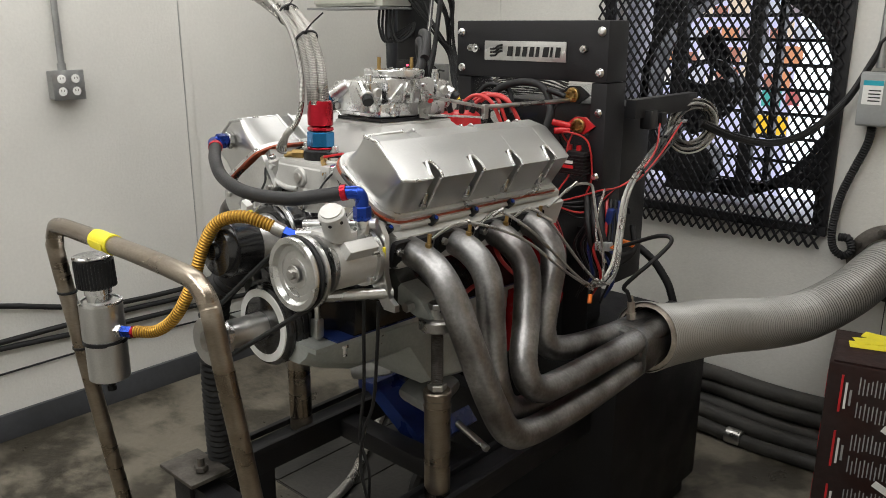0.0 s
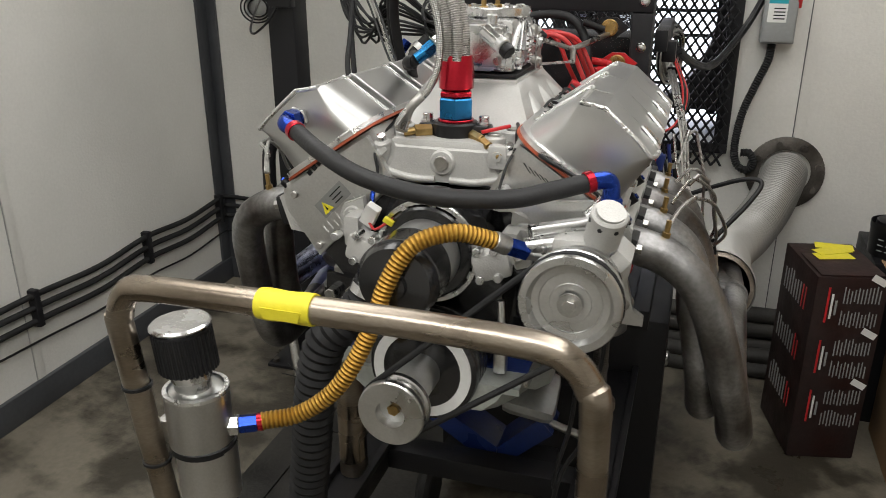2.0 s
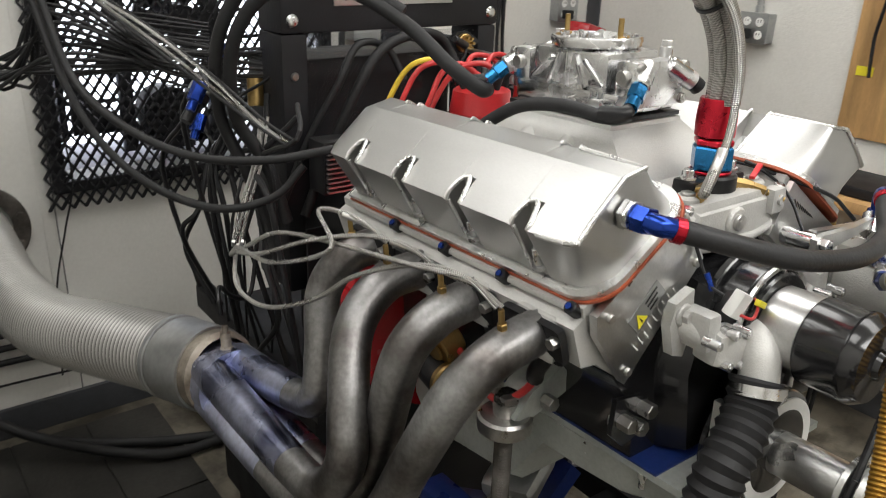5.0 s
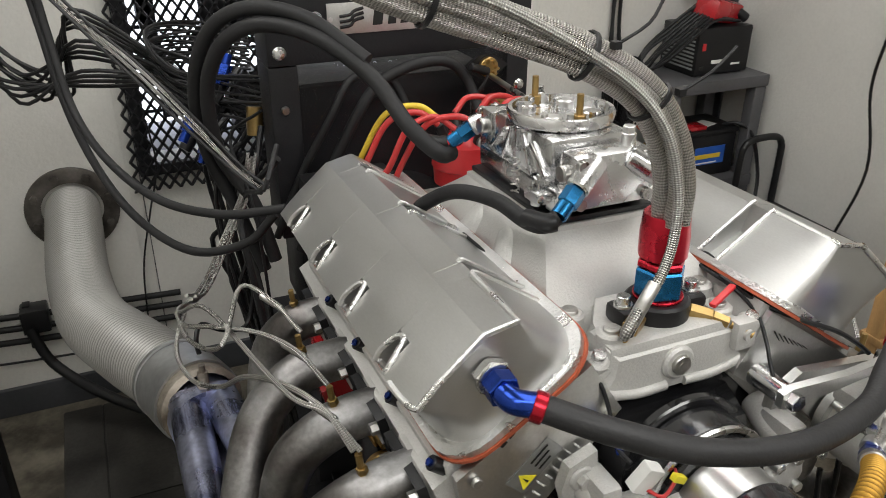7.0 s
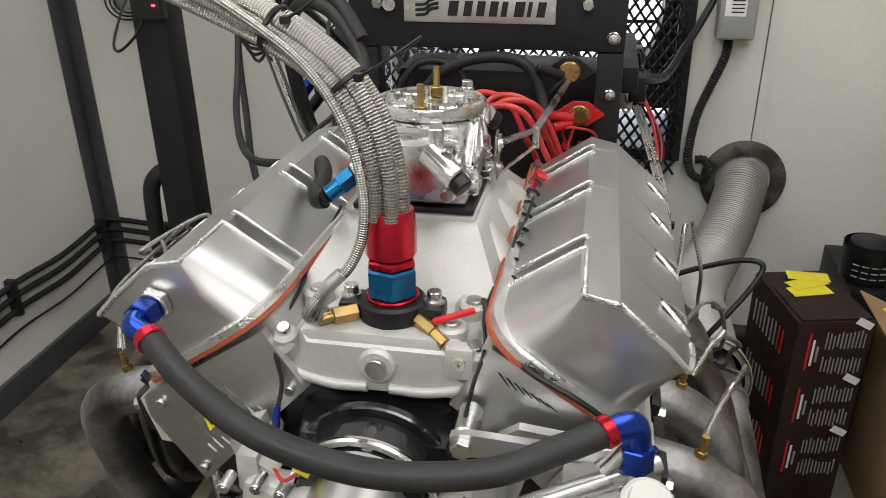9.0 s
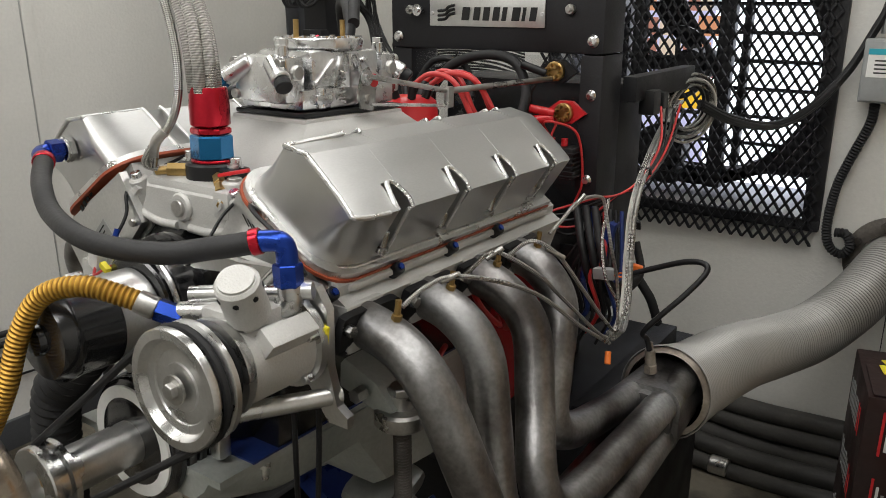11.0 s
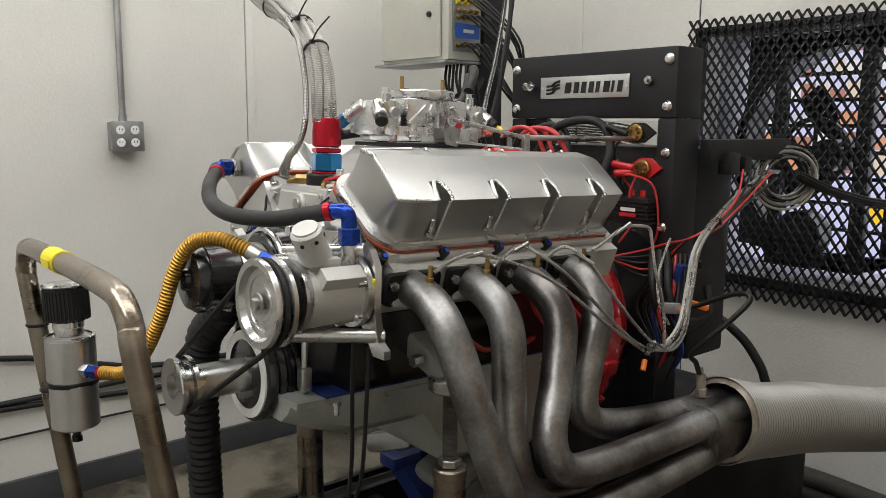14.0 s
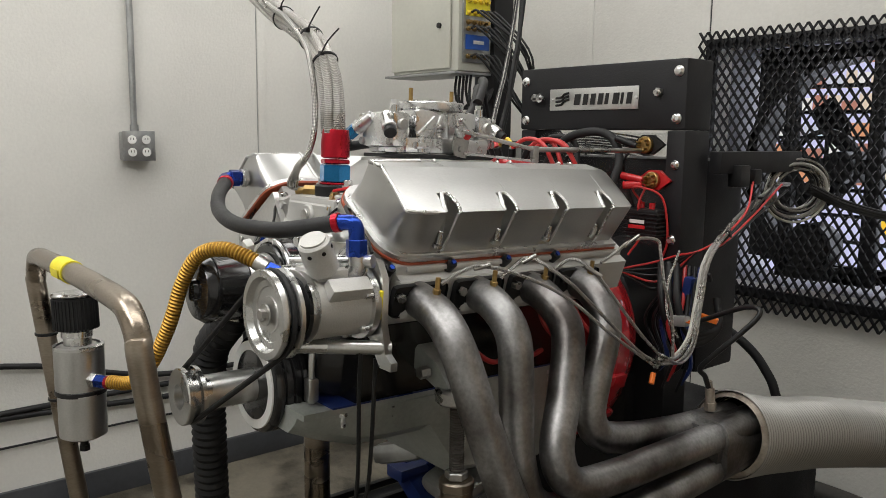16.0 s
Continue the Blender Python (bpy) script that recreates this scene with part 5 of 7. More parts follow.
part("tape_wrap", Shape().tube([(-0.090, -0.4738, 1.0589), (-0.055, -0.4743, 1.0594), (-0.022, -0.4748, 1.0599)], lambda q: 0.0182 + 0.0006 * math.sin(q * 9), 20, 6), YTAPE, hoop, "crinkled yellow tape wrap")
part("tape_flap", Shape().slab([(-0.080, -0.4930, 1.064), (-0.030, -0.4938, 1.064), (-0.034, -0.4930, 1.051), (-0.077, -0.4922, 1.050)], (0, -0.0012, 0)), YTAPE, hoop)
part("tape_wrap", Shape().tube([(0.2857, -0.350, 0.05), (0.2858, -0.354, 0.08)], 0.0174, 18, 2), BARM, hoop)
for z in (0.905, 0.78):
    part("zip_tie", Shape().lathe((-0.2925, -0.466 + 0.123 * (0.965 - z), z), (0, 0, 1), [(0.0172, 0), (0.0195, 0.001), (0.0195, 0.005), (0.0172, 0.006)], 18, caps=False), PLASTIC, hoop)
can = thing("catch_can", (-0.225, -0.415, 0.735), "aluminium oil catch can with a black breather filter", "catch can")
CX, CY = -0.222, -0.418
part("lower_body", Shape().lathe((CX + 0.008, CY, 0.738), (0, 0, 1), [(0.012, -0.006), (0.03, 0.0), (0.041, 0.006), (0.041, 0.085), (0.038, 0.088)], 32), ALUB, can, "brushed aluminium canister")
part("upper_body", Shape().lathe((CX + 0.003, CY, 0.826), (0, 0, 1), [(0.034, 0), (0.0425, 0.003), (0.0425, 0.078), (0.034, 0.082), (0.024, 0.083)], 32), ALUB, can)
part("band", Shape().lathe((CX + 0.005, CY, 0.820), (0, 0, 1), [(0.0405, 0), (0.0438, 0.001), (0.0438, 0.009), (0.0405, 0.010)], 32, caps=False), PLASTIC, can)
part("weld_bead", Shape().lathe((CX + 0.003, CY, 0.903), (0, 0, 1), [(0.037, 0), (0.043, 0.001), (0.043, 0.006), (0.037, 0.007)], 32, caps=False), WELD, can)
part("neck", Shape().cyl((CX, CY, 0.905), (CX - 0.003, CY, 0.935), 0.024, 24, 0.002), MACH, can)
part("neck_clamp", Shape().cyl((CX - 0.001, CY, 0.922), (CX - 0.002, CY, 0.934), 0.0265, 24, 0.001), CHROME, can)
fi = part("filter", Shape().cyl((CX - 0.003, CY, 0.936), (CX - 0.008, CY, 0.996), 0.037, 40, 0.003), PLASTIC, can, "black pleated breather filter")
for k in range(36):
    a = 2 * math.pi * k / 36
    part("pleat", Shape().cyl((CX - 0.003 + 0.037 * math.cos(a), CY + 0.037 * math.sin(a), 0.939), (CX - 0.008 + 0.037 * math.cos(a), CY + 0.037 * math.sin(a), 0.992), 0.0021, 6), PLASTIC, fi)
part("filter_cap", Shape().cyl((CX - 0.008, CY, 0.995), (CX - 0.0085, CY, 1.003), 0.0395, 40, 0.003), CHROME, can, "polished filter cap")
part("drain", Shape().cyl((CX + 0.008, CY, 0.735), (CX + 0.009, CY, 0.712), 0.007, 12).hexa((CX + 0.009, CY, 0.722), (CX + 0.009, CY, 0.712), 0.010), PLASTIC, can)
part("bracket", Shape().box((CX - 0.036, CY - 0.010, 0.842), (0.03, 0.02, 0.034), None, 0.002), ALUB, can)
part("bung", Shape().hexa((CX + 0.036, CY + 0.008, 0.850), (CX + 0.052, CY + 0.016, 0.850), 0.014), CHROME, can)
part("hose_fitting", Shape().hexa((CX + 0.052, CY + 0.016, 0.850), (CX + 0.074, CY + 0.027, 0.851), 0.0125), BLUE, can, "blue hose fitting")
part("fitting_ring", Shape().cyl((CX + 0.074, CY + 0.027, 0.851), (CX + 0.080, CY + 0.030, 0.8515), 0.0125, 16), RED, can)
can.location = Vector(can.location) + Vector((-0.014, -0.002, -0.015))
gold = thing("gold_hose", (0.0, -0.35, 0.85), "gold spiral-wound hose from the catch can to the pump", "hose")
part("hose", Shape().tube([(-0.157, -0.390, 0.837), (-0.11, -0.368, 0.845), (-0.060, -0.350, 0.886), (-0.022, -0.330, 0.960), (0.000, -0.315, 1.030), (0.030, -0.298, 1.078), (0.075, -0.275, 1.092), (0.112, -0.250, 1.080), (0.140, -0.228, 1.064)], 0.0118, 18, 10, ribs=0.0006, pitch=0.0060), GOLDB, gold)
part("end_fitting", Shape().hexa((0.138, -0.230, 1.065), (0.160, -0.214, 1.054), 0.0135), BLUE, gold, "blue end fitting")
part("end_collar", Shape().cyl((0.122, -0.242, 1.075), (0.138, -0.230, 1.065), 0.0135, 16, 0.001), STEEL, gold)
part("end_nipple", Shape().cyl((0.160, -0.214, 1.054), (0.178, -0.202, 1.045), 0.010, 14), MACH, gold)

# black corrugated coolant hose to the floor
ch = thing("coolant_hose", (-0.26, -0.05, ZF), "black corrugated rubber coolant hose down to the floor", "hose")
part("hose", Shape().tube([(-0.068, -0.188, 0.968), (-0.084, -0.196, 0.936), (-0.115, -0.204, 0.905), (-0.148, -0.208, 0.866), (-0.172, -0.206, 0.78), (-0.192, -0.198, 0.65), (-0.218, -0.184, 0.50), (-0.245, -0.165, 0.34), (-0.262, -0.15, 0.20), (-0.268, -0.14, 0.16)], 0.0315, 24, 10, ribs=0.0022, pitch=0.016), RUBBER, ch, "ribbed black rubber hose")
part("clamp", Shape().cyl((-0.264, -0.146, 0.185), (-0.267, -0.142, 0.16), 0.035, 24, 0.002), STEEL, ch)
part("floor_pipe", Shape().cyl((-0.268, -0.14, 0.16), (-0.27, -0.135, ZF), 0.028, 20), DULL, ch)

# ---- engine stand ----
stand = thing("engine_stand", (0, 0.2, ZF), "black steel engine cart with threaded height posts", "engine stand")
for s in (1, -1):
    x = 0.243 * s
    part("rail", Shape().ext((x - 0.035, -0.28, 0.35), (x + 0.035, 0.66, 0.41), 0.004), BLACK, stand, "black channel rail")
    part("rail_lip", Shape().ext((x - 0.045, -0.28, 0.412), (x - 0.030, 0.66, 0.428), 0.002), BLACK, stand)
    part("rail_lip", Shape().ext((x + 0.030, -0.28, 0.412), (x + 0.045, 0.66, 0.428), 0.002), BLACK, stand)
    ps = part("post", Shape().cyl((x, 0.072, 0.41), (x, 0.072, 0.665), 0.029, 24, 0.002), BARM, stand, "bare steel tube post")
    part("post_collar", Shape().cyl((x, 0.072, 0.655), (x, 0.072, 0.675), 0.0315, 24, 0.003).cyl((x, 0.072, 0.635), (x, 0.072, 0.639), 0.0305, 24), BARM, ps)
    part("threaded_rod", Shape().tube([(x, 0.072, 0.67), (x, 0.072, 0.82)], 0.0125, 14, 1, False, ribs=0.0012, pitch=0.0045), DULL, ps, "threaded adjusting rod")
    part("rod_nut", Shape().hexa((x, 0.072, 0.676), (x, 0.072, 0.69), 0.021), STEEL, ps)
    part("pad", Shape().cyl((x, 0.072, 0.815), (x, 0.072, 0.842), 0.040, 28, 0.004).cyl((x, 0.072, 0.842), (x, 0.072, 0.862), 0.018, 18).hexa((x, 0.072, 0.862), (x, 0.072, 0.874), 0.020), STEEL, ps, "steel mounting pad")
    part("mount_arm", Shape().slab([(0.15 * s, 0.045, 0.91), (0.15 * s, 0.045, 0.86), (0.225 * s, 0.045, 0.835), (0.25 * s, 0.045, 0.845), (0.22 * s, 0.045, 0.88)], (0, 0.05, 0)), PAN, ps, "welded mount arm")
    part("mount_bolt", Shape().hexa((0.20 * s, 0.040, 0.865), (0.20 * s, 0.02, 0.865), 0.011), STEEL, ps)
    part("caster_fork", Shape().ext((x - 0.03, -0.10, 0.06), (x + 0.03, -0.04, 0.35), 0.004), BLACK, stand)
    part("caster_wheel", Shape().cyl((x - 0.02, -0.07, 0.016), (x + 0.02, -0.07, 0.016), 0.075, 28, 0.012), RUBBER, stand, "black rubber caster wheel")
    part("caster_wheel", Shape().cyl((x - 0.02, 0.55, 0.016), (x + 0.02, 0.55, 0.016), 0.075, 28, 0.012), RUBBER, stand, "black rubber caster wheel")
for y in (-0.24, 0.20, 0.58):
    part("cross_member", Shape().ext((-0.208, y - 0.03, 0.355), (0.208, y + 0.03, 0.405), 0.004), BLACK, stand)
part("front_plate", Shape().ext((-0.30, -0.30, 0.430), (-0.16, -0.20, 0.440), 0.002), DULL, stand)
part("anchor_bolt", Shape().cyl((-0.20, -0.25, 0.440), (-0.20, -0.25, 0.475), 0.009, 12).hexa((-0.20, -0.25, 0.442), (-0.20, -0.25, 0.455), 0.016), DULL, stand)
jack = thing("blue_bracket", (0.03, 0.22, 0.405), "blue enamelled steel support bracket under the sump", "bracket")
part("arm", Shape().slab([(-0.175, 0.245, 0.475), (-0.145, 0.245, 0.505), (0.020, 0.245, 0.405), (0.012, 0.245, 0.352)], (0, 0.09, 0)), BLUEP, jack)
part("arm", Shape().slab([(0.020, 0.245, 0.405), (0.110, 0.245, 0.495), (0.140, 0.245, 0.462), (0.022, 0.245, 0.352)], (0, 0.09, 0)), BLUEP, jack)
part("saddle", Shape().ext((-0.19, 0.225, 0.485), (-0.13, 0.355, 0.515), 0.006), BLUEP, jack)
part("cradle", Shape().ext((-0.12, 0.22, 0.335), (0.14, 0.36, 0.352), 0.004), BLACK, jack)
part("pin", Shape().cyl((0.13, 0.27, 0.475), (0.25, 0.24, 0.462), 0.009, 14, 0.001), STEEL, jack, "bare steel pin")
part("rag", Shape().box((0.10, 0.20, 0.585), (0.11, 0.12, 0.04), Euler((0.3, 0.2, 0.1)).to_matrix().to_4x4(), 0.02), GALV, jack, "crumpled foil wrap")
part("rag", Shape().box((-0.08, 0.20, 0.59), (0.12, 0.10, 0.045), Euler((-0.2, -0.3, 0.4)).to_matrix().to_4x4(), 0.018), GALV, jack, "crumpled foil wrap")

# ---- dynamometer ----
dyno = thing("dynamometer", (0.05, 1.0, ZF), "black dynamometer with an upright sensor frame", "test machine")
part("absorber_housing", Shape().ext((-0.24, 0.66, ZF + 0.06), (0.35, 1.22, 0.56), 0.012), BLACK, dyno, "black painted steel housing")
part("foot", Shape().ext((-0.22, 0.70, ZF), (0.33, 1.18, ZF + 0.06), 0.004), BLACK, dyno)
part("absorber", Shape().cyl((0, 0.64, 0.865), (0, 0.98, 0.865), 0.16, 40, 0.02), BLACK, dyno, "round black water brake")
part("drive_flange", Shape().cyl((0, 0.60, 0.865), (0, 0.64, 0.865), 0.07, 28, 0.004), STEEL, dyno)
part("saddle", Shape().ext((-0.12, 0.70, 0.56), (0.12, 0.95, 0.72), 0.01), BLACK, dyno)
part("rear_block", Shape().ext((-0.20, 0.83, 0.72), (0.22, 0.99, 1.225), 0.01), BLACK, dyno, "black control block behind the guard")
part("frame_beam", Shape().ext((-0.258, 0.702, 1.291), (0.243, 0.80, 1.444), 0.006), BLACK, dyno, "black folded steel top beam")
part("frame_leg", Shape().ext((-0.258, 0.705, 0.97), (-0.206, 0.80, 1.290), 0.005), BLACK, dyno, "black frame leg")
part("frame_leg", Shape().ext((0.196, 0.705, 0.97), (0.243, 0.80, 1.290), 0.005), BLACK, dyno, "black frame leg")
part("rear_brace", Shape().ext((-0.285, 0.56, 0.562), (-0.245, 1.20, 0.622), 0.004), BLACK, dyno)
part("rear_brace", Shape().ext((0.262, 0.60, 0.562), (0.302, 1.12, 0.612), 0.004), BLACK, dyno)
part("angled_arm", Shape().slab([(-0.262, 1.16, 0.60), (-0.262, 1.19, 0.56), (-0.262, 0.80, 0.40), (-0.262, 0.78, 0.47)], (0.03, 0, 0)), BLACK, dyno)
for x, z in ((-0.238, 1.412), (-0.237, 1.314), (0.223, 1.417), (0.222, 1.316)):
    part("dome_bolt", Shape().lathe((x, 0.7015, z), (0, -1, 0), [(0.012, 0), (0.012, 0.002), (0.0105, 0.0035), (0.0085, 0.008), (0.004, 0.0095)], 16), CHROME, dyno, "bright dome bolt")
for x, z in ((0.175, 1.373), (-0.200, 1.370)):
    part("hex_stud", Shape().hexa((x, 0.7015, z), (x, 0.690, z), 0.010).cyl((x, 0.69, z), (x, 0.683, z), 0.005, 10), STEEL, dyno)
part("knob", Shape().cyl((-0.176, 0.70, 1.370), (-0.176, 0.680, 1.370), 0.006, 12).cyl((-0.176, 0.690, 1.370), (-0.176, 0.684, 1.370), 0.012, 16), CHROME, dyno)
for z in (1.215, 1.05):
    part("leg_bolt", Shape().lathe((0.222, 0.7045, z), (0, -1, 0), [(0.011, 0), (0.011, 0.002), (0.009, 0.004), (0.007, 0.008), (0.003, 0.009)], 16), CHROME, dyno)
    part("leg_bolt", Shape().lathe((-0.234, 0.7045, z), (0, -1, 0), [(0.008, 0), (0.008, 0.002), (0.006, 0.006)], 14), STEEL, dyno)
npl = part("name_plate", Shape().ext((-0.152, 0.6985, 1.338), (0.120, 0.7015, 1.390), 0.001), ALUB, dyno, "brushed metal maker's plate with black lettering bars")
for x, w in ((-0.072, 0.022), (-0.044, 0.018), (-0.021, 0.018), (0.002, 0.018), (0.023, 0.013), (0.046, 0.022), (0.069, 0.009), (0.086, 0.018)):
    part("letter_bar", Shape().slab([(x, 0.6980, 1.350), (x + w * 0.8, 0.6980, 1.350), (x + w * 0.8 + 0.004, 0.6980, 1.376), (x + 0.004, 0.6980, 1.376)], (0, -0.0008, 0)), INK, npl)
for k in range(3):
    part("emblem_stripe", Shape().tube([(-0.130, 0.6975, 1.350 + 0.009 * k), (-0.112, 0.6975, 1.352 + 0.009 * k), (-0.104, 0.6975, 1.360 + 0.008 * k), (-0.088, 0.6975, 1.364 + 0.008 * k)], 0.0030, 6, 4), INK, npl)
for x in (-0.146, 0.114):
    part("plate_rivet", Shape().cyl((x, 0.699, 1.364), (x, 0.696, 1.364), 0.004, 10), CHROME, npl)
pc = part("clear_guard", Shape().ext((-0.204, 0.712, 1.03), (0.194, 0.718, 1.285), 0.001), CLEAR, dyno, "scratched clear plastic guard sheet")
pc.visible_shadow = False
part("lower_panel", Shape().ext((-0.204, 0.735, 0.56), (0.20, 0.742, 0.90), 0.001), BLACK, dyno)


def sensor_flange(c, m, lb):
    x, y, z = c
    dia = [(x - 0.045, y, z), (x - 0.014, y, z + 0.022), (x + 0.014, y, z + 0.022), (x + 0.045, y, z), (x + 0.014, y, z - 0.022), (x - 0.014, y, z - 0.022)]
    f = part("sensor_socket", Shape().slab(dia, (0, -0.010, 0)), m, dyno, lb)
    part("socket_body", Shape().cyl((x, y - 0.010, z), (x, y - 0.022, z), 0.019, 24, 0.002), BRASS, f)
    for k in range(7):
        a = 2 * math.pi * k / 7
        part("socket_pin", Shape().cyl((x + 0.012 * math.cos(a), y - 0.022, z + 0.012 * math.sin(a)), (x + 0.012 * math.cos(a), y - 0.034, z + 0.012 * math.sin(a)), 0.0032, 8), BRASS, f)
    return f


f1 = sensor_flange((0.150, 0.708, 1.258), PLASTIC, "black cable socket with brass pins")
f2 = sensor_flange((0.172, 0.708, 1.180), REDP, "red cable socket with brass pins")
cable("clip_lead", [(0.142, 0.675, 1.250), (0.125, 0.66, 1.235), (0.11, 0.67, 1.20), (0.125, 0.69, 1.12), (0.15, 0.69, 1.05)], 0.0028, PLASTIC, f1)
part("spring_clip", Shape().cyl((0.14, 0.674, 1.255), (0.095, 0.655, 1.272), 0.008, 12, 0.002), PLASTIC, f1, "black spring clip")
part("spring_clip", Shape().cyl((0.160, 0.674, 1.180), (0.118, 0.650, 1.190), 0.0085, 12, 0.002), REDP, f2, "red spring clip")
part("spring_clip", Shape().cyl((0.158, 0.674, 1.170), (0.128, 0.645, 1.168), 0.0085, 12, 0.002), REDP, f2, "red spring clip")
cable("clip_lead", [(0.165, 0.68, 1.165), (0.155, 0.67, 1.12), (0.16, 0.68, 1.06), (0.14, 0.66, 1.01)], 0.0026, REDWIRE, f2)
coil = part("ignition_coil", Shape().box((0.165, 0.690, 1.085), (0.085, 0.045, 0.062), None, 0.006), PLASTIC, dyno, "black finned ignition coil")
for k in range(6):
    part("fin", Shape().box((0.165, 0.690, 1.060 + 0.009 * k), (0.092, 0.052, 0.003), None, 0.001), PLASTIC, coil)
part("terminal", Shape().cyl((0.150, 0.69, 1.115), (0.150, 0.69, 1.130), 0.007, 10), REDP, coil)
part("terminal", Shape().cyl((0.178, 0.69, 1.115), (0.178, 0.69, 1.130), 0.007, 10), REDP, coil)
part("red_print", Shape().ext((0.135, 0.6630, 1.072), (0.180, 0.6636, 1.080)), REDP, coil)
part("white_print", Shape().ext((0.138, 0.6630, 1.084), (0.178, 0.6636, 1.092)), WHITEP, coil)
cable("coil_lead", [(0.15, 0.69, 1.128), (0.145, 0.66, 1.16), (0.17, 0.66, 1.165), (0.205, 0.69, 1.14), (0.215, 0.70, 1.05), (0.20, 0.70, 1.0)], 0.0026, REDWIRE, coil)
box2 = part("ignition_box", Shape().box((-0.150, 0.640, 1.06), (0.16, 0.06, 0.10), None, 0.005), PLASTIC, dyno, "black finned ignition box")
for k in range(10):
    part("fin", Shape().box((-0.150, 0.606, 1.018 + 0.009 * k), (0.15, 0.012, 0.0035)), ALUB, box2)
part("white_print", Shape().ext((-0.10, 0.597, 1.105), (-0.075, 0.599, 1.112)), WHITEP, box2)
arm = part("cable_arm", Shape().ext((0.245, 0.80, 1.195), (0.275, 1.16, 1.245), 0.003), BLACK, dyno, "black cable arm")
part("relay", Shape().ext((0.262, 0.85, 1.165), (0.295, 0.89, 1.215), 0.004), PLASTIC, arm)
part("relay", Shape().ext((0.262, 0.92, 1.17), (0.290, 0.95, 1.205), 0.004), PLASTIC, arm)

# cables looped on the arm
loom = thing("cable_loom", (0.28, 1.15, 1.15), "looped white and black sensor cables tied on the arm", "cables")
LC = Vector((0.270, 1.14, 1.150))
for k in range(15):
    r = 0.062 + 0.008 * (k % 4)
    ox, oy, oz = random.uniform(-0.014, 0.014), random.uniform(-0.012, 0.012), random.uniform(-0.008, 0.008)
    pts = [(LC.x + ox + r * math.cos(a) * 0.30, LC.y + oy + 1.25 * r * math.cos(a), LC.z + oz + r * 0.85 * math.sin(a)) for a in [2 * math.pi * q / 14 for q in range(15)]]
    cable("cable_loop", pts, 0.0032, WHITEW if k % 5 == 1 else PLASTIC if k % 5 == 3 else BRAIDTHIN, loom, sub=3)
for k in range(6):
    o = Vector((0.006 * (k % 3) - 0.006, 0.006 * (k // 3), 0.004 * (k % 2)))
    path = [(0.25, 1.14, 1.16), (0.265, 1.06, 1.157), (0.30, 0.857, 1.105), (0.335, 0.676, 1.031), (0.35, 0.623, 0.942), (0.37, 0.573, 0.881 - 0.004 * k), (0.395, 0.49, 0.858 - 0.003 * k), (0.41, 0.41, 0.856 + 0.004 * k)]
    cable("sensor_cable", [Vector(p) + o for p in path], 0.0030, BRAIDTHIN if k % 4 else WHITEW, loom, sub=5)
for q in ((0.345, 0.655, 0.99), (0.318, 0.765, 1.068), (0.288, 0.95, 1.132)):
    part("zip_tie", Shape().box(q, (0.026, 0.007, 0.020), Euler((0.5, 0, 0)).to_matrix().to_4x4(), 0.003), PLASTIC, loom)
# probe lines to each exhaust tube
LINES = (((0.41, 0.41, 0.856), (0.43, 0.252, 0.945), (0.41, 0.162, 1.015), (0.39, 0.085, 1.055), (0.365, 0.017, 1.076), (0.348, -0.015, 1.068), (0.335, -0.042, 1.050)),
         ((0.41, 0.42, 0.862), (0.42, 0.339, 0.901), (0.405, 0.235, 0.99), (0.40, 0.171, 1.041), (0.365, 0.119, 1.080), (0.345, 0.095, 1.062), (0.335, 0.082, 1.046)),
         ((0.41, 0.43, 0.868), (0.415, 0.36, 0.92), (0.405, 0.30, 0.985), (0.385, 0.255, 1.045), (0.360, 0.225, 1.068), (0.335, 0.206, 1.048)),
         ((0.395, 0.48, 0.86), (0.39, 0.477, 0.938), (0.385, 0.456, 0.999), (0.368, 0.462, 1.06), (0.36, 0.458, 1.084), (0.345, 0.408, 1.086), (0.338, 0.36, 1.062), (0.333, 0.332, 1.048)))
for i, pts in enumerate(LINES):
    cable("probe_line", pts, 0.0031, BRAIDTHIN, loom, "thin braided probe line", n=8, sub=6)
    c, d = Vector(pts[-3]), Vector(pts[-2])
    part("probe_ferrule", Shape().cyl(c.lerp(d, -0.30), c.lerp(d, 0.45), 0.0038, 10, 0.001), STEEL, loom)
cable("sensor_cable", [(0.315, 0.60, 1.045), (0.33, 0.545, 0.985), (0.35, 0.52, 0.93), (0.37, 0.53, 0.885)], 0.0030, BRAIDTHIN, loom, sub=6)
part("orange_cap", Shape().cyl((0.418, 0.388, 0.852), (0.422, 0.378, 0.834), 0.0052, 10, 0.001), ORANGE, loom, "orange cable cap")
part("orange_ties", Shape().box((0.335, 0.69, 0.895), (0.04, 0.016, 0.012), Euler((0, 0.2, 0.3)).to_matrix().to_4x4(), 0.003), ORANGE, loom)
for k in range(8):
    o = Vector((0.004 * (k % 3), 0.004 * (k % 4), 0.006 * (k // 3)))
    cable("trunk_cable", [Vector(p) + o for p in ((0.29, 1.16, 1.15), (0.33, 1.30, 1.10), (0.38, 1.50, 1.065), (0.43, 1.68, 1.09), (0.50, 1.79, 1.19), (0.56, 1.825, 1.33), (0.60, 1.83, 1.40), (0.80, 1.84, 1.46), (1.1, 1.84, 1.5))], 0.0055, PLASTIC, loom, sub=6)
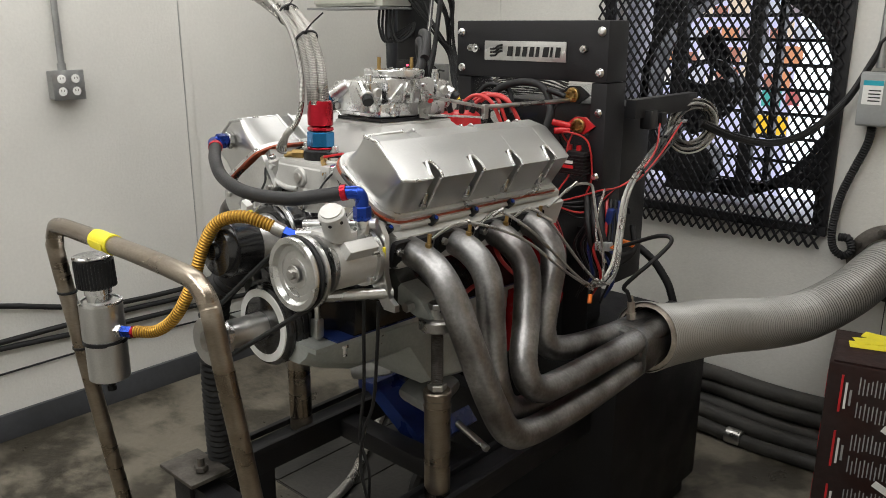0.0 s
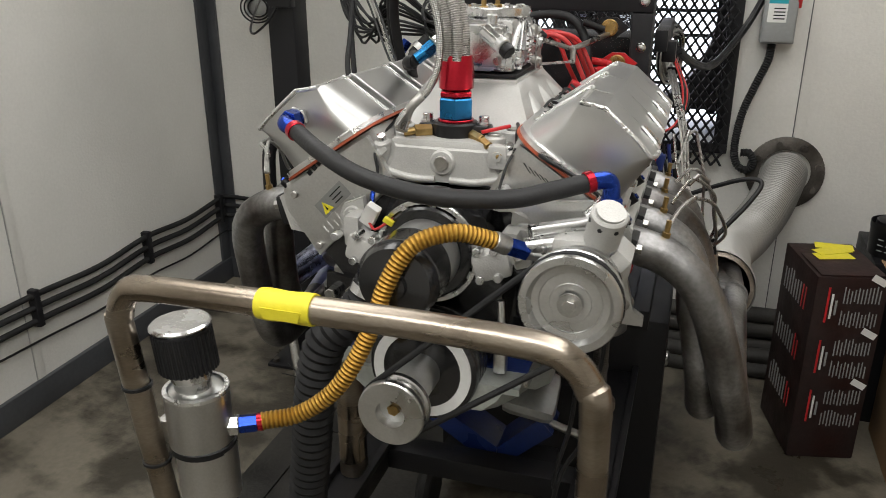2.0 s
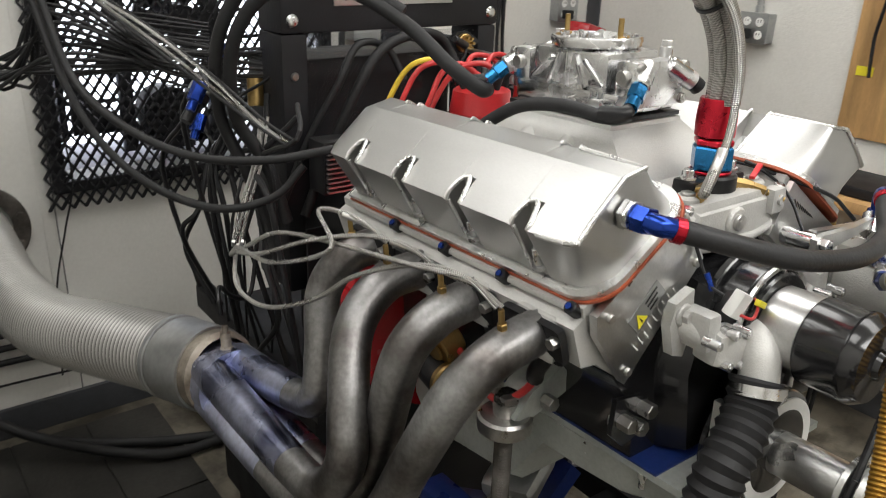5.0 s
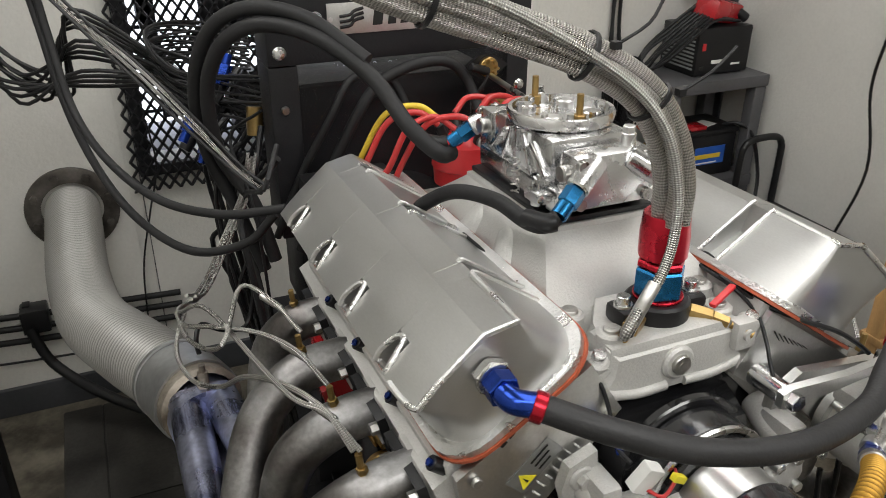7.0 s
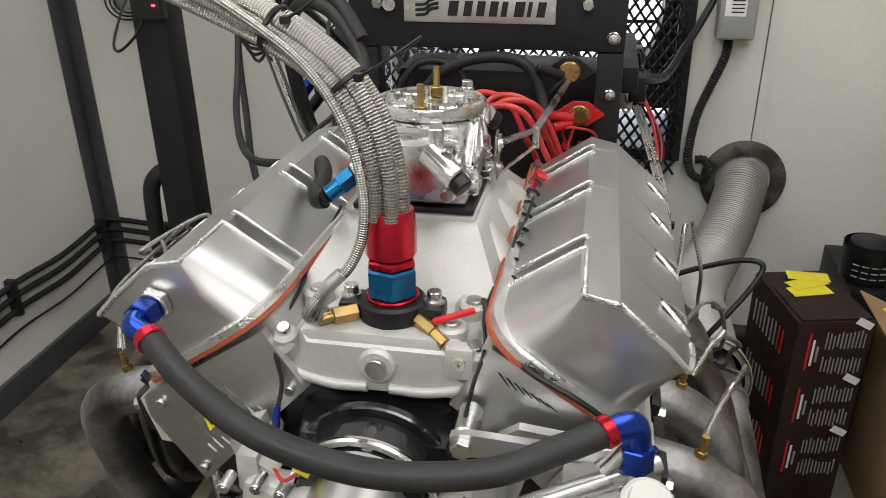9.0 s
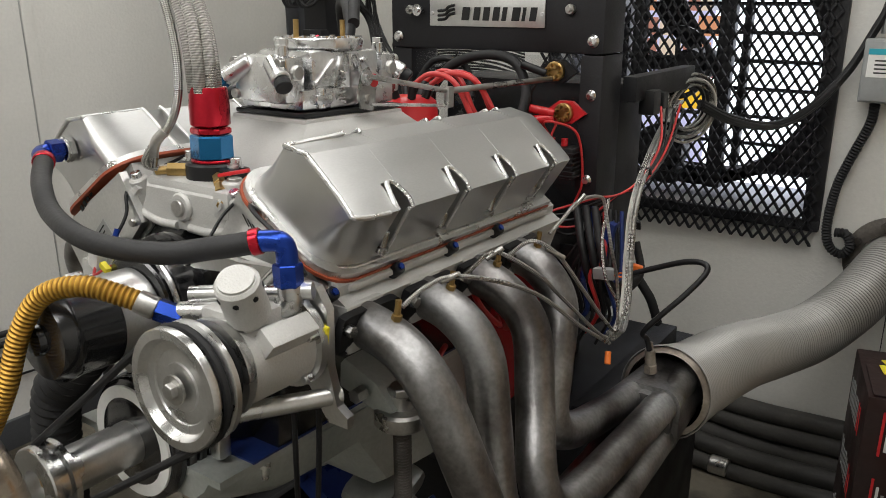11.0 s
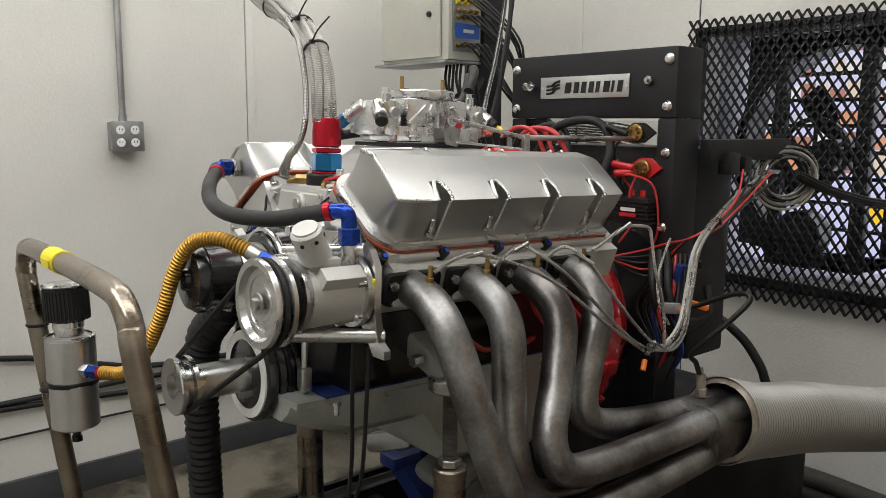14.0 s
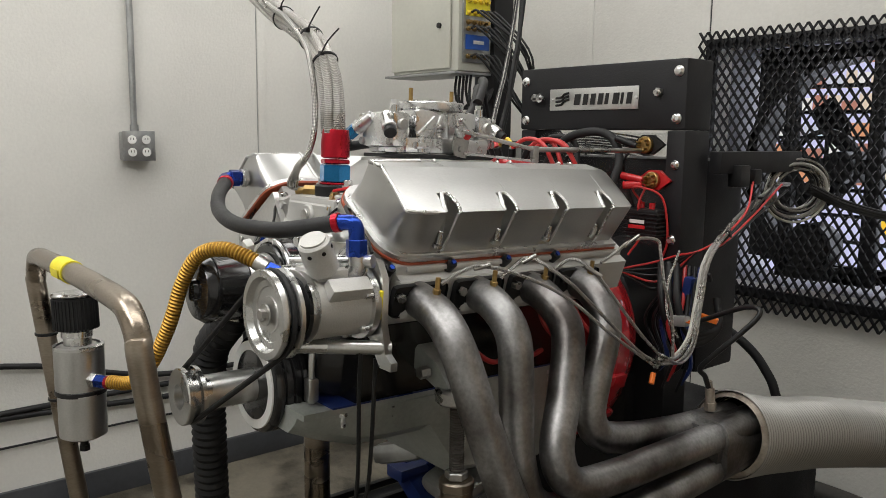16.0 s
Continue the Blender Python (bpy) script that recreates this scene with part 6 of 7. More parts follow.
for k, (m, p0) in enumerate(((REDWIRE, (0.285, 0.92, 1.175)), (PLASTIC, (0.285, 0.96, 1.17)), (PLASTIC, (0.28, 1.02, 1.16)), (REDWIRE, (0.28, 1.06, 1.165)), (PLASTIC, (0.275, 1.10, 1.15)))):
    cable("wire", [p0, (0.318 + 0.004 * k, 0.84, 1.112 - 0.004 * k), (0.322, 0.74, 1.062 - 0.005 * k), (0.30, 0.69, 1.035), (0.25, 0.69, 1.02 - 0.01 * k), (0.20, 0.68, 1.0 - 0.015 * k), (0.14, 0.62, 0.98)], 0.0026, m, loom, sub=6)
for k in range(8):
    x = 0.22 + 0.012 * k
    cable("wire", [(x, 0.695, 1.0), (x + 0.02, 0.66, 0.95 - 0.01 * k), (x - 0.01 + 0.01 * (k % 3), 0.64, 0.88), (x + 0.015, 0.66, 0.80), (x - 0.02, 0.68, 0.72 + 0.02 * (k % 3))], 0.0035 + 0.001 * (k % 3), (PLASTIC, PLASTIC, BLUEP, GREYHOSE, REDWIRE)[k % 5], loom, sub=5)
for k in range(3):
    cable("rubber_line", [(0.21 + 0.02 * k, 0.69, 1.0), (0.25 + 0.02 * k, 0.64, 0.93), (0.27 + 0.02 * k, 0.65, 0.86), (0.31, 0.68, 0.835 + 0.01 * k), (0.34, 0.72, 0.87), (0.32, 0.74, 0.93)], 0.008, RUBBER, loom, n=10)
bluec = part("blue_connector", Shape().box((0.285, 0.685, 0.93), (0.02, 0.03, 0.10), Euler((0, 0.15, 0)).to_matrix().to_4x4(), 0.005), BLUEP, loom, "blue cable connector")
cable("sensor_lead", [(0.429, 0.553, 0.795), (0.425, 0.545, 0.818), (0.423, 0.53, 0.836), (0.447, 0.54, 0.868), (0.482, 0.56, 0.91), (0.506, 0.58, 0.946), (0.500, 0.588, 0.960), (0.465, 0.60, 0.954), (0.408, 0.615, 0.928), (0.362, 0.62, 0.906)], 0.0052, PLASTIC, loom, "black oxygen sensor lead", n=10)
for k in (-1, 1):
    cable("lead_wire", [(0.364, 0.62 + 0.002 * k, 0.907), (0.345, 0.622 + 0.005 * k, 0.900 + 0.003 * k), (0.325, 0.625 + 0.003 * k, 0.895)], 0.0018, ORANGE, loom, "thin orange wire")
part("lead_plug", Shape().box((0.305, 0.628, 0.893), (0.045, 0.020, 0.022), Euler((0, radians(-8), radians(-6))).to_matrix().to_4x4(), 0.004), GREYBOX, loom, "grey plastic lead connector")
cable("thick_hose", [(-0.12, 1.0, 0.735), (-0.10, 1.18, 0.748), (-0.042, 1.29, 0.734), (0.03, 1.30, 0.712), (0.101, 1.30, 0.671), (0.145, 1.30, 0.625), (0.175, 1.30, 0.576), (0.198, 1.30, 0.48), (0.20, 1.30, 0.25), (0.19, 1.32, -0.045)], 0.013, RUBBER, loom, n=12)

# hoses and cables on the far side of the frame
lw = thing("hose_tangle", (-0.35, 0.8, 0.6), "tangle of black hoses and grey sensor lines beside the frame", "hoses")
cable("hose", [(-0.30, 0.45, 1.145), (-0.385, 0.513, 1.124), (-0.465, 0.63, 1.115), (-0.53, 0.76, 1.145), (-0.572, 0.88, 1.205), (-0.590, 0.95, 1.32), (-0.605, 1.0, 1.46), (-0.65, 1.1, 1.85), (-0.70, 1.15, ZT)], 0.0072, RUBBER, lw, "black rubber hose", n=12)
cable("hose", [(-0.295, 0.56, 1.09), (-0.345, 0.578, 1.038), (-0.428, 0.625, 1.018), (-0.50, 0.74, 1.040), (-0.552, 0.85, 1.105), (-0.586, 0.92, 1.215), (-0.612, 1.0, 1.40), (-0.67, 1.1, 1.75), (-0.72, 1.12, ZT)], 0.0074, RUBBER, lw, "black rubber hose", n=12)
for k in range(4):
    o = Vector((0.006 * (k % 3), 0.007 * (k % 2), 0.008 * (k // 2)))
    cable("grey_line", [Vector(p) + o for p in ((-0.31, 0.58, 1.120), (-0.345, 0.62, 1.150), (-0.40, 0.69, 1.205 + 0.006 * k), (-0.47, 0.785, 1.280 + 0.006 * k), (-0.55, 0.88, 1.366), (-0.66, 1.02, 1.50), (-0.76, 1.16, 1.75), (-0.80, 1.24, 2.2), (-0.82, 1.3, ZT))], 0.0029, BRAIDTHIN if k % 2 else GREYHOSE, lw, sub=6)
    cable("grey_line", [Vector(p) + o for p in ((-0.305, 0.70, 1.14), (-0.327, 0.679, 1.077), (-0.372, 0.635, 1.020), (-0.410, 0.594, 0.975), (-0.437, 0.54, 0.972), (-0.455, 0.49, 0.998))], 0.0028, BRAIDTHIN, lw, sub=5)
for i, y in enumerate(PORTS[-1]):
    tip = Vector((-0.338, y, 1.066))
    if i < 3:
        cable("probe_line", [(-0.455, 0.49, 0.998), (-0.475, 0.46 - 0.02 * i, 1.0 + 0.012 * i), (-0.470, 0.40 - 0.04 * i, 1.035), (-0.440, 0.33 - 0.06 * i, 1.07 + 0.008 * i), (-0.395, y + 0.09, 1.098), (-0.362, y + 0.04, 1.094), tip], 0.0032, BRAIDTHIN, lw, "thin braided probe line", sub=6)
        part("probe_ferrule", Shape().cyl((-0.374, y + 0.06, 1.096), (-0.354, y + 0.03, 1.088), 0.0046, 10, 0.001), STEEL, lw)
cable("probe_line", [(-0.455, 0.49, 0.998), (-0.485, 0.42, 0.965), (-0.475, 0.34, 0.96), (-0.445, 0.25, 1.0), (-0.42, 0.18, 1.055), (-0.39, 0.09, 1.095), (-0.362, 0.03, 1.095), (-0.345, -0.01, 1.066)], 0.0034, BRAIDTHIN, lw, sub=7)
pr2 = part("pressure_sensor", Shape().cyl((-0.335, 0.86, 1.20), (-0.375, 0.84, 1.155), 0.020, 16, 0.003).cyl((-0.375, 0.84, 1.155), (-0.40, 0.83, 1.125), 0.012, 14), PLASTIC, lw, "black pressure sensor with a clamp")
part("clamp_ring", Shape().cyl((-0.352, 0.852, 1.181), (-0.362, 0.846, 1.169), 0.025, 18), ALUB, pr2)
for p, q in (((-0.315, 0.88, 1.225), (-0.300, 0.89, 1.26)), ((-0.375, 0.80, 1.20), (-0.395, 0.79, 1.17)), ((-0.345, 0.90, 1.12), (-0.36, 0.89, 1.09))):
    part("blue_fitting", Shape().hexa(p, q, 0.014).cyl(q, Vector(q) + (Vector(q) - Vector(p)) * 0.5, 0.009, 12), BLUE, pr2, "blue line fitting")
for k in range(16):
    a, b = random.uniform(0.62, 1.15), random.uniform(0.9, 1.28)
    cable("wire", [(-0.27, a, b), (-0.30 - 0.03 * random.random(), a + random.uniform(-0.08, 0.08), b - random.uniform(0.02, 0.10)), (-0.31 - 0.05 * random.random(), a + random.uniform(-0.12, 0.10), b - 0.16), (-0.27 - 0.04 * random.random(), a + random.uniform(-0.06, 0.06), 0.62)], random.choice((0.003, 0.0045, 0.006)), (PLASTIC, PLASTIC, RUBBER, GREYHOSE, PLASTIC)[k % 5], lw, sub=5)
for k in range(12):
    z = 1.17 + 0.008 * k
    cable("wire", [(-0.25, 0.78, z), (-0.36 - 0.01 * (k % 4), 0.95 + 0.02 * (k % 5), z + 0.02 * math.sin(k)), (-0.42, 1.12, z + 0.03), (-0.36 + 0.02 * (k % 3), 1.25, z + 0.02), (-0.2, 1.2, z)], 0.003, PLASTIC if k % 4 else GREYHOSE, lw, sub=5)
cable("zip_hose", [(-0.23, 0.69, 0.95), (-0.19, 0.68, 1.05), (-0.14, 0.66, 1.17), (-0.08, 0.66, 1.255), (0.0, 0.665, 1.285), (0.07, 0.67, 1.275), (0.105, 0.66, 1.22), (0.11, 0.62, 1.15)], 0.010, RUBBER, lw, n=12)
cable("zip_hose", [(-0.27, 0.70, 0.98), (-0.22, 0.685, 1.10), (-0.17, 0.66, 1.20), (-0.12, 0.67, 1.27), (-0.05, 0.68, 1.26), (-0.02, 0.66, 1.2)], 0.007, RUBBER, lw, n=10)
part("gold_label", Shape().cyl((-0.27, 0.80, 1.20), (-0.275, 0.79, 1.15), 0.0155, 14), BRASS, lw)
cable("sensor_lead", [(-0.444, 0.606, 0.828), (-0.445, 0.61, 0.855), (-0.43, 0.64, 0.865), (-0.39, 0.68, 0.82), (-0.34, 0.72, 0.80), (-0.31, 0.74, 0.90)], 0.0045, PLASTIC, lw)
cable("thin_cable", [(-0.52, 1.84, 0.12), (-0.50, 1.835, 0.4), (-0.45, 1.83, 0.6), (-0.41, 1.825, 0.75), (-0.42, 1.82, 0.9)], 0.003, PLASTIC, lw)


# ---- post, cabinet and hoses by the west wall ----
post = thing("steel_post", (-0.96, 1.25, ZF), "black square steel post bolted to the floor", "post")
part("column", Shape().ext((-1.01, 1.206, ZF + 0.012), (-0.915, 1.30, ZT), 0.004), BLACK, post)
part("base_plate", Shape().ext((-1.085, 1.135, ZF), (-0.84, 1.385, ZF + 0.012), 0.002), BLACK, post)
for x, y in ((-1.06, 1.16), (-0.865, 1.16), (-1.06, 1.36), (-0.865, 1.36)):
    part("anchor_bolt", Shape().hexa((x, y, ZF + 0.012), (x, y, ZF + 0.026), 0.014), DULL, post)
lb = thing("status_box", (-0.95, 1.19, 1.25), "small black controller box with a red light on the post", "controller")
part("case", Shape().ext((-0.985, 1.17, 1.245), (-0.905, 1.205, 1.30), 0.004), PLASTIC, lb)
part("led", Shape().ext((-0.927, 1.1685, 1.278), (-0.917, 1.1705, 1.284)), glow("red_led", (1.0, 0.05, 0.1), 4), lb, "lit red light")
cable("lead", [(-0.96, 1.18, 1.245), (-0.99, 1.17, 1.20), (-1.05, 1.18, 1.16), (-1.10, 1.25, 1.18), (-1.16, 1.45, 1.26), (-1.3, 1.80, 1.22)], 0.004, PLASTIC, lb)
cab = thing("control_cabinet", (-1.1, 1.12, 1.50), "cream enamelled control cabinet with cable sockets on the post", "cabinet")
part("body", Shape().ext((-1.32, 1.05, 1.50), (-0.93, 1.204, 2.05), 0.006), CREAM, cab, "cream enamelled steel body")
part("door", Shape().ext((-1.315, 1.038, 1.51), (-0.965, 1.048, 2.04), 0.004), CREAM, cab)
part("drip_plate", Shape().ext((-1.35, 1.03, 1.488), (-0.925, 1.204, 1.497), 0.002), GALV, cab)
sp = part("socket_panel", Shape().ext((-0.929, 1.065, 1.53), (-0.922, 1.19, 2.0), 0.002), GALV, cab, "bare metal socket panel")
part("blue_label", Shape().ext((-0.9215, 1.075, 1.575), (-0.9195, 1.185, 1.625)), BLUEPL, sp, "blue label with white printing bars")
part("label_bar", Shape().ext((-0.9193, 1.11, 1.594), (-0.9185, 1.16, 1.606)), WHITEP, sp)
part("yellow_panel", Shape().ext((-0.9215, 1.075, 1.69), (-0.9175, 1.185, 1.80)), YTAPE, sp, "yellow socket strip")
for r in range(6):
    for c in range(4):
        p = (-0.922, 1.085 + 0.028 * c, (1.55, 1.645, 1.668, 1.70, 1.74, 1.78)[r])
        part("socket", Shape().hexa(p, (p[0] + 0.010, p[1], p[2]), 0.009).cyl((p[0] + 0.010, p[1], p[2]), (p[0] + 0.020, p[1], p[2]), 0.006, 10), BRASS if r < 3 else YWIRE, sp)
part("lock", Shape().cyl((-1.02, 1.038, 1.66), (-1.02, 1.030, 1.66), 0.010, 14), PLASTIC, cab)
for k in range(12):
    y = 1.085 + 0.028 * (k % 4)
    z = (1.55, 1.645, 1.70)[k // 4]
    cable("cable", [(-0.902, y, z), (-0.86, y + 0.01, z - 0.01), (-0.80 + 0.006 * k, 1.20 + 0.01 * (k % 3), z - 0.16), (-0.78 + 0.01 * (k % 5), 1.25, 1.32), (-0.72 + 0.012 * k, 1.22, 1.20 - 0.02 * (k % 4)), (-0.55, 1.15 - 0.02 * (k % 4), 1.18 + 0.015 * k), (-0.34, 1.05, 1.19)], 0.0042, (PLASTIC, GREYHOSE, PLASTIC, GREYHOSE, PLASTIC)[k % 5], cab, sub=6)
for k in range(5):
    cable("drop_cable", [(-1.02 + 0.02 * k, 1.12, 1.49), (-1.015 + 0.02 * k, 1.11, 1.43 - 0.02 * (k % 3)), (-0.995 + 0.02 * k, 1.12, 1.37), (-0.96 + 0.02 * k, 1.15, 1.40), (-0.90, 1.19, 1.44)], 0.005, PLASTIC, cab, sub=6)
ph = thing("water_hose", (-1.05, 1.24, ZF), "thick black water hose with a steel coupling by the post", "hose")
part("hose", Shape().tube([(-1.012, 1.26, 0.80), (-1.035, 1.252, 0.795), (-1.065, 1.245, 0.755), (-1.075, 1.245, 0.66), (-1.076, 1.247, 0.52), (-1.066, 1.235, 0.42), (-1.056, 1.228, 0.37)], 0.024, 18, 7), RUBBER, ph, "thick black rubber hose")
part("coupling", Shape().cyl((-1.062, 1.232, 0.40), (-1.052, 1.222, 0.345), 0.030, 20, 0.003).cyl((-1.058, 1.23, 0.425), (-1.060, 1.232, 0.405), 0.028, 18), DULL, ph)
part("crimp", Shape().cyl((-1.045, 1.215, 0.325), (-1.030, 1.200, 0.255), 0.025, 22, 0.003), GALV, ph, "galvanised crimp sleeve")
part("lower_hose", Shape().tube([(-1.036, 1.206, 0.28), (-1.01, 1.175, 0.19), (-0.95, 1.10, 0.10), (-0.86, 0.97, 0.020), (-0.76, 0.84, -0.030), (-0.64, 0.66, -0.035), (-0.5, 0.45, -0.035), (-0.42, 0.2, -0.042)], 0.017, 16, 8), BRAIDST, ph, "grey braided lower hose")
cable("zip_ends", [(-0.90, 0.92, 0.06), (-0.82, 0.93, 0.05), (-0.74, 0.98, 0.04)], 0.002, PLASTIC, ph)
cable("zip_ends", [(-0.92, 1.0, 0.05), (-0.84, 0.94, 0.055), (-0.70, 0.90, 0.02)], 0.002, PLASTIC, ph)
wr = thing("wall_cables", (XL + 0.03, 1.0, 0.2), "black power cables clipped along the wall", "cables")
for k, z in enumerate((0.347, 0.304, 0.256, 0.180)):
    r = 0.0105 if k < 3 else 0.004
    x = XL + 0.008 + r
    up = (0.14, 0.02, 0.05, 0.02)[k]
    cable("cable", [(x, -1.9, z + up + 0.05), (x, -0.9, z + up), (x, -0.3, z + up), (x, 0.2, z + 0.02), (x, 0.69, z), (x, 1.0, z - 0.018), (x, 1.28, z), (x, 1.55, z - 0.016), (x, 1.80, z), (x + 0.03, YB - 0.02, z), (-1.43, YB - 0.02, z - 0.012), (-1.15, YB - 0.02, z - 0.022), (-0.82, YB - 0.02, z - 0.045), (-0.62, YB - 0.02, z - 0.05), (-0.40, YB - 0.02, z - 0.06)], r, RUBBER if k < 3 else PLASTIC, wr, n=10, sub=5)
for y in (0.69, 1.28, 1.80):
    part("clip", Shape().ext((XL, y - 0.012, 0.235), (XL + 0.034, y + 0.012, 0.368), 0.004), BLACK, wr, "black cable clip")
for x in (-1.43, -0.86):
    part("clip", Shape().ext((x - 0.012, YB - 0.036, 0.19), (x + 0.012, YB, 0.345), 0.004), BLACK, wr, "black cable clip")
part("junction_block", Shape().ext((-0.88, YB - 0.07, 0.26), (-0.80, YB, 0.34), 0.006), PLASTIC, wr)
for k in range(2):
    cable("floor_cable", [(-0.86, 1.80, 0.28), (-0.80, 1.74, 0.16), (-0.62, 1.66, 0.02), (-0.35, 1.55 - 0.08 * k, -0.030), (-0.1, 1.45, -0.036)], 0.016, RUBBER, wr, n=12)


def outlet(at, face, gangs, conduit=True, plug=False):
    """A metal outlet box; face: 'x', 'X' or 'y' for the wall's outward direction."""
    m = {"x": Matrix.Rotation(radians(90), 4, "Z"), "X": Matrix.Rotation(radians(-90), 4, "Z"), "y": Matrix.Identity(4)}[face]
    T = Matrix.Translation(at) @ m

    def tr(sh):
        sh.v = [tuple(T @ Vector(p)) for p in sh.v]
        return sh
    o = thing("outlet_box", at, "grey metal outlet box with white sockets on the wall" if not plug else "grey metal outlet box with a black plug", "outlet", "wall outlets")
    part("box", tr(Shape().ext((-0.054, -0.05, -0.05), (0.054, 0, 0.05), 0.005)), GALV, o)
    part("cover", tr(Shape().ext((-0.057, -0.054, -0.053), (0.057, -0.050, 0.053), 0.002)), GALV, o)
    for i in (-1, 1):
        for j in (-1, 1):
            s = part("socket", tr(Shape().cyl((0.025 * i, -0.054, 0.022 * j), (0.025 * i, -0.057, 0.022 * j), 0.0155, 18, 0.001)), WHITEP, o, "white socket face")
            for d in (-0.005, 0.005):
                part("slot", tr(Shape().ext((0.025 * i + d - 0.001, -0.0578, 0.022 * j - 0.001), (0.025 * i + d + 0.001, -0.0569, 0.022 * j + 0.007))), INK, s)
    if conduit:
        part("conduit", tr(Shape().cyl((-0.005, -0.022, 0.05), (-0.005, -0.022, ZT - at[2]), 0.0115, 14).cyl((-0.005, -0.022, 0.05), (-0.005, -0.022, 0.075), 0.015, 12)), GALV, o, "thin grey conduit")
    if plug:
        part("plug", tr(Shape().box((-0.02, -0.075, -0.02), (0.035, 0.04, 0.035), None, 0.006)), PLASTIC, o)
        part("lead", tr(Shape().tube([(-0.02, -0.09, -0.03), (-0.03, -0.10, -0.10), (-0.06, -0.07, -0.25), (-0.02, -0.05, -0.5), (-0.1, -0.04, -0.8)], 0.005, 8, 6)), PLASTIC, o)
    return o


outlet((XL, 0.168, 1.222), "x", 4)
outlet((1.59, YB, 1.19), "y", 4, True, True)
outlet((XR, 1.03, 1.19), "X", 4, True, True)
wb = thing("wall_box", (-1.40, YB, 1.13), "small grey box with tangled black cables on the wall", "junction box")
part("box", Shape().ext((-1.45, YB - 0.06, 1.16), (-1.33, YB, 1.25), 0.005), GALV, wb)
for k in range(3):
    a = 0.045 + 0.014 * k
    cable("cable_coil", [(-1.39 + a * math.cos(q * 0.8 + k), YB - 0.07 - 0.006 * k, 1.19 + a * 0.8 * math.sin(q * 0.8 + k)) for q in range(9)], 0.0035, PLASTIC, wb, sub=4)
cable("thin_cable", [(-1.36, YB - 0.06, 1.16), (-1.34, YB - 0.03, 1.05), (-1.28, YB - 0.02, 0.95), (-1.22, YB - 0.02, 0.9)], 0.0025, GREYHOSE, wb)

# ---- north wall: fan, guard mesh and switch ----
fan = thing("exhaust_fan", (0.02, 2.1, 0.72), "large dark exhaust fan behind steel louvres in the wall", "fan")
FC = Vector((0.025, 2.03, 1.18))
n = 64
outer, inner, outb, innb = [], [], [], []
for i in range(n):
    a = 2 * math.pi * i / n
    c, s = math.cos(a), math.sin(a)
    inner.append((FC.x + 0.372 * c, FC.y, FC.z + 0.372 * s))
    outer.append((FC.x + 0.41 * c, FC.y, FC.z + 0.41 * s))
    outb.append((FC.x + 0.41 * c, FC.y + 0.14, FC.z + 0.41 * s))
    innb.append((FC.x + 0.372 * c, FC.y + 0.14, FC.z + 0.372 * s))
part("venturi_ring", Shape().loft([inner, outer, outb, innb, inner], False), BLACK, fan, "dark round fan shroud")
sq = []
for i in range(n):
    a = 2 * math.pi * i / n
    c, q = math.cos(a), math.sin(a)
    k = 1 / max(abs(c), abs(q))
    sq.append((min(WX1, max(-0.345, FC.x + 0.46 * c * k)), FC.y, min(WZ1, max(0.835, FC.z + 0.46 * q * k))))
part("fan_panel", Shape().loft([sq, outer, [(x, y + 0.012, z) for x, y, z in outer], [(x, y + 0.012, z) for x, y, z in sq], sq], False), BLACK, fan, "dark sheet steel fan panel with a round opening")
part("bracket", Shape().ext((0.085, FC.y - 0.06, 0.78), (0.135, FC.y - 0.02, 1.60), 0.003), BLACK, fan, "dark upright bracket")
part("bracket", Shape().ext((-0.205, FC.y - 0.06, 0.78), (-0.165, FC.y - 0.02, 1.60), 0.003), BLACK, fan, "dark upright bracket")
part("bearing_plate", Shape().ext((-0.165, FC.y - 0.05, 1.16), (0.085, FC.y - 0.03, 1.21), 0.003), BLACK, fan)
part("hub", Shape().cyl((FC.x - 0.02, FC.y - 0.10, FC.z), (FC.x - 0.02, FC.y + 0.10, FC.z), 0.055, 28, 0.008), BLACK, fan, "fan hub")
part("pulley", Shape().lathe((FC.x - 0.06, FC.y - 0.08, FC.z + 0.01), (0, -1, 0), [(0.105, 0), (0.12, 0.0), (0.12, 0.02), (0.105, 0.02)], 40, caps=False), BLACK, fan, "large fan pulley")
for k in range(5):
    a = 2 * math.pi * k / 5 + 0.3
    part("pulley_spoke", Shape().cyl((FC.x - 0.06, FC.y - 0.09, FC.z + 0.01), (FC.x - 0.06 + 0.11 * math.cos(a), FC.y - 0.09, FC.z + 0.01 + 0.11 * math.sin(a)), 0.008, 8), BLACK, fan)
part("motor", Shape().cyl((-0.07, FC.y - 0.12, 0.90), (-0.07, FC.y + 0.0, 0.90), 0.085, 28, 0.014).ext((-0.14, FC.y - 0.12, 0.79), (0.0, FC.y, 0.83)), PLASTIC, fan, "black fan motor")
for k in range(4):
    a = 2 * math.pi * k / 4 + 2.2
    bl = []
    for r, hw, dy in ((0.05, 0.03, 0.02), (0.14, 0.05, 0.015), (0.22, 0.06, 0.008), (0.27, 0.045, 0.0)):
        c, q = math.cos(a), math.sin(a)
        p = Vector((FC.x - 0.02 + r * c, FC.y + 0.08, FC.z + r * q))
        t = Vector((-q, 0, c))
        bl.append([p + t * hw + Vector((0, dy + 0.02, 0)), p + t * hw + Vector((0, dy + 0.024, 0)), p - t * hw + Vector((0, 0.004 - dy, 0)), p - t * hw + Vector((0, -dy, 0))])
    if k < 2:
        part("fan_blade", Shape().loft(bl), BLACK, fan, "dark fan blade")
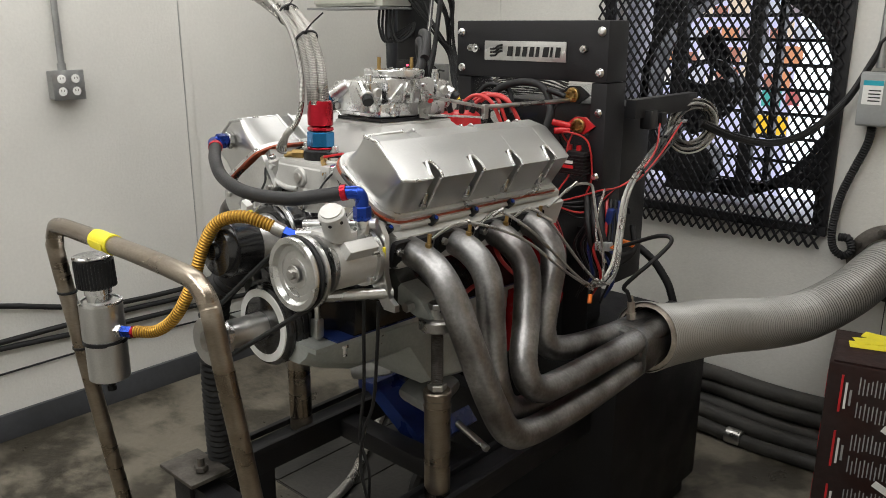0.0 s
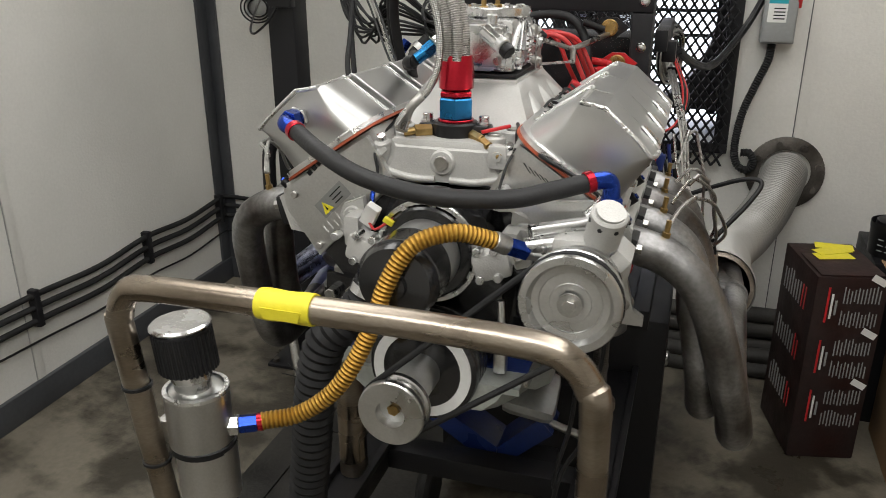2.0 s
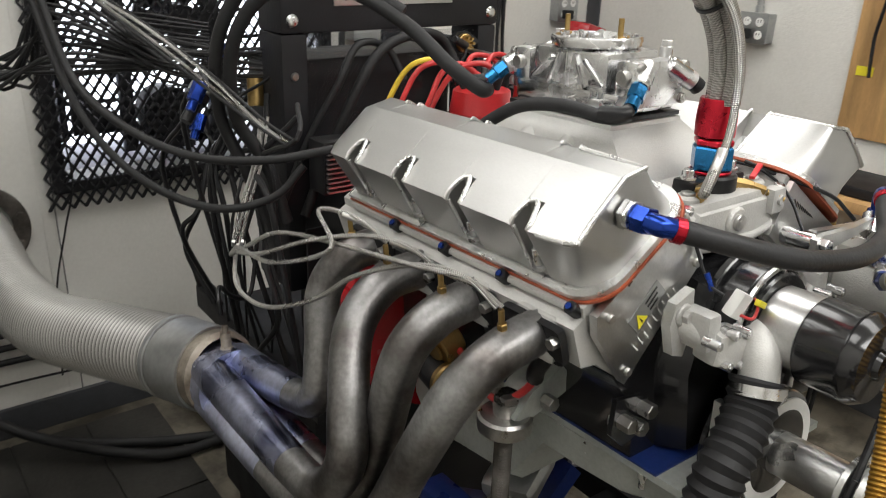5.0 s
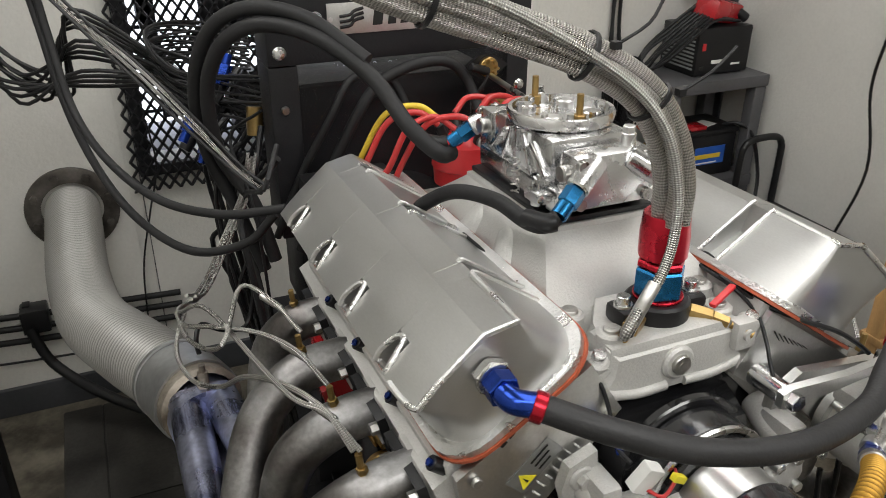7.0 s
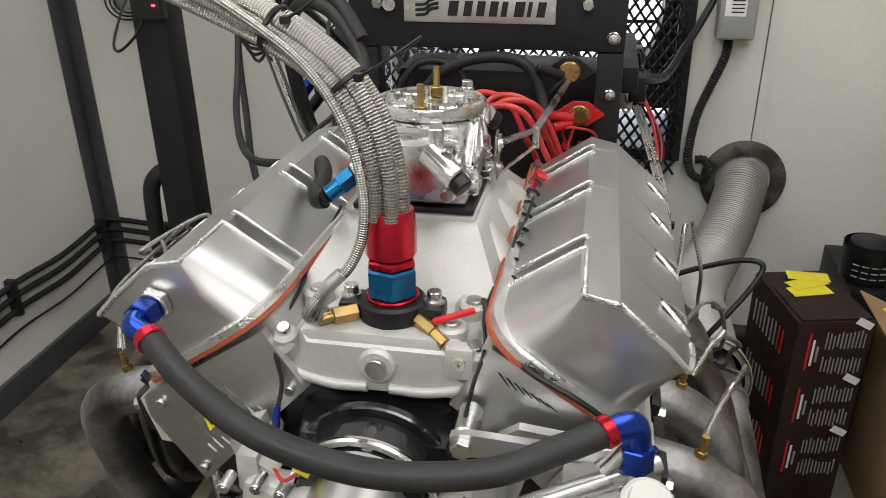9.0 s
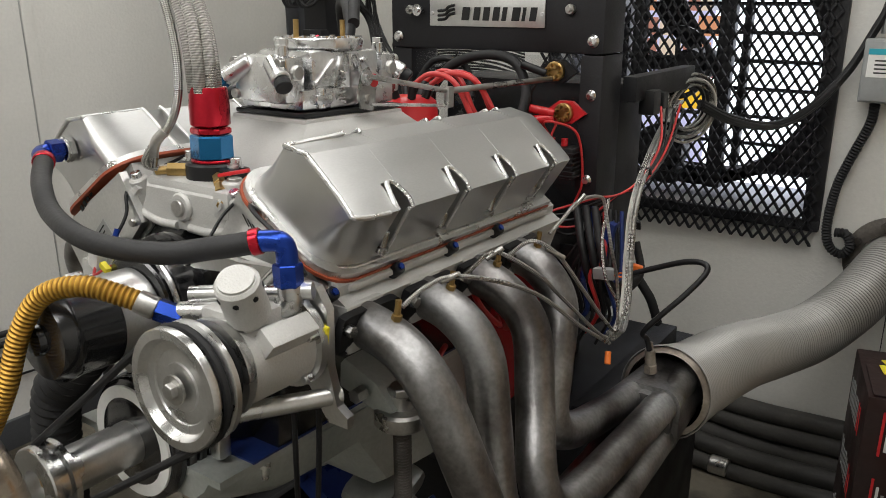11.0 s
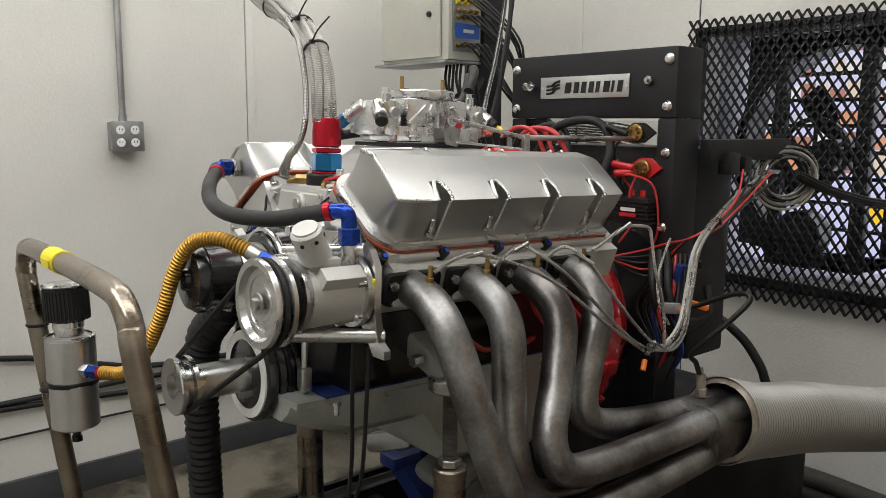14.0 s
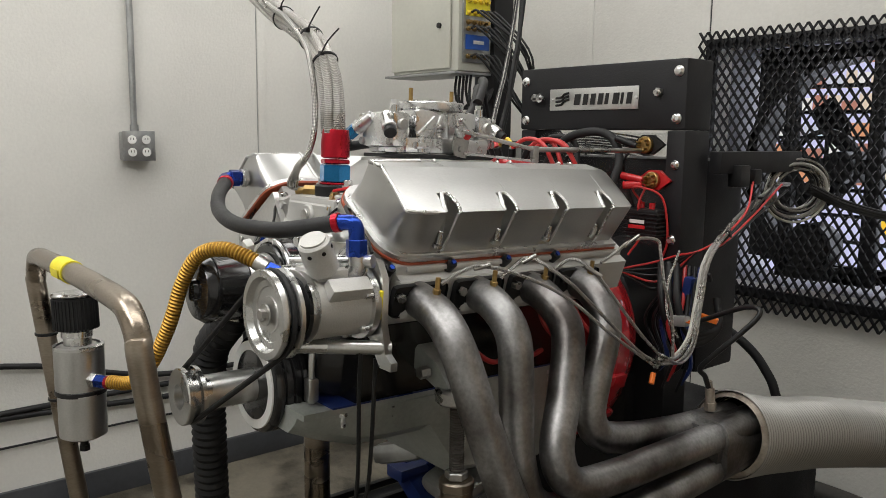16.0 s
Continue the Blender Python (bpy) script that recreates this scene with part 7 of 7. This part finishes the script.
for x in (-0.33, 0.11, 0.42):
    part("louvre_mullion", Shape().ext((x - 0.012, 2.22, 0.78), (x + 0.012, 2.26, 1.60), 0.002), BLACK, fan)
for k in range(9):
    z = 0.80 + 0.096 * k
    part("louvre_slat", Shape().box((0.02, 2.24, z), (0.86, 0.012, 0.010), Euler((radians(-28), 0, 0)).to_matrix().to_4x4()), BLACK, fan, "thin dark louvre slat")
for a, b in (((-0.56, 1.991, 0.60), (WX0, 2.35, 1.75)), ((WX1, 1.991, 0.60), (0.58, 2.35, 1.75)), ((WX0, 1.991, 0.60), (WX1, 2.35, WZ0 - 0.01)), ((WX0, 1.991, WZ1 + 0.01), (WX1, 2.35, 1.75))):
    part("duct_side", Shape().ext(a, b, 0.002), DUCT, fan, "pale sheet metal duct side")
bd = Shape().ext((-6.0, 6.4, -1.6), (5.0, 6.42, 4.6))
solid("backdrop", bd, glow("daylight_backdrop", (0.86, 0.90, 1.0), 3.2), "bright daylight outside the louvres", "backdrop", kind="structure")
# yard panels glow by themselves, their daylight put in as emission; first is a dimmer tint
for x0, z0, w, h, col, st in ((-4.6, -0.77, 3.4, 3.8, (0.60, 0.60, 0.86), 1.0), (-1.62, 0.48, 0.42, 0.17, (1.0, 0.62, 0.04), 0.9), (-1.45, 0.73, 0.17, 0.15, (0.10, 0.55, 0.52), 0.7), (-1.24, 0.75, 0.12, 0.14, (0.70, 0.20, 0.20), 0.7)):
    solid("backdrop", Shape().ext((x0, 6.30 - 0.03 * z0 - 0.04 * st, z0), (x0 + w, 6.31 - 0.03 * z0 - 0.04 * st, z0 + h)), glow("yard_glow", col, st), "glowing bluish and coloured panels for the blurred yard outside the louvres", "backdrop", kind="structure")
# shelf goods are self-lit too: emission stands in for daylight on them
TINTS = [glow("goods_glow", c, 0.9) for c in ((0.75, 0.34, 0.18), (0.80, 0.66, 0.52), (0.62, 0.64, 0.75), (0.85, 0.82, 0.80), (0.35, 0.30, 0.34), (0.50, 0.22, 0.16))]
goods = [Shape() for _ in TINTS]
for r in range(7):
    x = -2.75
    while x < -1.15:
        w = random.uniform(0.09, 0.23)
        z = 0.90 + 0.20 * r
        goods[random.randrange(len(TINTS))].ext((x, 6.06, z), (x + w * 0.9, 6.07, z + random.uniform(0.09, 0.175)))
        x += w
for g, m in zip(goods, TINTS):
    solid("backdrop", g, m, "glowing panels for rows of blurred goods on shelves outside the louvres", "backdrop", kind="structure")
guard = thing("mesh_guard", (0.0, 1.84, 0.69), "black expanded metal guard over the fan opening", "guard")
GX0, GX1, GZ0, GZ1, GW, GH = -0.482, 0.498, 0.665, 1.665, 0.0338, 0.0495
cols, rows = int((GX1 - GX0) / GW), int((GZ1 - GZ0) / GH)
for c in range(cols + 1):
    for s in (1, -1):
        if (c == 0 and s < 0) or (c == cols and s > 0):
            continue
        x = GX0 + c * GW
        pts = []
        for r in range(2 * rows + 1):
            ph2 = 0.5 - 0.5 * math.cos(math.pi * r)
            pts.append((x + s * GW * 0.5 * ph2, GZ0 + r * GH / 2))
        rib = []
        for px, pz in pts:
            rib.append([(px - 0.0040, 1.830, pz), (px + 0.0040, 1.830, pz), (px + 0.0040, 1.837, pz + 0.003), (px - 0.0040, 1.837, pz + 0.003)])
        part("mesh_strand", Shape().loft(rib), BLACK, guard)
for a, b in (((WX0 - 0.02, 1.842, WZ0 - 0.03), (WX1 + 0.02, 1.866, WZ0 + 0.005)), ((WX0 - 0.02, 1.842, WZ1 - 0.005), (WX1 + 0.02, 1.866, WZ1 + 0.03)), ((WX0 - 0.02, 1.842, WZ0 + 0.005), (WX0 + 0.02, 1.866, WZ1 - 0.005)), ((WX1 - 0.03, 1.842, WZ0 + 0.005), (WX1 + 0.02, 1.866, WZ1 - 0.005))):
    part("guard_frame", Shape().ext(a, b, 0.003), BLACK, guard, "black angle iron frame")
sw = thing("safety_switch", (0.58, 1.83, 1.12), "grey disconnect switch box with a red lever on the wall", "switch box")
part("box", Shape().ext((0.538, 1.79, 1.114), (0.646, YB, 1.288), 0.006), GREYBOX, sw)
part("cover", Shape().ext((0.543, 1.784, 1.120), (0.641, 1.790, 1.282), 0.003), GREYBOX, sw)
part("label", Shape().ext((0.552, 1.7825, 1.185), (0.612, 1.7842, 1.262)), WHITEP, sw, "white label with grey printing bars")
part("label_head", Shape().ext((0.552, 1.7818, 1.246), (0.612, 1.7824, 1.262)), TEAL, sw)
for k in range(4):
    part("print_bar", Shape().ext((0.570, 1.7818, 1.195 + 0.011 * k), (0.606, 1.7824, 1.199 + 0.011 * k)), INK, sw)
part("lever", Shape().box((0.648, 1.80, 1.255), (0.014, 0.02, 0.045), Euler((0.3, 0, 0)).to_matrix().to_4x4(), 0.003), REDP, sw, "red switch lever")
part("conduit", Shape().cyl((0.58, 1.84, 1.30), (0.58, 1.84, ZT), 0.014, 14), GALV, sw)
part("flexible_conduit", Shape().tube([(0.582, 1.835, 1.116), (0.576, 1.835, 1.05), (0.545, 1.835, 0.96), (0.515, 1.835, 0.86), (0.505, 1.83, 0.74), (0.52, 1.825, 0.68), (0.555, 1.825, 0.66), (0.575, 1.83, 0.685), (0.56, 1.835, 0.72), (0.53, 1.84, 0.72)], 0.0135, 16, 8, ribs=0.0016, pitch=0.009), RUBBER, sw, "black ribbed flexible conduit")
fh = thing("floor_hoses", (0.35, 1.74, ZF), "thick black hoses lying along the wall", "hoses")
for k in range(5):
    z, y = (-0.026, -0.024, 0.038, 0.092, -0.033)[k], (1.70, 1.79, 1.80, 1.815, 1.60)[k]
    cable("hose", [(-0.15, y - 0.05, z), (0.10, y - 0.02 * (k % 2), z + 0.01), (0.40, y, z - 0.008), (0.70, y + 0.005, z), (1.0, y, z - 0.006), (1.3, y, z)], 0.032 if k < 4 else 0.026, DUSTY, fh, "thick black rubber hose", n=16, sub=6)
part("hose_fitting", Shape().cyl((0.30, 1.60, -0.032), (0.36, 1.60, -0.032), 0.030, 20, 0.004), STEEL, fh)

# ---- east side: cartons, shelf and tools ----
wbx = thing("oil_carton", (0.8125, 1.305, ZF), "worn black printed carton with yellow tape on top", "carton")
part("carton", Shape().ext((0.700, 1.140, ZF), (0.900, 1.42, 0.548), 0.006), BOXBLK, wbx, "scuffed black and dark red printed carton")
for i in range(3):
    zz = 0.05 + 0.168 * i
    for k in range(3):
        part("title_bar", Shape().ext((0.735 + 0.012 * k, 1.1378, zz + 0.02 + 0.012 * k), (0.741 + 0.012 * k, 1.1392, zz + 0.13 - 0.02 * k)), (REDP, WHITEP, GREYBOX)[k], wbx)
    for k in range(11):
        for j in range(2):
            z1 = zz + 0.075 * j
            part("text_bar", Shape().ext((0.780 + 0.0098 * k, 1.1378, z1 + 0.004 + 0.010 * random.random()), (0.7832 + 0.0098 * k, 1.1392, z1 + 0.045 + 0.018 * random.random())), GREYBOX, wbx)
    part("picture_label", Shape().box((0.870, 1.1376, zz + 0.155), (0.045, 0.0015, 0.020), Euler((0, 0.5, 0)).to_matrix().to_4x4()), WHITEP, wbx)
    for k in range(9):
        part("text_bar", Shape().ext((0.6978, 1.20 + 0.022 * k, zz + 0.03), (0.6992, 1.207 + 0.022 * k, zz + 0.09 + 0.02 * random.random())), REDP if k < 2 else GREYBOX, wbx)
part("lid_flap", Shape().box((0.80, 1.23, 0.5515), (0.18, 0.17, 0.004), None, 0.001), BOXBLK, wbx)
for c, r in (((0.795, 1.29, 0.5555), 0.1), ((0.825, 1.37, 0.5565), -0.25), ((0.805, 1.33, 0.5572), 0.3)):
    part("tape_strip", Shape().box(c, (0.11, 0.05, 0.0012), Euler((0, 0, r)).to_matrix().to_4x4()), YTAPE, wbx, "yellow tape strip")
wbx.rotation_euler.z = radians(13)
cn = thing("black_canister", (1.0, 1.5, 0.5), "short black plastic canister with vent slots", "canister")
part("body", Shape().lathe((1.0, 1.50, 0.505), (0, 0, 1), [(0.066, 0), (0.07, 0.006), (0.072, 0.085), (0.074, 0.09), (0.074, 0.108), (0.066, 0.042), (0.058, 0.112), (0.05, 0.117), (0.01, 0.118)], 36), PLASTIC, cn)
for k in range(5):
    for j in range(3):
        a = -2.3 + 0.35 * k
        part("slot", Shape().box((1.0 + 0.0716 * math.cos(a), 1.5 + 0.0716 * math.sin(a), 0.53 + 0.018 * j), (0.002, 0.018, 0.003), Euler((0, 0, a)).to_matrix().to_4x4()), GREYBOX, cn)
un = thing("low_cabinet", (1.02, 1.55, ZF), "dark low steel cabinet under the canister", "cabinet")
part("body", Shape().ext((0.94, 1.40, ZF), (1.10, 1.72, 0.503), 0.005), BLACK, un)
cb = thing("cardboard_box", (1.14, 1.15, ZF), "brown cardboard box with blue lettering bars and tape", "box")
part("carton", Shape().ext((1.01, 0.98, ZF), (1.25, 1.36, 0.50), 0.004), CARD, cb, "plain brown corrugated carton")
part("open_flap", Shape().box((0.99, 1.17, 0.515), (0.10, 0.36, 0.004), Euler((0, radians(24), 0)).to_matrix().to_4x4()), CARD, cb)
for k in range(3):
    z = 0.10 + 0.115 * k
    part("letter_bar", Shape().ext((1.06, 0.9785, z), (1.16, 0.9795, z + 0.02)), BLUEPL, cb)
    part("letter_bar", Shape().ext((1.06, 0.9785, z + 0.055), (1.16, 0.9795, z + 0.075)), BLUEPL, cb)
    part("letter_bar", Shape().ext((1.06, 0.9785, z + 0.02), (1.085, 0.9795, z + 0.055)), BLUEPL, cb)
for c, r in (((1.10, 1.22, 0.505), 0.2), ((1.15, 1.12, 0.507), -0.5), ((1.06, 1.30, 0.506), 0.7)):
    part("tape_strip", Shape().box(c, (0.14, 0.07, 0.012), Euler((0.1, 0.1, r)).to_matrix().to_4x4(), 0.004), YTAPE, cb, "crumpled yellow tape")
cr = thing("cable_coil", (1.16, 1.15, 0.50), "coil of red and yellow welding cable on the box", "cable")
for k in range(9):
    r = 0.115 + 0.006 * (k % 4)
    pts = [(1.16 + r * math.cos(q * math.pi / 8), 1.14 + r * 0.9 * math.sin(q * math.pi / 8), 0.535 + 0.006 * k + 0.03 * math.sin(q * math.pi / 8 + 0.6)) for q in range(17)]
    cable("loop", pts, 0.0065, REDWIRE if k % 4 else YWIRE, cr, sub=3)
part("green_tag", Shape().box((1.05, 1.06, 0.50), (0.02, 0.06, 0.06), Euler((0.2, 0.5, 0.4)).to_matrix().to_4x4(), 0.004), GREENP, cr)
dr = thing("power_tool", (1.24, 1.06, 0.55), "black and red handheld power tool lying on the box", "power tool")
part("handle", Shape().cyl((1.12, 0.995, 0.585), (1.20, 1.02, 0.60), 0.018, 18, 0.004), PLASTIC, dr)
part("body", Shape().cyl((1.20, 1.02, 0.60), (1.30, 1.05, 0.60), 0.034, 22, 0.008), REDPAINT, dr)
part("grip", Shape().cyl((1.28, 1.05, 0.59), (1.29, 1.06, 0.51), 0.022, 18, 0.005), PLASTIC, dr)
shf = thing("grey_shelf", (1.52, 1.70, ZF), "dark grey plastic shelf unit holding a power supply and battery", "shelf")
for z in (0.50, 0.89):
    part("deck", Shape().ext((1.29, 1.54, z - 0.045), (1.735, 1.855, z), 0.008), DGREY, shf, "grey moulded shelf deck")
for x in (1.32, 1.705):
    for y in (1.57, 1.825):
        part("leg", Shape().ext((x - 0.025, y - 0.025, ZF), (x + 0.025, y + 0.025, 0.845), 0.006), DGREY, shf, "grey square leg")
chg = thing("power_supply", (1.55, 1.70, 0.89), "black ribbed power supply box on the shelf", "power supply")
part("case", Shape().ext((1.43, 1.60, 0.898), (1.67, 1.80, 1.062), 0.006), PLASTIC, chg, "black steel case")
for x in (1.45, 1.65):
    part("foot", Shape().ext((x - 0.012, 1.62, 0.889), (x + 0.012, 1.78, 0.898)), RUBBER, chg)
for k in range(9):
    part("vent_rib", Shape().ext((1.4275, 1.615, 0.915 + 0.014 * k), (1.4305, 1.785, 0.921 + 0.014 * k)), GREYBOX, chg)
part("switch", Shape().ext((1.452, 1.5975, 0.985), (1.466, 1.6005, 1.010)), REDP, chg)
part("socket", Shape().ext((1.448, 1.5975, 0.915), (1.466, 1.6005, 0.928)), INK, chg)
part("maker_bar", Shape().ext((1.50, 1.5985, 0.935), (1.55, 1.6005, 0.948)), WHITEP, chg)
part("maker_bar", Shape().ext((1.59, 1.5985, 0.925), (1.63, 1.6005, 0.932)), WHITEP, chg)
rt = thing("red_tool", (1.57, 1.70, 1.062), "red handled tool and cables lying on the power supply", "tool")
part("body", Shape().box((1.57, 1.68, 1.105), (0.18, 0.10, 0.08), Euler((0.1, 0.2, 0.3)).to_matrix().to_4x4(), 0.022), REDPAINT, rt)
part("grip", Shape().cyl((1.64, 1.66, 1.10), (1.67, 1.64, 1.075), 0.018, 14, 0.004), PLASTIC, rt)
for k in range(9):
    cable("lead", [(1.62 - 0.02 * k, 1.62 + 0.01 * k, 1.075 + 0.004 * k), (1.50, 1.61 + 0.012 * k, 1.085 + 0.006 * k), (1.40, 1.60 + 0.02 * k, 1.03), (1.32 + 0.01 * (k % 3), 1.63 + 0.02 * k, 0.95), (1.27, 1.74, 0.86 - 0.02 * (k % 4)), (1.26 + 0.01 * (k % 3), 1.80, 0.70 - 0.03 * k)], 0.0055, PLASTIC, rt, sub=6)
bt = thing("car_battery", (1.54, 1.68, 0.50), "black battery with a blue and yellow label on the shelf", "battery")
part("case", Shape().ext((1.41, 1.59, 0.502), (1.67, 1.77, 0.665), 0.008), PLASTIC, bt)
part("lid", Shape().ext((1.405, 1.585, 0.665), (1.675, 1.775, 0.685), 0.006), PLASTIC, bt)
part("label", Shape().ext((1.48, 1.5875, 0.55), (1.62, 1.5895, 0.62)), BLUEPL, bt, "blue label with a yellow bar")
part("label_bar", Shape().ext((1.475, 1.586, 0.575), (1.60, 1.5880, 0.592)), YWIRE, bt)
part("label_bar", Shape().ext((1.485, 1.586, 0.555), (1.585, 1.5880, 0.560)), WHITEP, bt)
part("top_label", Shape().box((1.56, 1.66, 0.6865), (0.09, 0.06, 0.002), Euler((0, 0, 0.3)).to_matrix().to_4x4()), WHITEP, bt)
part("terminal_cover", Shape().ext((1.42, 1.60, 0.685), (1.53, 1.66, 0.70), 0.004), REDPAINT, bt)
cable("clamp_lead", [(1.62, 1.62, 0.69), (1.66, 1.58, 0.70), (1.70, 1.54, 0.66), (1.72, 1.50, 0.52), (1.68, 1.45, 0.42)], 0.007, PLASTIC, bt)
cable("clamp_lead", [(1.45, 1.60, 0.69), (1.42, 1.57, 0.65), (1.43, 1.565, 0.58)], 0.006, PLASTIC, bt)
jc = thing("jumper_cables", (1.25, 1.84, 0.4), "bundle of black cables with copper clamps on the wall", "cables")
for k in range(5):
    x = 1.232 + 0.010 * k
    cable("cable", [(x, 1.852, ZT), (x, 1.852, 1.8), (x - 0.004, 1.85, 1.35), (x - 0.01 * (k % 3), 1.845, 1.05), (x - 0.02 + 0.01 * k, 1.83, 0.80), (x, 1.84, 0.5 - 0.05 * k)], 0.007, PLASTIC, jc, sub=6)
for k in range(5):
    r = 0.05 + 0.012 * k
    cable("cable_coil", [(1.27 + r * math.cos(q * 0.8 + k), 1.80 - 0.008 * k, 0.80 + 1.5 * r * math.sin(q * 0.8 + k)) for q in range(9)], 0.0045, PLASTIC, jc, sub=4)
for k in range(4):
    part("clamp", Shape().box((1.285 + 0.012 * k, 1.74 - 0.02 * k, 0.84 - 0.075 * k), (0.045, 0.02, 0.022), Euler((0.3, 0.3 * k, 0)).to_matrix().to_4x4(), 0.006), BRASS if k % 2 else GASKET, jc, "copper cable clamp")
cs = thing("tool_case", (1.60, 1.25, ZF), "black case with a folding handle", "case")
part("body", Shape().ext((1.44, 1.02, ZF), (1.75, 1.44, 0.40), 0.014), PLASTIC, cs)
part("lid", Shape().ext((1.435, 1.015, 0.40), (1.752, 1.445, 0.43), 0.010), PLASTIC, cs)
part("handle", Shape().tube([(1.55, 1.43, 0.42), (1.55, 1.43, 0.60), (1.56, 1.43, 0.665), (1.60, 1.43, 0.69), (1.70, 1.43, 0.69), (1.735, 1.43, 0.66), (1.74, 1.43, 0.60), (1.74, 1.43, 0.42)], 0.013, 12, 5), PLASTIC, cs)
sk = thing("reciprocating_saw", (1.42, 1.30, 0.45), "red and black handheld saw resting on the case", "power tool")
part("body", Shape().cyl((1.37, 1.35, 0.46), (1.48, 1.29, 0.50), 0.032, 20, 0.008), REDPAINT, sk)
part("grip", Shape().tube([(1.47, 1.29, 0.50), (1.52, 1.26, 0.51), (1.56, 1.22, 0.47), (1.57, 1.20, 0.445)], 0.020, 14, 5), PLASTIC, sk)
part("maker_bar", Shape().box((1.425, 1.298, 0.485), (0.06, 0.004, 0.012), Euler((0, -0.3, -0.5)).to_matrix().to_4x4()), WHITEP, sk)
ply = thing("plywood_board", (XR, 0.36, 0.92), "bare plywood board fixed to the wall", "board")
part("sheet", Shape().ext((XR - 0.014, 0.06, 0.88), (XR, 0.68, 2.2), 0.001), PLY, ply)
part("hook", Shape().tube([(XR - 0.014, 0.58, 1.42), (XR - 0.05, 0.58, 1.41), (XR - 0.055, 0.58, 1.37)], 0.004, 8, 4), STEEL, ply)
cable("hanging_cable", [(XR - 0.05, 0.58, 1.40), (XR - 0.04, 0.60, 1.28), (XR - 0.035, 0.61, 1.20), (XR - 0.04, 0.60, 1.08)], 0.006, PLASTIC, ply)
part("tape_note", Shape().ext((XR - 0.016, 0.60, 1.08), (XR - 0.0145, 0.655, 1.11)), YTAPE, ply)
bn = thing("wooden_bench", (1.6, 0.40, ZF), "plain wooden bench against the wall", "bench")
part("top", Shape().ext((1.46, 0.10, 0.72), (1.755, 0.74, 0.755), 0.004), PLY, bn)
for x in (1.49, 1.72):
    for y in (0.14, 0.70):
        part("leg", Shape().ext((x - 0.025, y - 0.025, ZF), (x + 0.025, y + 0.025, 0.72), 0.003), PLY, bn)
part("lower_shelf", Shape().ext((1.46, 0.10, 0.30), (1.755, 0.74, 0.325), 0.004), PLY, bn)
tr = thing("paint_tray", (1.6, 0.5, 0.755), "dark shallow tray on the bench", "tray")
part("tray", Shape().ext((1.50, 0.30, 0.756), (1.72, 0.68, 0.79), 0.008), BLACK, tr)

# ---- dark plates over the floor trench ----
tc = solid("floor_trench", Shape().ext((-0.828, 0.305, ZF), (-0.262, 1.80, ZF + 0.002)), PLATEM, "dark rim of the covered floor trench", "floor", kind="structure")
for x0, x1 in ((-0.825, -0.709), (-0.703, -0.490), (-0.484, -0.265)):
    for y0, y1 in ((0.308, 0.80), (0.806, 1.30), (1.306, 1.797)):
        part("floor_plate", Shape().ext((x0, y0, ZF + 0.002), (x1, y1, ZF + 0.008), 0.0015), PLATEM, tc)

# ---- ceiling lamps ----
for x, y, sx, sy in ((-0.95, 0.45, 0.80, 2.6), (0.70, 0.15, 0.80, 2.6), (0.0, -1.55, 2.6, 0.60)):
    cl = thing("ceiling_light", (x, y, ZT), "wide white fluorescent ceiling light", "ceiling light", "ceiling lights")
    part("housing", Shape().ext((x - sx / 2, y - sy / 2, ZT - 0.055), (x + sx / 2, y + sy / 2, ZT), 0.004), WHITEP, cl)
